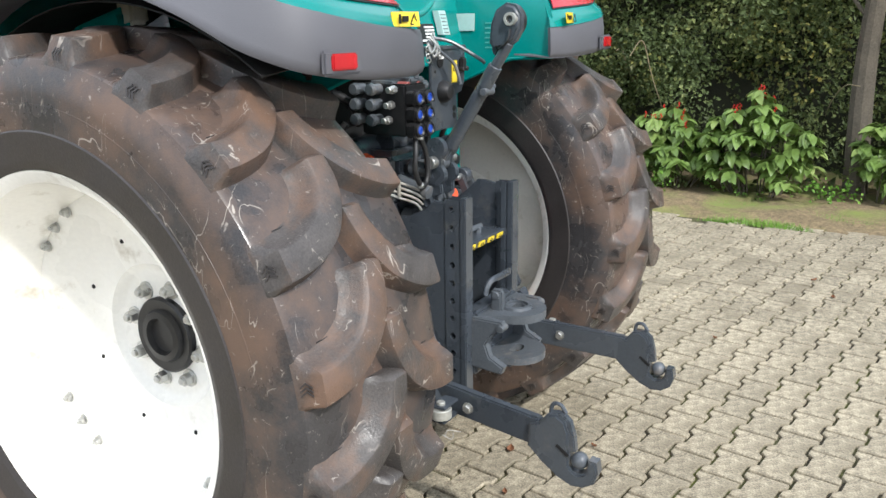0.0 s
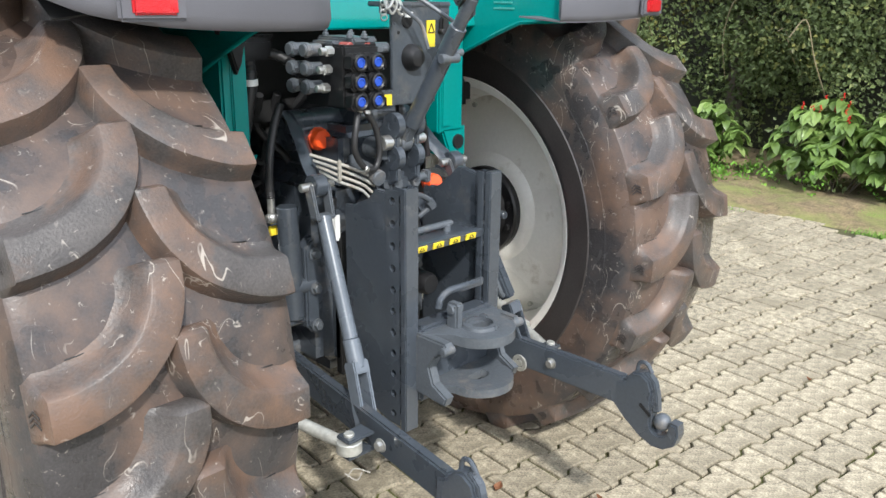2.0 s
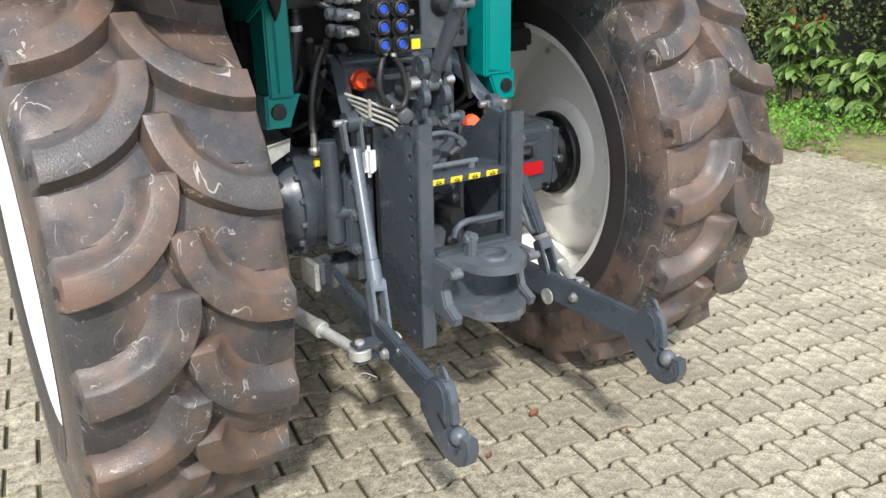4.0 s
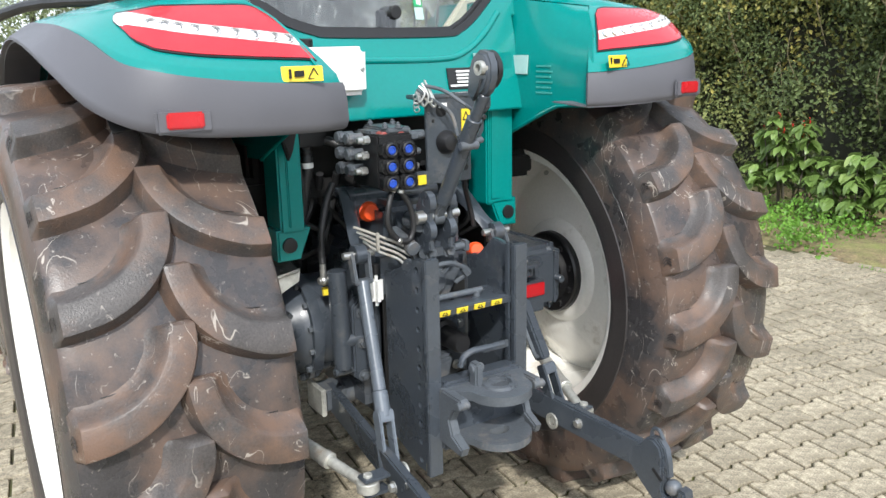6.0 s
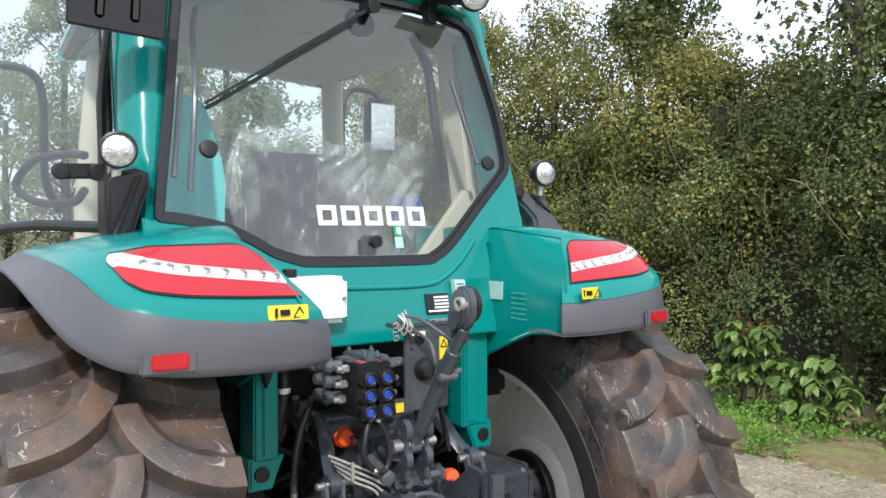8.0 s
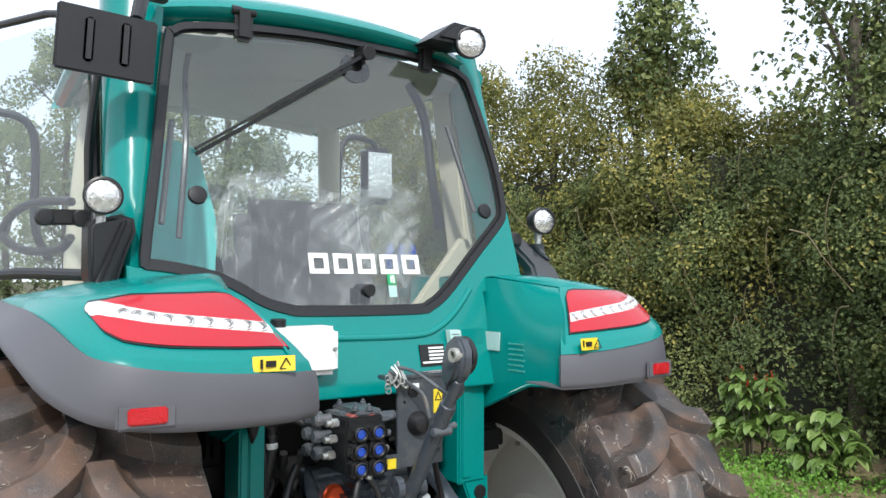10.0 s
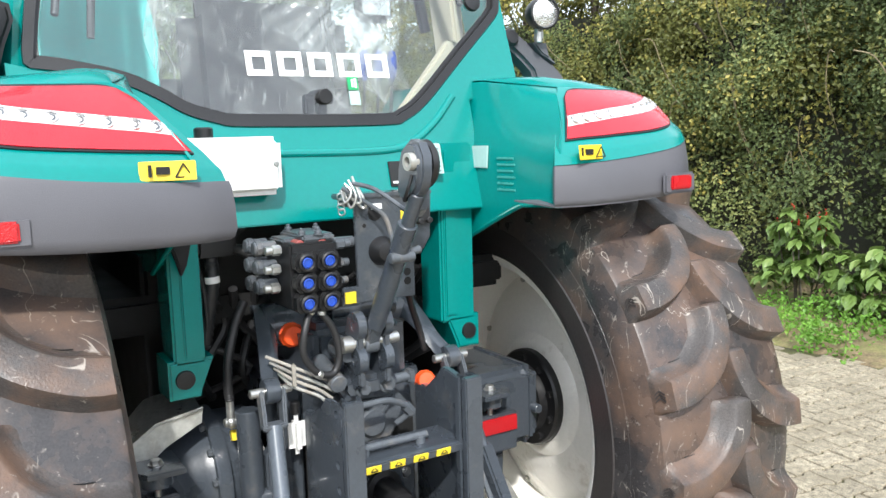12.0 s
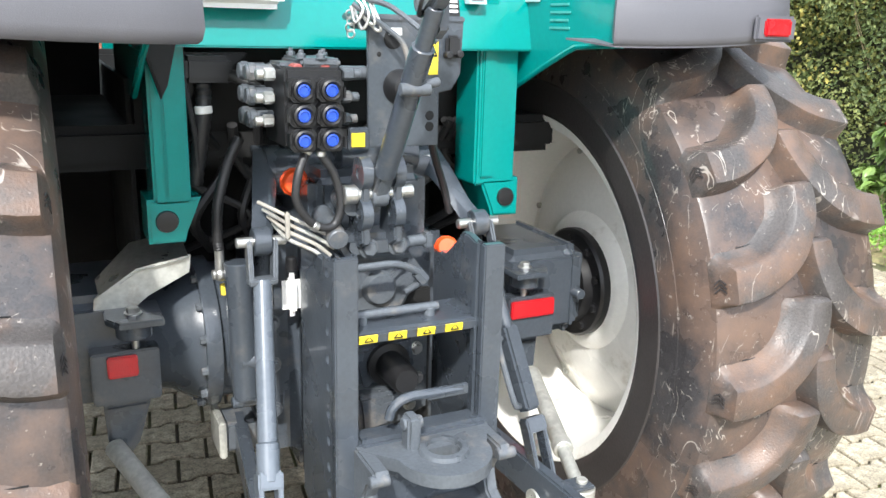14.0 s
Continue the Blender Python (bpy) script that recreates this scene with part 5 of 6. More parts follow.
# lift gear
OFF = 0.016
shaft = part("rockshaft", rod((-0.20 + OFF, -0.13, 1.20), (0.20 + OFF, -0.13, 1.20), 0.058), IRON, tractor)
part("lift_housing", box((-0.12, -0.30, 1.03), (0.16, 0.2, 1.22), 0.03, seg=3), IRON, tractor)
part("housing_boss", rod((-0.03, -0.20, 1.235), (0.16, -0.20, 1.235), 0.04), IRON, tractor)
for side in (-1, 1):
    cx = side * 0.254 + OFF
    arm = [(cx - side * 0.055, -0.13, 1.21), (cx - side * 0.05, -0.17, 1.215), (cx - side * 0.03, -0.235, 1.165), (cx - side * 0.012, -0.29, 1.11), (cx, -0.325, 1.09)]
    rows = []
    for i, p in enumerate(smooth_path(arm, 4)):
        f = i / 16
        h, w = 0.055 - 0.03 * f, 0.022 - 0.006 * f
        rows.append([(p.x + w, p.y + h * 0.6, p.z + h * 0.8), (p.x - w, p.y + h * 0.6, p.z + h * 0.8), (p.x - w, p.y - h * 0.6, p.z - h * 0.8), (p.x + w, p.y - h * 0.6, p.z - h * 0.8)])
    bm = grid(rows, closed=True)
    bmesh.ops.holes_fill(bm, edges=bm.edges)
    bevel(bm, 0.003, 1)
    la = part("lift_arm", bm, IRON, tractor)
    part("arm_eye", join(rod((cx - 0.018, -0.328, 1.088), (cx + 0.018, -0.328, 1.088), 0.030)), IRON, la)
    part("arm_pin", rod((cx - 0.052, -0.328, 1.088), (cx + 0.052, -0.328, 1.088), 0.011), ZINC, la, "bright steel pin")
    low = Vector((side * 0.318 + OFF, -0.600, 0.535))
    up = Vector((cx, -0.33, 1.08))
    d = (low - up).normalized()
    yoke = up + d * 0.075
    rodp = part("lift_rod", join(rod(yoke, up + d * 0.40, 0.0195, seg=24), rod(up + d * 0.40, up + d * 0.475, 0.023, seg=24)) if side < 0 else join(rod(yoke, up + d * 0.26, 0.017, seg=24), bar(up + d * 0.24, up + d * 0.44, 0.042, 0.042, 0.006)), TUBE if side < 0 else IRON, tractor, "grey painted lift rod")
    for q in (-1, 1):
        part("yoke_cheek", bar(up + Vector((q * 0.027, 0, 0.012)), yoke + Vector((q * 0.024, 0, -0.008)), 0.010, 0.034, 0.004, up=(0, -1, 0)), IRON2, rodp)
        part("fork_cheek", bar(up + d * 0.46 + Vector((q * 0.019, 0, 0)), low + Vector((q * 0.019, 0, -0.045)), 0.010, 0.042, 0.003, up=(0, -1, 0)), TUBE if side < 0 else IRON, rodp)
    part("yoke_bridge", bar(yoke + Vector((-0.03, 0, 0)), yoke + Vector((0.03, 0, 0)), 0.034, 0.014, 0.004), IRON2, rodp)
    part("fork_head", bar(up + d * 0.455, up + d * 0.49, 0.050, 0.042, 0.004, up=(0, -1, 0)), TUBE if side < 0 else IRON, rodp)
    part("fork_pin", join(rod(low + Vector((-0.045, 0, -0.03)), low + Vector((0.045, 0, -0.03)), 0.011), lathe([(0, 0.014), (0, 0.026), (0.006, 0.026), (0.006, 0.014)], low + Vector((-0.046 if side > 0 else 0.04, 0, -0.03)), (1, 0, 0), 20, closed=True)), RUST, rodp, "worn steel pin with a ring")
    if side > 0:
        part("rod_handle", pipe([up + d * 0.26 + Vector((-0.028, -0.015, 0)), up + d * 0.28 + Vector((-0.045, -0.03, 0)), up + d * 0.40 + Vector((-0.045, -0.03, 0)), up + d * 0.42 + Vector((-0.028, -0.015, 0))], 0.007, 5, 8), IRON2, rodp)
    # lower link
    a, b = Vector((side * 0.26 + OFF * 0.3, -0.10, 0.56)), Vector((side * 0.348 + OFF * 0.3, -0.93, 0.515))
    link = part("lower_link", bar(a, b, 0.030, 0.088, 0.005), IRON, tractor, "dark grey lower link with a claw end")
    bx = side * 0.352 + OFF * 0.3
    claw = [(-0.88, 0.475), (-0.885, 0.555), (-0.92, 0.568), (-0.945, 0.600), (-0.975, 0.606), (-1.005, 0.588), (-1.02, 0.55), (-1.018, 0.51), (-1.022, 0.476)]
    claw += [(-1.052 + 0.030 * math.cos(t), 0.452 - 0.030 * math.sin(t)) for t in [radians(v) for v in range(-20, 181, 25)]]
    claw += [(-1.086, 0.478), (-1.112, 0.476), (-1.118, 0.44), (-1.105, 0.402), (-1.07, 0.378), (-1.03, 0.374), (-0.985, 0.392), (-0.93, 0.43)]
    claw = [(-1.052 + (y + 1.052) * 0.88, 0.458 + (z - 0.458) * 0.88) for y, z in claw]
    cl = part("claw", prism([(y, z) for y, z in claw], "x", bx - 0.021, bx + 0.021, 0.006, 2), IRON, link)
    part("claw_ball", ball((bx, -1.052, 0.460), 0.0245), IRON2, link, "worn steel ball")
    part("claw_latch", prism([(-0.972, 0.582), (-0.997, 0.594), (-1.024, 0.570), (-1.036, 0.53), (-1.042, 0.487), (-1.026, 0.482), (-1.014, 0.52)], "x", bx - 0.012, bx + 0.012, 0.003), IRON, link)
    part("latch_eye", pipe([(bx, -0.962, 0.582), (bx, -0.968, 0.608), (bx, -0.99, 0.612), (bx, -1.008, 0.59)], 0.006, 5, 8), IRON, link)
    # dark bar on the claw's face in place of a slot's shade
    part("latch_slot_shade", bar((bx - 0.0215, -0.99, 0.50), (bx - 0.0215, -1.025, 0.475), 0.004, 0.010, 0.001), DARK, link)
    part("link_bolt", join(hexnut((bx - side * 0.02 - 0.022, -0.70, 0.53), (-1, 0, 0), 0.013, 0.014)), ZINC, link)
    # stabiliser
    s0, s1 = Vector((side * 0.545, -0.17, 0.60)), Vector((side * 0.395, -0.635, 0.520))
    stab = part("stabiliser", rod(s0.lerp(s1, 0.3), s1, 0.016), RUST, tractor, "worn galvanised stabiliser tube")
    part("stabiliser_tube", rod(s0, s0.lerp(s1, 0.66), 0.022), RUST, stab)
    part("stabiliser_collar", rod(s0.lerp(s1, 0.64), s0.lerp(s1, 0.70), 0.025), RUST, stab)
    part("stabiliser_eye", join(rod(s1 + Vector((0, 0, -0.015)), s1 + Vector((0, 0, 0.015)), 0.032), rod(s1 + Vector((0, 0, -0.03)), s1 + Vector((0, 0, 0.035)), 0.013)), RUST, stab)
    part("stabiliser_lug", join(bar(s1 + Vector((side * 0.02, 0, 0.022)), s1 + Vector((-side * 0.06, 0, 0.022)), 0.05, 0.010, 0.003), bar(s1 + Vector((side * 0.02, 0, -0.022)), s1 + Vector((-side * 0.06, 0, -0.022)), 0.05, 0.010, 0.003)), IRON, stab)
part("split_pin", join(pipe([(-0.43, -0.66, 0.47), (-0.41, -0.68, 0.452), (-0.385, -0.67, 0.458)], 0.0016, 4, 6), pipe([(-0.43, -0.67, 0.465), (-0.40, -0.66, 0.47), (-0.375, -0.69, 0.462)], 0.0016, 4, 6)), PALELINE, tractor)
# lift cylinder and its hose
part("lift_cylinder", join(rod((-0.268, -0.23, 1.02), (-0.262, -0.235, 0.70), 0.030, seg=24), rod((-0.295, -0.235, 0.69), (-0.23, -0.235, 0.69), 0.014)), IRON, tractor, "grey lift cylinder")
part("cylinder_hose", pipe([(-0.245, -0.19, 1.285), (-0.275, -0.20, 1.23), (-0.30, -0.21, 1.15), (-0.305, -0.21, 1.08), (-0.303, -0.21, 1.045)], 0.0115, 10, 12, 0.05), HOSE, tractor, "black hydraulic hose")
part("hose_fitting", join(rod((-0.303, -0.21, 1.05), (-0.303, -0.21, 0.995), 0.010), ball((-0.303, -0.21, 0.99), 0.016), rod((-0.32, -0.21, 0.99), (-0.265, -0.21, 0.99), 0.011)), ZINC, tractor)
part("yellow_tag", box((-0.300, -0.20, 0.935), (-0.272, -0.185, 0.962), 0.001, rot=(-20, 0, 0)), YEL, tractor, "yellow tag")
part("side_lug", join(prism([(-0.235, 0.90), (-0.205, 0.93), (-0.19, 0.90), (-0.19, 0.66), (-0.205, 0.64), (-0.235, 0.67)], "y", -0.26, -0.22, 0.006), rod((-0.20, -0.24, 0.79), (-0.275, -0.24, 0.79), 0.024)), IRON, tractor)
for z in (0.88, 0.78, 0.67):
    part("lug_bolt", hexnut((-0.205, -0.262, z), (0, -1, 0), 0.014, 0.016), IRON2, tractor)
pump = part("pump", join(box((-0.30, -0.16, 0.525), (-0.22, -0.06, 0.60), 0.008), rod((-0.22, -0.11, 0.565), (-0.15, -0.11, 0.565), 0.045)), IRON2, tractor, "grey cast pump body")
part("pump_flange", box((-0.315, -0.17, 0.515), (-0.298, -0.05, 0.61), 0.004), RUST, pump)
part("reservoir", box((-0.190, -0.318, 0.905), (-0.145, -0.282, 1.005), 0.017, seg=4), WHITE, tractor, "small white plastic bottle")
part("reservoir_neck", rod((-0.168, -0.30, 1.01), (-0.168, -0.30, 1.04), 0.012), BLACK, tractor)
for k in range(4):
    z = 1.145 - 0.016 * k
    part("brake_line", pipe([(-0.235 + 0.01 * k, -0.30, z + 0.02), (-0.19, -0.36, z), (-0.14, -0.39, z - 0.025), (-0.095 - 0.008 * k, -0.40, z - 0.05)], 0.0042, 5, 8), PALELINE if k % 2 == 0 else RUST, tractor, "pale plastic line")
part("cable_tie", box((-0.196, -0.372, 1.098), (-0.187, -0.36, 1.155), 0.003), PALELINE, tractor)
for at, ax, r in (((-0.127, -0.195, 1.182), (-0.1, -1, 0.05), 0.030), ((0.198, -0.315, 1.03), (-0.35, -1, 0.35), 0.026)):
    part("end_cap", lathe([(-0.02, 0), (-0.02, r * 1.1), (0.0, r * 1.1), (0.002, r), (0.018, r * 0.92), (0.022, r * 0.8), (0.022, 0)], at, ax, 12), ORANGE, tractor, "orange plastic end cap")
# top link bracket
for x in (-0.045, 0.026):
    for z in (1.235, 1.150):
        part("bracket_ear", lathe([(-0.011, 0.012), (-0.011, 0.034), (0.011, 0.034), (0.011, 0.012)], (x, -0.415, z), (1, 0, 0), 24, closed=True), IRON, tractor)
    part("bracket_strap", prism([(-0.40, 1.07), (-0.435, 1.09), (-0.432, 1.20), (-0.44, 1.255), (-0.40, 1.26), (-0.36, 1.22), (-0.34, 1.07)], "x", x - 0.009, x + 0.009, 0.004), IRON, tractor)
part("bracket_base", prism([(-0.08, 1.10), (0.06, 1.10), (0.075, 1.07), (0.06, 1.045), (-0.07, 1.045), (-0.085, 1.07)], "y", -0.40, -0.31, 0.014), IRON, tractor)
for x in (-0.028, 0.038):
    part("bracket_bolt", hexnut((x, -0.40, 1.072), (0, -1, 0), 0.016, 0.016), IRON2, tractor)
part("bracket_pin", join(rod((-0.085, -0.413, 1.192), (0.065, -0.413, 1.192), 0.014), rod((-0.088, -0.413, 1.192), (-0.06, -0.413, 1.192), 0.020)), ZINC, tractor)
part("side_pin", join(rod((0.05, -0.36, 1.065), (0.125, -0.36, 1.068), 0.013), box((0.115, -0.375, 1.05), (0.135, -0.345, 1.085), 0.004)), IRON2, tractor)
t0, t1 = Vector((-0.012, -0.413, 1.185)), Vector((0.002, -0.645, 1.560))
td = (t1 - t0).normalized()
top_link = part("top_link", join(rod(t0 + td * 0.06, t0 + td * 0.36, 0.0225, seg=24), rod(t0 + td * 0.34, t1, 0.0165, seg=20)), IRON, tractor, "dark grey top link with a hook end")
part("link_foot", join(bar(t0, t0 + td * 0.08, 0.036, 0.030, 0.006), rod(t0 + Vector((-0.018, 0, 0)), t0 + Vector((0.018, 0, 0)), 0.022)), IRON2, top_link)
hk = [(-0.640, 1.545), (-0.600, 1.540), (-0.585, 1.56), (-0.590, 1.615), (-0.607, 1.655), (-0.640, 1.675), (-0.672, 1.668), (-0.690, 1.64), (-0.690, 1.60), (-0.672, 1.565)]
part("hook", prism(hk, "x", -0.018, 0.022, 0.010, 3), IRON, top_link)
part("hook_plate", lathe([(0, 0), (0, 0.050), (0.012, 0.052), (0.018, 0.046), (0.02, 0)], (0.018, -0.638, 1.622), (1, 0, 0), 32), BLACK, top_link, "black round hook plate")
part("hook_tail", prism([(-0.60, 1.60), (-0.575, 1.575), (-0.580, 1.53), (-0.605, 1.505), (-0.625, 1.52), (-0.625, 1.57)], "x", 0.012, 0.042, 0.008), IRON, top_link)
part("hook_bush", lathe([(-0.012, 0.011), (-0.012, 0.019), (0.012, 0.019), (0.012, 0.011)], (-0.020, -0.662, 1.628), (1, 0, 0), 20, closed=True), RUST, top_link, "copper-brown bush")
part("hook_cord", pipe([(-0.02, -0.66, 1.60), (-0.03, -0.655, 1.565), (-0.02, -0.625, 1.545), (0.005, -0.61, 1.57), (0.01, -0.60, 1.62)], 0.004, 6, 8), BLACK, top_link)
part("link_clip", join(rod(t0 + td * 0.27 + Vector((-0.03, -0.02, 0)), t0 + td * 0.27 + Vector((0.03, -0.02, 0)), 0.012), rod(t0 + td * 0.28 + Vector((0.02, -0.01, 0)), t0 + td * 0.28 + Vector((0.05, -0.01, 0.005)), 0.009)), IRON2, top_link)

# carrier plate with valve block and couplers
mount = part("carrier_plate", prism([(-0.022, 1.282), (0.136, 1.282), (0.136, 1.392), (0.165, 1.398), (0.185, 1.43), (0.19, 1.545), (-0.06, 1.545), (-0.06, 1.52), (-0.025, 1.515)], "y", -0.385, -0.375, 0.002), IRON, tractor, "grey steel carrier plate")
part("plate_edge", box((-0.06, -0.39, 1.535), (0.19, -0.33, 1.548), 0.003), IRON, mount)
part("plate_knob", lathe([(0, 0.036), (0.012, 0.034), (0.03, 0.022), (0.036, 0)], (0.045, -0.385, 1.405), (0, -1, 0), 24), BLACK, mount)
# dark discs on the uncut plate carry the shade of its holes
for x, z, r in ((0.115, 1.345, 0.010), (0.115, 1.322, 0.010), (0.03, 1.50, 0.020), (0.0, 1.47, 0.005)):
    part("plate_hole_shade", rod((x, -0.3865, z), (x, -0.382, z), r), DARK, mount)
part("plate_label", box((0.02, -0.3885, 1.508), (0.048, -0.3865, 1.522), 0), WHITE, mount)
part("warning_sticker", box((0.100, -0.389, 1.430), (0.130, -0.386, 1.500), 0), YEL, mount, "yellow warning sticker")
part("pictogram", join(bar((0.104, -0.3905, 1.468), (0.115, -0.3905, 1.492), 0.001, 0.003, 0), bar((0.115, -0.3905, 1.492), (0.126, -0.3905, 1.468), 0.001, 0.003, 0), bar((0.104, -0.3905, 1.468), (0.126, -0.3905, 1.468), 0.001, 0.003, 0)), INK, mount)
part("warning_sticker", box((-0.062, -0.395, 1.286), (-0.034, -0.391, 1.314), 0), YEL, mount, "yellow warning sticker")
part("tag_plate", box((-0.068, -0.391, 1.278), (-0.022, -0.380, 1.325), 0.003), IRON, mount)
part("plate_relay", join(box((0.145, -0.40, 1.465), (0.178, -0.385, 1.51), 0.006), rod((0.15, -0.405, 1.47), (0.15, -0.385, 1.47), 0.008), rod((0.175, -0.405, 1.472), (0.175, -0.385, 1.472), 0.008)), BLACK, mount)
valve = part("valve_block", box((-0.200, -0.405, 1.288), (-0.085, -0.24, 1.445), 0.006), BLACK, tractor, "black hydraulic valve block with blue coupler caps")
part("valve_top", join(box((-0.165, -0.40, 1.445), (-0.085, -0.25, 1.462), 0.005), box((-0.20, -0.36, 1.44), (-0.075, -0.27, 1.452), 0.005)), IRON2, valve)
for x, y in ((-0.16, -0.38), (-0.125, -0.395), (-0.09, -0.30), (-0.15, -0.27)):
    part("valve_stud", join(hexnut((x, y, 1.460), (0, 0, 1), 0.009, 0.010), rod((x, y, 1.46), (x, y, 1.477), 0.005)), IRON2, valve)
for x in (-0.171, -0.116):
    part("coupler_collar", rod((x, -0.36, 1.440), (x, -0.398, 1.440), 0.011), PINKR, valve, "faded pink-orange ring")
for i, x in enumerate((-0.1715, -0.1160)):
    for j in range(3):
        z = 1.403 - 0.0478 * j
        c = part("coupler", join(prism([(x + dx * 0.0265, z + dz * 0.0225) for dx, dz in ((-1, -0.6), (-0.7, -1), (0.7, -1), (1, -0.6), (1, 0.6), (0.7, 1), (-0.7, 1), (-1, 0.6))], "y", -0.432, -0.400, 0.004), lathe([(0.0, 0.0132), (0.0, 0.0225), (0.009, 0.021), (0.011, 0.017), (0.007, 0.0132)], (x, -0.43, z), (0, -1, 0), 24, closed=True)), BLACK, valve)
        part("coupler_cap", lathe([(-0.002, 0), (-0.002, 0.0122), (0.004, 0.0122), (0.005, 0.009), (0.0025, 0.008), (0.0025, 0)], (x, -0.434, z), (0, -1, 0), 24), BLUE, c, "blue dust cap")
        part("coupler_lever", box((x - 0.029, -0.436, z - 0.006), (x - 0.025, -0.41, z + 0.016), 0.0015), BLACK, c)
        part("coupler_lever", box((x + 0.025, -0.436, z - 0.016), (x + 0.029, -0.41, z + 0.006), 0.0015), BLACK, c)
for j in range(3):
    z = 1.43 - 0.0455 * j
    for sx in (-1, 1):
        x = -0.143 + sx * 0.068
        y = -0.375 + 0.01 * j
        part("valve_fitting", join(rod((x, y, z), (x + sx * 0.022, y, z), 0.0125, seg=6), rod((x + sx * 0.022, y, z), (x + sx * 0.038, y, z), 0.0095)), ZINC if sx < 0 else IRON2, valve, "bare steel fitting")
    for k in (1, 2):
        part("valve_spool", join(rod((-0.20, -0.37 + 0.06 * k, z), (-0.255, -0.37 + 0.06 * k, z), 0.016), rod((-0.235, -0.37 + 0.06 * k, z), (-0.25, -0.37 + 0.06 * k, z), 0.019, seg=8)), IRON2, valve)
part("valve_rail", rod((-0.075, -0.36, 1.432), (-0.02, -0.36, 1.432), 0.014), IRON2, valve)
part("drain_hose", pipe([(-0.160, -0.41, 1.285), (-0.182, -0.425, 1.245), (-0.188, -0.425, 1.19), (-0.160, -0.42, 1.145), (-0.128, -0.415, 1.128), (-0.103, -0.41, 1.135), (-0.092, -0.41, 1.175), (-0.105, -0.41, 1.235), (-0.133, -0.41, 1.278)], 0.0085, 7, 12), HOSE, valve, "looped black rubber hose")
for p, q in (((-0.160, -0.41, 1.278), (-0.162, -0.412, 1.288)), ((-0.133, -0.41, 1.272), (-0.131, -0.41, 1.284)), ((-0.155, -0.42, 1.137), (-0.143, -0.418, 1.130))):
    part("hose_clamp", rod(p, q, 0.0105), ZINC, valve)
part("tap_body", join(rod((-0.10, -0.30, 1.13), (-0.10, -0.42, 1.10), 0.022), rod((-0.06, -0.33, 1.17), (-0.06, -0.40, 1.17), 0.028)), IRON2, tractor)
# safety pins hanging on the carrier plate
pins = part("pin_bundle", join(*[pipe([(-0.055 + 0.01 * k, -0.40, 1.575 + 0.008 * (k % 3)), (-0.045 + 0.012 * k, -0.415, 1.555 - 0.01 * k), (-0.06 + 0.014 * k, -0.41, 1.53 - 0.012 * (k % 2)), (-0.065 + 0.006 * k, -0.40, 1.56)], 0.0035, 5, 8) for k in range(4)]), ZINC, tractor, "bundle of bright steel safety pins")
part("pin_chain", join(*[lathe([(0, 0.008), (0.0025, 0.010), (0.005, 0.008), (0.0025, 0.006)], (-0.068, -0.405, 1.545 - 0.012 * k), (1 if k % 2 else 0.2, 1, 0), 12, closed=True) for k in range(4)]), ZINC, pins)
part("pin_rod", pipe([(-0.062, -0.40, 1.565), (0.0, -0.42, 1.522), (0.030, -0.44, 1.49), (0.040, -0.455, 1.43)], 0.0055, 6, 8), IRON2, tractor, "bent steel rod")
part("pin_rod", pipe([(-0.035, -0.40, 1.575), (0.0, -0.45, 1.56), (0.045, -0.52, 1.51), (0.06, -0.53, 1.497)], 0.0055, 6, 8), IRON2, tractor, "bent steel rod")
part("rear_cable", pipe([(0.14, -0.34, 1.29), (0.17, -0.30, 1.24), (0.21, -0.27, 1.16), (0.23, -0.26, 1.10)], 0.009, 6, 10, 0.05), HOSE, tractor)
part("rear_pipe", pipe([(0.075, -0.3, 1.28), (0.078, -0.31, 1.18), (0.075, -0.32, 1.08)], 0.011, 6, 10), HOSE, tractor)
rng0 = random.Random(3)
for k in range(10):
    x = rng0.uniform(-0.34, 0.34)
    part("inner_hose", pipe([(x, -0.08, 1.30), (x + rng0.uniform(-0.1, 0.1), -0.02, 1.2), (x + rng0.uniform(-0.15, 0.15), -0.05, 1.08), (x + rng0.uniform(-0.1, 0.1), 0.05, 0.98)], rng0.uniform(0.008, 0.014), 5, 8), HOSE, tractor)
# added block; near-black in place of the shade between the hoses
part("chassis_shade_fill", box((-0.40, 0.18, 0.62), (0.40, 0.9, 1.30), 0.04), DARK, tractor)


# ---- ground ----
gbm = B()
gbm.faces.new([gbm.verts.new(p) for p in ((-400, -400, -0.014), (400, -400, -0.014), (400, 400, -0.014), (-400, 400, -0.014))])
ground = solo("ground", gbm, JOINT, (0, 0, -0.014), "sandy joints and earth under the pavers", "ground", kind="structure", smooth=0)

rng = random.Random(11)
nr = np.random.default_rng(5)
# verge of soil and thin grass in front of the hedge
rows = []
for i in range(40):
    f = i / 39
    row = []
    for j in range(120):
        y = -7 + j * 0.17
        x = 4.60 + 5.8 * f ** 1.6 + (0.05 * noise.noise(Vector((y * 1.3, 0, 2))) if i < 3 else 0)
        row.append((x, y, -0.012 + min(1, f * 8) * (0.03 + 0.035 * noise.noise(Vector((x * 2.2, y * 2.2, 0))) + 0.012 * noise.noise(Vector((x * 9, y * 9, 3)))) + 0.10 * f))
    rows.append(row)
solo("verge", grid(rows), SOIL, (5, 0, 0), "strip of bare soil with moss in front of the hedge", "verge", kind="structure", smooth=80)


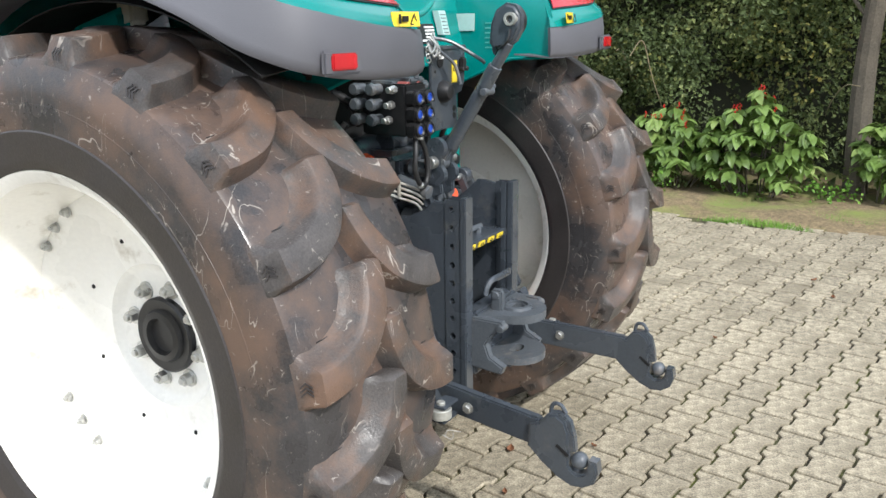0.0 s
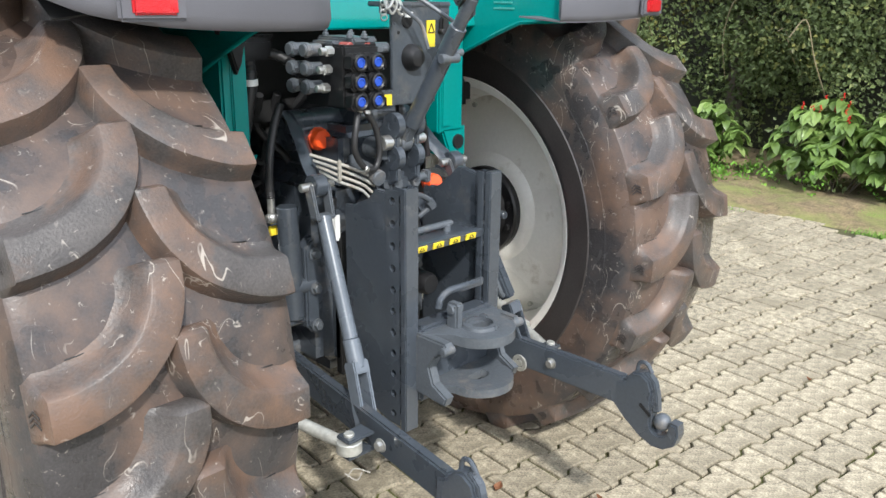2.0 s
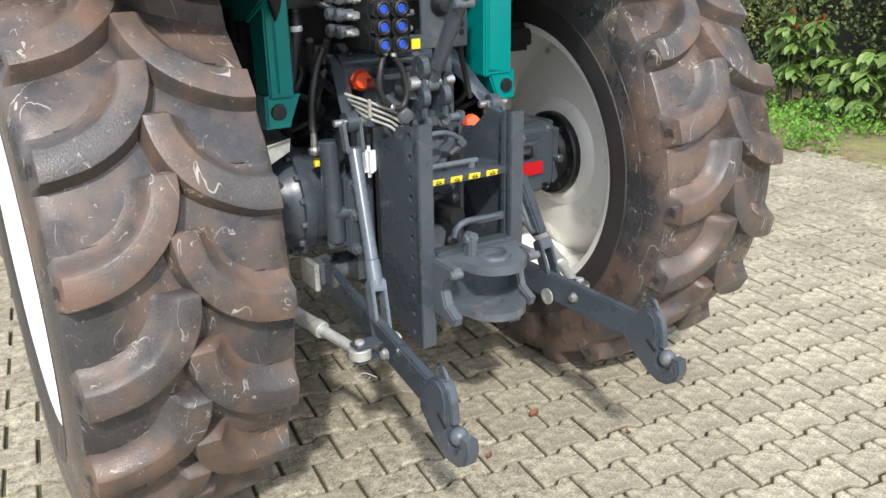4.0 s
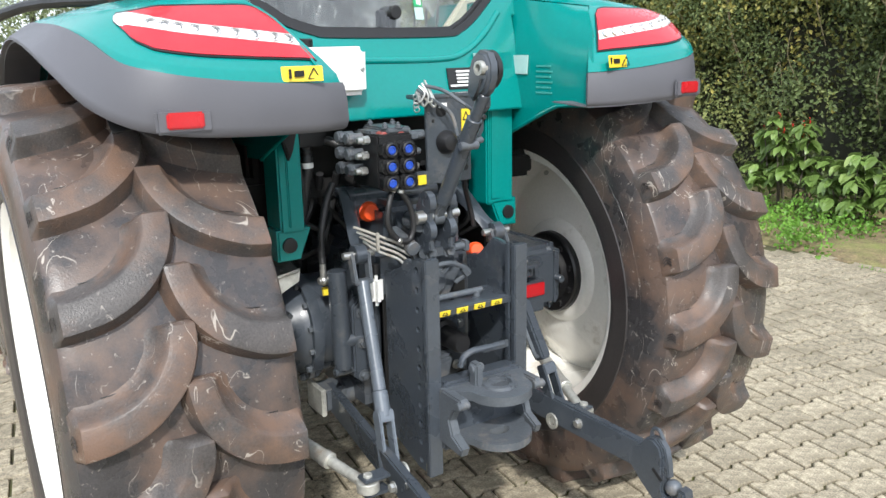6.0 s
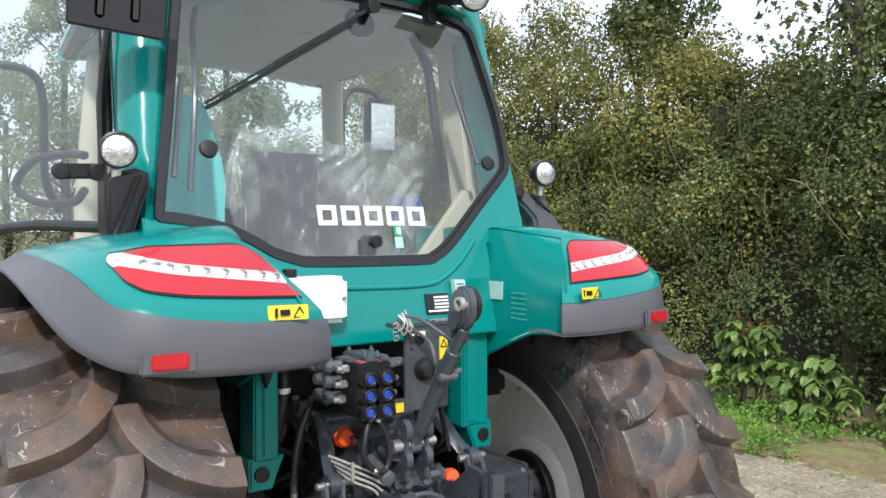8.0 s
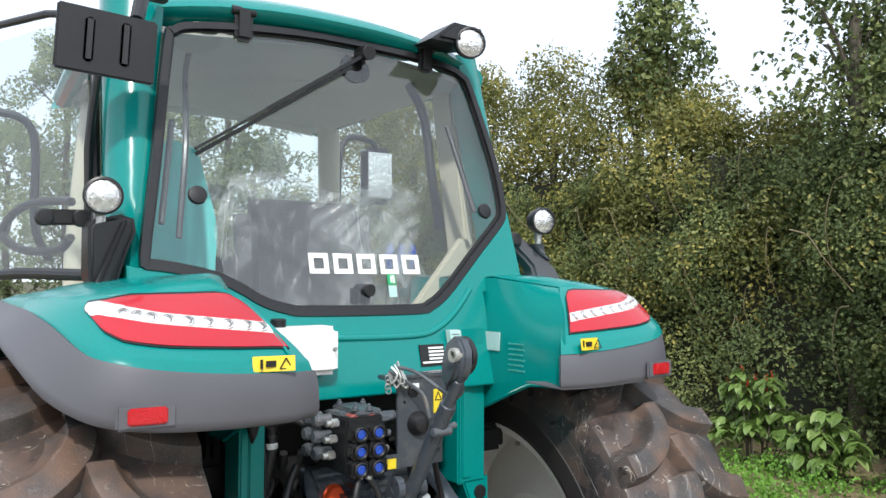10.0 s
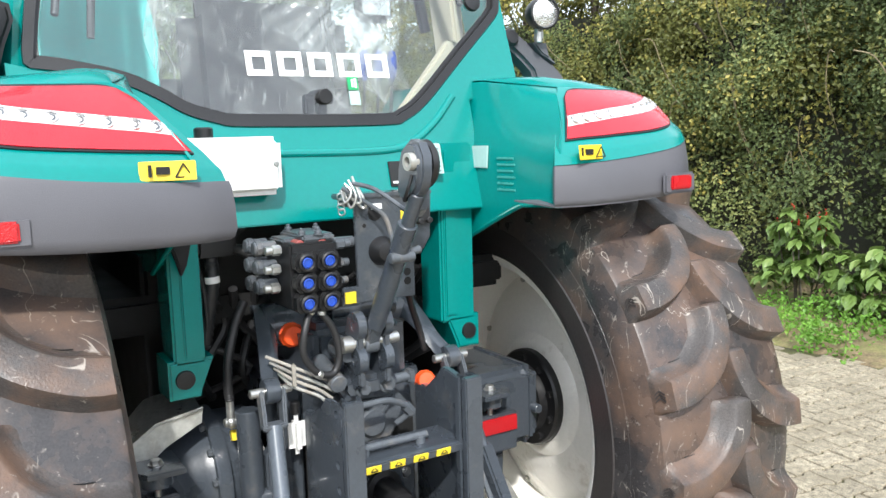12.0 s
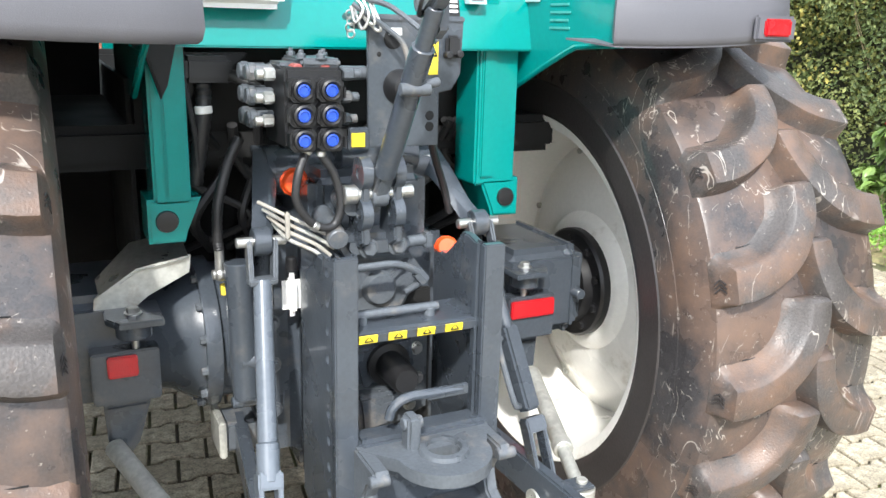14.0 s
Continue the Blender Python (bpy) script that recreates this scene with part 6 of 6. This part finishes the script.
def sheet_mesh(name, verts, faces, material, smooth=False):
    me = bpy.data.meshes.new(name)
    me.from_pydata(verts, [], faces)
    if smooth:
        me.polygons.foreach_set("use_smooth", [True] * len(me.polygons))
    me.materials.append(material)
    return me


def leaves(name, pos, out, size, material, long=1.5, droop=0.2, jitter=0.9):
    """Many folded leaves: four points each about a middle rib, facing roughly outwards."""
    n = len(pos)
    d = out + nr.normal(0, jitter, (n, 3))
    d /= np.linalg.norm(d, axis=1)[:, None]
    t = nr.normal(0, 1, (n, 3))
    t[:, 2] -= droop
    t -= d * (t * d).sum(1)[:, None]
    t /= np.linalg.norm(t, axis=1)[:, None]
    s = np.cross(d, t)
    k = size * nr.uniform(0.6, 1.25, n)
    L, Wd = (k * long)[:, None], (k * 0.5)[:, None]
    base, tip = pos - t * L * 0.5, pos + t * L * 0.5 - d * L * 0.12
    a, b = pos - t * L * 0.05 + s * Wd + d * Wd * 0.35, pos - t * L * 0.05 - s * Wd + d * Wd * 0.35
    v = np.stack([base, a, tip, b], 1).reshape(-1, 3)
    f = np.arange(4 * n).reshape(-1, 4)
    tri = np.concatenate([f[:, [0, 1, 2]], f[:, [0, 2, 3]]])
    return sheet_mesh(name, v.tolist(), tri.tolist(), material)


def clump_points(clumps, per):
    pos, out = [], []
    for (x, y, z, r) in clumps:
        n = max(6, int(per * (r / 0.4) ** 2))
        d = nr.normal(0, 1, (n, 3))
        d[:, 2] *= 0.8
        d /= np.linalg.norm(d, axis=1)[:, None]
        q = r * nr.uniform(0.55, 1.1, n) ** 0.7
        pos.append(np.array([x, y, z]) + d * q[:, None])
        out.append(d + np.array([-0.2, -0.15, 0.45]))
    return np.concatenate(pos), np.concatenate(out)


def crown_part(name, pos, out, size, material, parent, **k):
    o = np.array(ORG[parent.name])
    ob = new(name, leaves(name, pos - o, out, size, material, **k))
    ob.parent = parent
    return ob


def tree(x, y, top, spread, material, leaf, per, label, clumps=70, low=0.8, lean=0.0):
    t = thing("tree", (x, y, 0), label, "tree")
    h = top * 0.8
    trunk = pipe([(x, y, -0.05), (x + 0.04, y + 0.05, h * 0.3), (x - 0.05 + lean, y - 0.04, h * 0.65), (x + lean, y, h)], 0.07 + top * 0.008, 4, 10)
    for v in trunk.verts:
        f = max(0.18, 1 - v.co.z / (h * 1.1))
        v.co.x = x + (v.co.x - x) * (0.4 + 0.6 * f)
        v.co.y = y + (v.co.y - y) * (0.4 + 0.6 * f)
    part("trunk", trunk, BARK, t)
    cl = []
    for k in range(clumps):
        z = low + (top - low) * rng.random() ** 0.75
        f = (z - low) / (top - low)
        r = spread * (0.45 + 0.75 * math.sin(math.pi * min(1, 0.18 + 0.80 * f)) ** 0.8) * (1 - 0.55 * f ** 3)
        a = rng.uniform(0, 2 * math.pi)
        q = r * (0.45 + 0.6 * rng.random())
        cl.append((x + math.cos(a) * q + lean * f, y + math.sin(a) * q, z, rng.uniform(0.20, 0.42)))
    for k in range(9):
        c = cl[k * 5]
        part("limb", pipe([(x, y, max(0.6, c[2] - 1.0)), ((x + c[0]) / 2, (y + c[1]) / 2, c[2] - 0.35), (c[0], c[1], c[2])], 0.018, 3, 6), BARK, t)
    p, o = clump_points(cl, per)
    crown_part("crown", p, o, leaf, material, t)
    return t


DENSE = "dense holly-like tree with dark glossy leaves, behind the verge"
AUT = "bushy tree with yellowing autumn leaves, behind the verge"
for x, y, top, spread, m, lab in (
        (7.5, -4.6, 5.2, 1.2, LEAF_D, DENSE), (7.2, -2.8, 5.0, 1.2, LEAF_D, DENSE), (7.4, -1.1, 5.0, 1.2, LEAF_D, DENSE), (7.1, 0.5, 4.6, 1.1, LEAF_D, DENSE),
        (7.4, 1.7, 4.6, 1.0, LEAF_D, DENSE), (7.6, 3.1, 3.7, 1.1, LEAF_Y, AUT), (7.3, 4.3, 4.1, 1.2, LEAF_Y, AUT), (7.6, 5.4, 4.9, 1.2, LEAF_Y, AUT), (7.4, 6.9, 5.1, 1.3, LEAF_Y, AUT),
        (7.4, 8.5, 5.2, 1.3, LEAF_Y, AUT), (7.0, 10.2, 5.2, 1.4, LEAF_Y, AUT), (7.2, 12.2, 5.4, 1.5, LEAF_Y, AUT)):
    tree(x, y, top, spread, m, 0.039, 330, lab, clumps=110, low=0.7)
tree(7.6, 5.0, 5.9, 0.45, LEAF_D, 0.065, 90, "slim tree with an open feathery top above the hedge", clumps=46, low=3.6)
tree(5.98, -1.16, 5.2, 1.0, LEAF_B, 0.06, 40, "tree with a bare mossy trunk in front of the hedge", clumps=60, low=2.3)
tree(6.9, 1.9, 5.6, 0.62, LEAF_D, 0.055, 60, "thin open tree with sparse leaves beside the verge", clumps=80, low=2.6)

for x, y, top in ((5.4, 15.5, 7.4), (3.9, 16.5, 6.8), (2.4, 17.5, 7.2)):
    tree(x, y, top, 1.7, LEAF_P, 0.055, 260, "tall pale green tree standing far ahead of the tractor", clumps=110, low=0.8)

# hedge of dark holly under the trees
hedge = thing("hedge", (6.4, 2.0, 0), "dense dark green hedge along the verge", "hedge", kind="stuff")
# added solid sheet that stops the view through, dark like the hedge's inner shade
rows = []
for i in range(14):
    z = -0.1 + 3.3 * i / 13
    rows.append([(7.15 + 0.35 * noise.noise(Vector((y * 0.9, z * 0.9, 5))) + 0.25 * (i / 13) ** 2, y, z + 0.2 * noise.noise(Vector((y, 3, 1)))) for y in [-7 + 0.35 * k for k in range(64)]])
part("core_sheet", grid(rows, thick=0.3), CORE, hedge)
cl = []
for k in range(1150):
    y = rng.uniform(-6.5, 14)
    z = 0.15 + 3.0 * rng.random() ** 0.9
    x = 6.45 + 1.0 * noise.noise(Vector((y * 1.1, z * 1.3, 9))) + 0.25 * (z / 3) ** 2 + rng.uniform(-0.22, 0.35)
    cl.append((x, y, z, rng.uniform(0.16, 0.34)))
p, o = clump_points(cl, 330)
o += np.array([-0.9, -0.3, 0.0])
crown_part("foliage", p, o, 0.031, LEAF_D, hedge)
cl = [(6.15 + rng.uniform(-0.3, 0.3), rng.uniform(-6, 12), rng.uniform(0.05, 0.55), rng.uniform(0.12, 0.25)) for k in range(170)]
p, o = clump_points(cl, 60)
crown_part("ivy", p, o, 0.05, LEAF_D, hedge)
cl = []
for k in range(190):
    y, z = rng.uniform(-5, 12), rng.uniform(1.0, 3.2)
    cl.append((6.25 + 0.8 * noise.noise(Vector((y * 1.1, z * 1.3, 9))) + rng.uniform(-0.2, 0.2), y, z, rng.uniform(0.12, 0.24)))
p, o = clump_points(cl, 130)
crown_part("yellowing_foliage", p, o + np.array([-0.8, -0.3, 0.0]), 0.034, LEAF_Y, hedge)
# bare twigs that stand out of the hedge
for k in range(46):
    y, z, up = rng.uniform(-3.5, 9), rng.uniform(0.6, 2.6), rng.uniform(0.3, 0.9)
    x = 5.95 + 0.8 * noise.noise(Vector((y * 1.1, z * 1.3, 9))) + rng.uniform(-0.1, 0.15)
    sway = rng.uniform(-0.35, 0.35)
    part("bare_twig", pipe([(x + 0.35, y, z), (x + 0.05, y + sway * 0.3, z + up * 0.55), (x - 0.05, y + sway * 0.7, z + up), (x - 0.12, y + sway * 1.2, z + up * rng.uniform(0.75, 1.25))], rng.uniform(0.003, 0.006), 4, 5), TWIG, hedge)


def shrub(x, y, h, w, n, label, berries=True):
    """A broad-leaved shrub: stems, whorls of long leaves at their tips, berry spikes."""
    s = thing("shrub", (x, y, 0), label, "shrub", "broad-leaved shrubs")
    tips = []
    stems = []
    for k in range(n):
        a, q = rng.uniform(0, 2 * math.pi), math.sqrt(rng.random())
        tx, ty = x + math.cos(a) * q * w * 0.55, y + math.sin(a) * q * w
        tz = h * (1.02 - 0.45 * q ** 2) * rng.uniform(0.35, 1.0)
        tips.append((tx, ty, tz))
        if k % 4 == 0:
            stems.append(pipe([(x + (tx - x) * 0.3, y + (ty - y) * 0.5, 0), (x + (tx - x) * 0.8, y + (ty - y) * 0.8, tz * 0.6), (tx, ty, tz)], 0.007, 3, 6))
    part("stem", join(*stems), BARK, s)
    pos, out = [], []
    for tx, ty, tz in tips:
        for j in range(9):
            a = j * 0.7 * math.pi + rng.random()
            pos.append((tx + 0.065 * math.cos(a), ty + 0.065 * math.sin(a), tz - 0.01 - 0.02 * (j % 3)))
            out.append((0.55 * math.cos(a), 0.55 * math.sin(a), 1.0))
    pos, out = np.array(pos), np.array(out)
    nn = len(pos)
    d = out + nr.normal(0, 0.25, (nn, 3))
    d /= np.linalg.norm(d, axis=1)[:, None]
    t = out * np.array([1, 1, -0.25]) + nr.normal(0, 0.15, (nn, 3))
    t -= d * (t * d).sum(1)[:, None]
    t /= np.linalg.norm(t, axis=1)[:, None]
    sd = np.cross(d, t)
    k = nr.uniform(0.065, 0.10, nn)[:, None]
    rws = []
    for a, wd, up in ((-1, 0.02, -0.1), (-0.55, 0.36, 0.05), (0.1, 0.46, 0.12), (0.65, 0.28, 0.0), (1.0, 0.02, -0.18)):
        c = pos + t * k * a + d * k * up
        rws += [c - sd * k * wd + d * k * wd * 0.3, c, c + sd * k * wd + d * k * wd * 0.3]
    v = np.stack(rws, 1).reshape(-1, 3) - np.array((x, y, 0))
    f = []
    for q in range(nn):
        for r in range(4):
            for c in range(2):
                o_ = q * 15 + r * 3 + c
                f.append((o_, o_ + 1, o_ + 4, o_ + 3))
    ob = new("leaves", sheet_mesh("leaves", v.tolist(), f, LEAF_B, True))
    ob.parent = s
    if berries:
        for tx, ty, tz in sorted(tips, key=lambda p: -p[2])[:12]:
            part("berry_spike", join(*[ball((tx + rng.uniform(-0.012, 0.012), ty + rng.uniform(-0.012, 0.012), tz + 0.012 * b), 0.008, 6) for b in range(1, 6)]), BERRY, s, "red berry spike")
    return s


SH = "broad-leaved green shrub with red berry spikes, on the verge"
shrub(5.55, -0.35, 0.98, 0.50, 90, SH)
shrub(5.60, 0.45, 0.82, 0.42, 62, SH)
shrub(5.75, 2.35, 1.05, 0.40, 44, SH)
shrub(5.65, 1.55, 0.75, 0.35, 34, "broad-leaved green shrub without berries, on the verge", False)
shrub(5.65, -1.32, 0.80, 0.28, 22, "broad-leaved green shrub without berries, on the verge", False)
shrub(5.8, -1.75, 0.95, 0.42, 44, SH)
# low ground cover and grass
cl = [(rng.uniform(4.55, 5.6), 1.15 + 1.2 * rng.random() + 0.25 * rng.random(), rng.uniform(0.02, 0.17), rng.uniform(0.07, 0.13)) for k in range(110)]
cl += [(rng.uniform(5.2, 5.9), rng.uniform(-2.5, 3.5), rng.uniform(0.02, 0.18), rng.uniform(0.06, 0.13)) for k in range(80)]
p, o = clump_points(cl, 330)
p[:, 2] = np.maximum(p[:, 2], 0.01)
gc = new("ground_cover", leaves("ground_cover", p, o, 0.030, LEAF_G, long=1.2))
tagged(gc, "fresh green low ground cover along the pavers", "ground cover", kind="stuff")
n = 80000
gx, gy = 4.50 + 1.1 * nr.random(n) ** 1.1, nr.uniform(-4, 7, n)
keep = np.array([noise.noise(Vector((a * 1.6, b * 1.1, 4))) > -0.05 for a, b in zip(gx, gy)])
gx, gy = gx[keep], gy[keep]
n = len(gx)
a, hgt = nr.uniform(0, 6.28, n), nr.uniform(0.015, 0.060, n)
dx, dy = np.cos(a), np.sin(a)
base = np.stack([gx, gy, np.full(n, -0.005)], 1)
v = np.stack([base + np.stack([dy * 0.0025, -dx * 0.0025, 0 * a], 1), base - np.stack([dy * 0.0025, -dx * 0.0025, 0 * a], 1), base + np.stack([dx * hgt * 0.5, dy * hgt * 0.5, hgt], 1)], 1).reshape(-1, 3)
gr = new("grass", sheet_mesh("grass", v.tolist(), np.arange(3 * n).reshape(-1, 3).tolist(), LEAF_G))
tagged(gr, "thin short grass along the edge of the pavers", "grass", kind="stuff")
# pale trees far ahead, seen past and through the cab
for x, y, top, spread in ((-4.5, 17, 6.4, 1.8), (-1.8, 18, 5.6, 1.7), (1.4, 19, 5.4, 1.8), (3.9, 17.5, 5.8, 1.7), (6.0, 15.5, 5.2, 1.5), (-7.5, 18, 6.2, 1.8)):
    tree(x, y, top, spread, LEAF_P, 0.085, 120, "pale green feathery tree far across the yard", clumps=80, low=0.6)
box_red = thing("container", (-1.75, 9.6, 0), "red ribbed steel container across the yard", "container")
part("body", box((-2.5, 9.1, 0.12), (-1.0, 10.2, 2.0), 0.02), ORANGE, box_red)
for k in range(7):
    part("rib", box((-2.4 + 0.21 * k, 9.07, 0.2), (-2.32 + 0.21 * k, 9.11, 1.95), 0.008), ORANGE, box_red)
part("foot", box((-2.45, 9.2, -0.01), (-1.05, 10.1, 0.125), 0.01), DARK, box_red)

# ---- pavers: interlocking double-T stones ----
EA = radians(-7.0)
EX, EN = Vector((math.cos(EA), math.sin(EA))), Vector((math.sin(EA), -math.cos(EA)))
P0 = Vector((0.544, -0.522))
SL, SP = 0.2, 0.1435


def stone_outline(g):
    h, wide, thin = SL / 2 - g, 0.0825 - g, 0.061 - g
    q = [(-h, -wide), (-0.062, -wide), (-0.040, -thin), (0.040, -thin), (0.062, -wide), (h, -wide)]
    return q + [(-x, -y) for x, y in q]


def stone_rings():
    out = []
    for g, z in ((0.0062, -0.014), (0.0060, -0.0065), (0.0072, -0.0025), (0.0098, 0.0)):
        out.append([(x, y, z) for x, y in stone_outline(g)])
    return out


RINGS = stone_rings()
SF = []
for r_ in range(3):
    for k_ in range(12):
        j_ = (k_ + 1) % 12
        SF.append((r_ * 12 + k_, r_ * 12 + j_, r_ * 12 + 12 + j_, r_ * 12 + 12 + k_))
SF.append(tuple(range(36, 48)))
SV = np.array([p for r in RINGS for p in r])
stone_me = sheet_mesh("paver", SV.tolist(), SF, PAVER)
paving = thing("pavement", (0, 0, 0), "grey concrete double-T pavers with mossy joints", "pavement", kind="structure")
far_v, far_f = [], []
near = 0
for i in range(-70, 90):
    for j in range(-75, 40):
        c = P0 + EX * (SL * (i + 0.5 + (0.5 if j % 2 else 0.0))) + EN * (SP * j)
        if not (-5.0 < c.x < 4.62 + 0.10 * math.sin(c.y * 3.1) + 0.08 * math.sin(c.y * 11) and -5.5 < c.y < 9.0):
            continue
        ang = EA + rng.gauss(0, 0.006)
        dz, tx, ty = rng.gauss(0, 0.0011), rng.gauss(0, 0.006), rng.gauss(0, 0.006)
        if 0.15 < c.x < 2.25 and -1.75 < c.y < 0.05 and near < 300:
            ob = new("paver", stone_me)
            ob.parent = paving
            ob.matrix_basis = Matrix.LocRotScale((c.x, c.y, dz), Euler((tx, ty, ang)), None)
            near += 1
        else:
            ca, sa = math.cos(ang), math.sin(ang)
            w = np.stack([c.x + SV[:, 0] * ca - SV[:, 1] * sa, c.y + SV[:, 0] * sa + SV[:, 1] * ca, SV[:, 2] + dz + SV[:, 0] * tx + SV[:, 1] * ty], 1)
            off = len(far_v) * 48
            far_v.append(w)
            far_f += [tuple(q + off for q in f) for f in SF]
rest = new("paver_field", sheet_mesh("paver_field", np.concatenate(far_v).tolist(), far_f, PAVER))
rest.parent = paving
tagged(rest, kind="stuff")
# a few fallen leaves
for x, y, a, s in ((0.33, -0.50, 20, 0.026), (0.52, -0.77, 80, 0.013), (2.9, -1.35, 10, 0.022), (3.2, -1.2, 140, 0.024), (1.9, -0.9, 70, 0.012), (0.05, -0.62, 30, 0.016)):
    rws = [[(x + math.cos(radians(a)) * u * s - math.sin(radians(a)) * w * s * 0.6 * (1 - u * u), y + math.sin(radians(a)) * u * s + math.cos(radians(a)) * w * s * 0.6 * (1 - u * u), 0.004 + 0.008 * w * w + 0.006 * u * u) for w in (-1, -0.4, 0, 0.4, 1)] for u in (-0.98, -0.5, 0, 0.5, 0.98)]
    solo("fallen_leaf", grid(rws, thick=0.0008), DEAD, (x, y, 0.004), "dry reddish-brown leaf lying on the pavers", "leaf", "fallen leaves")
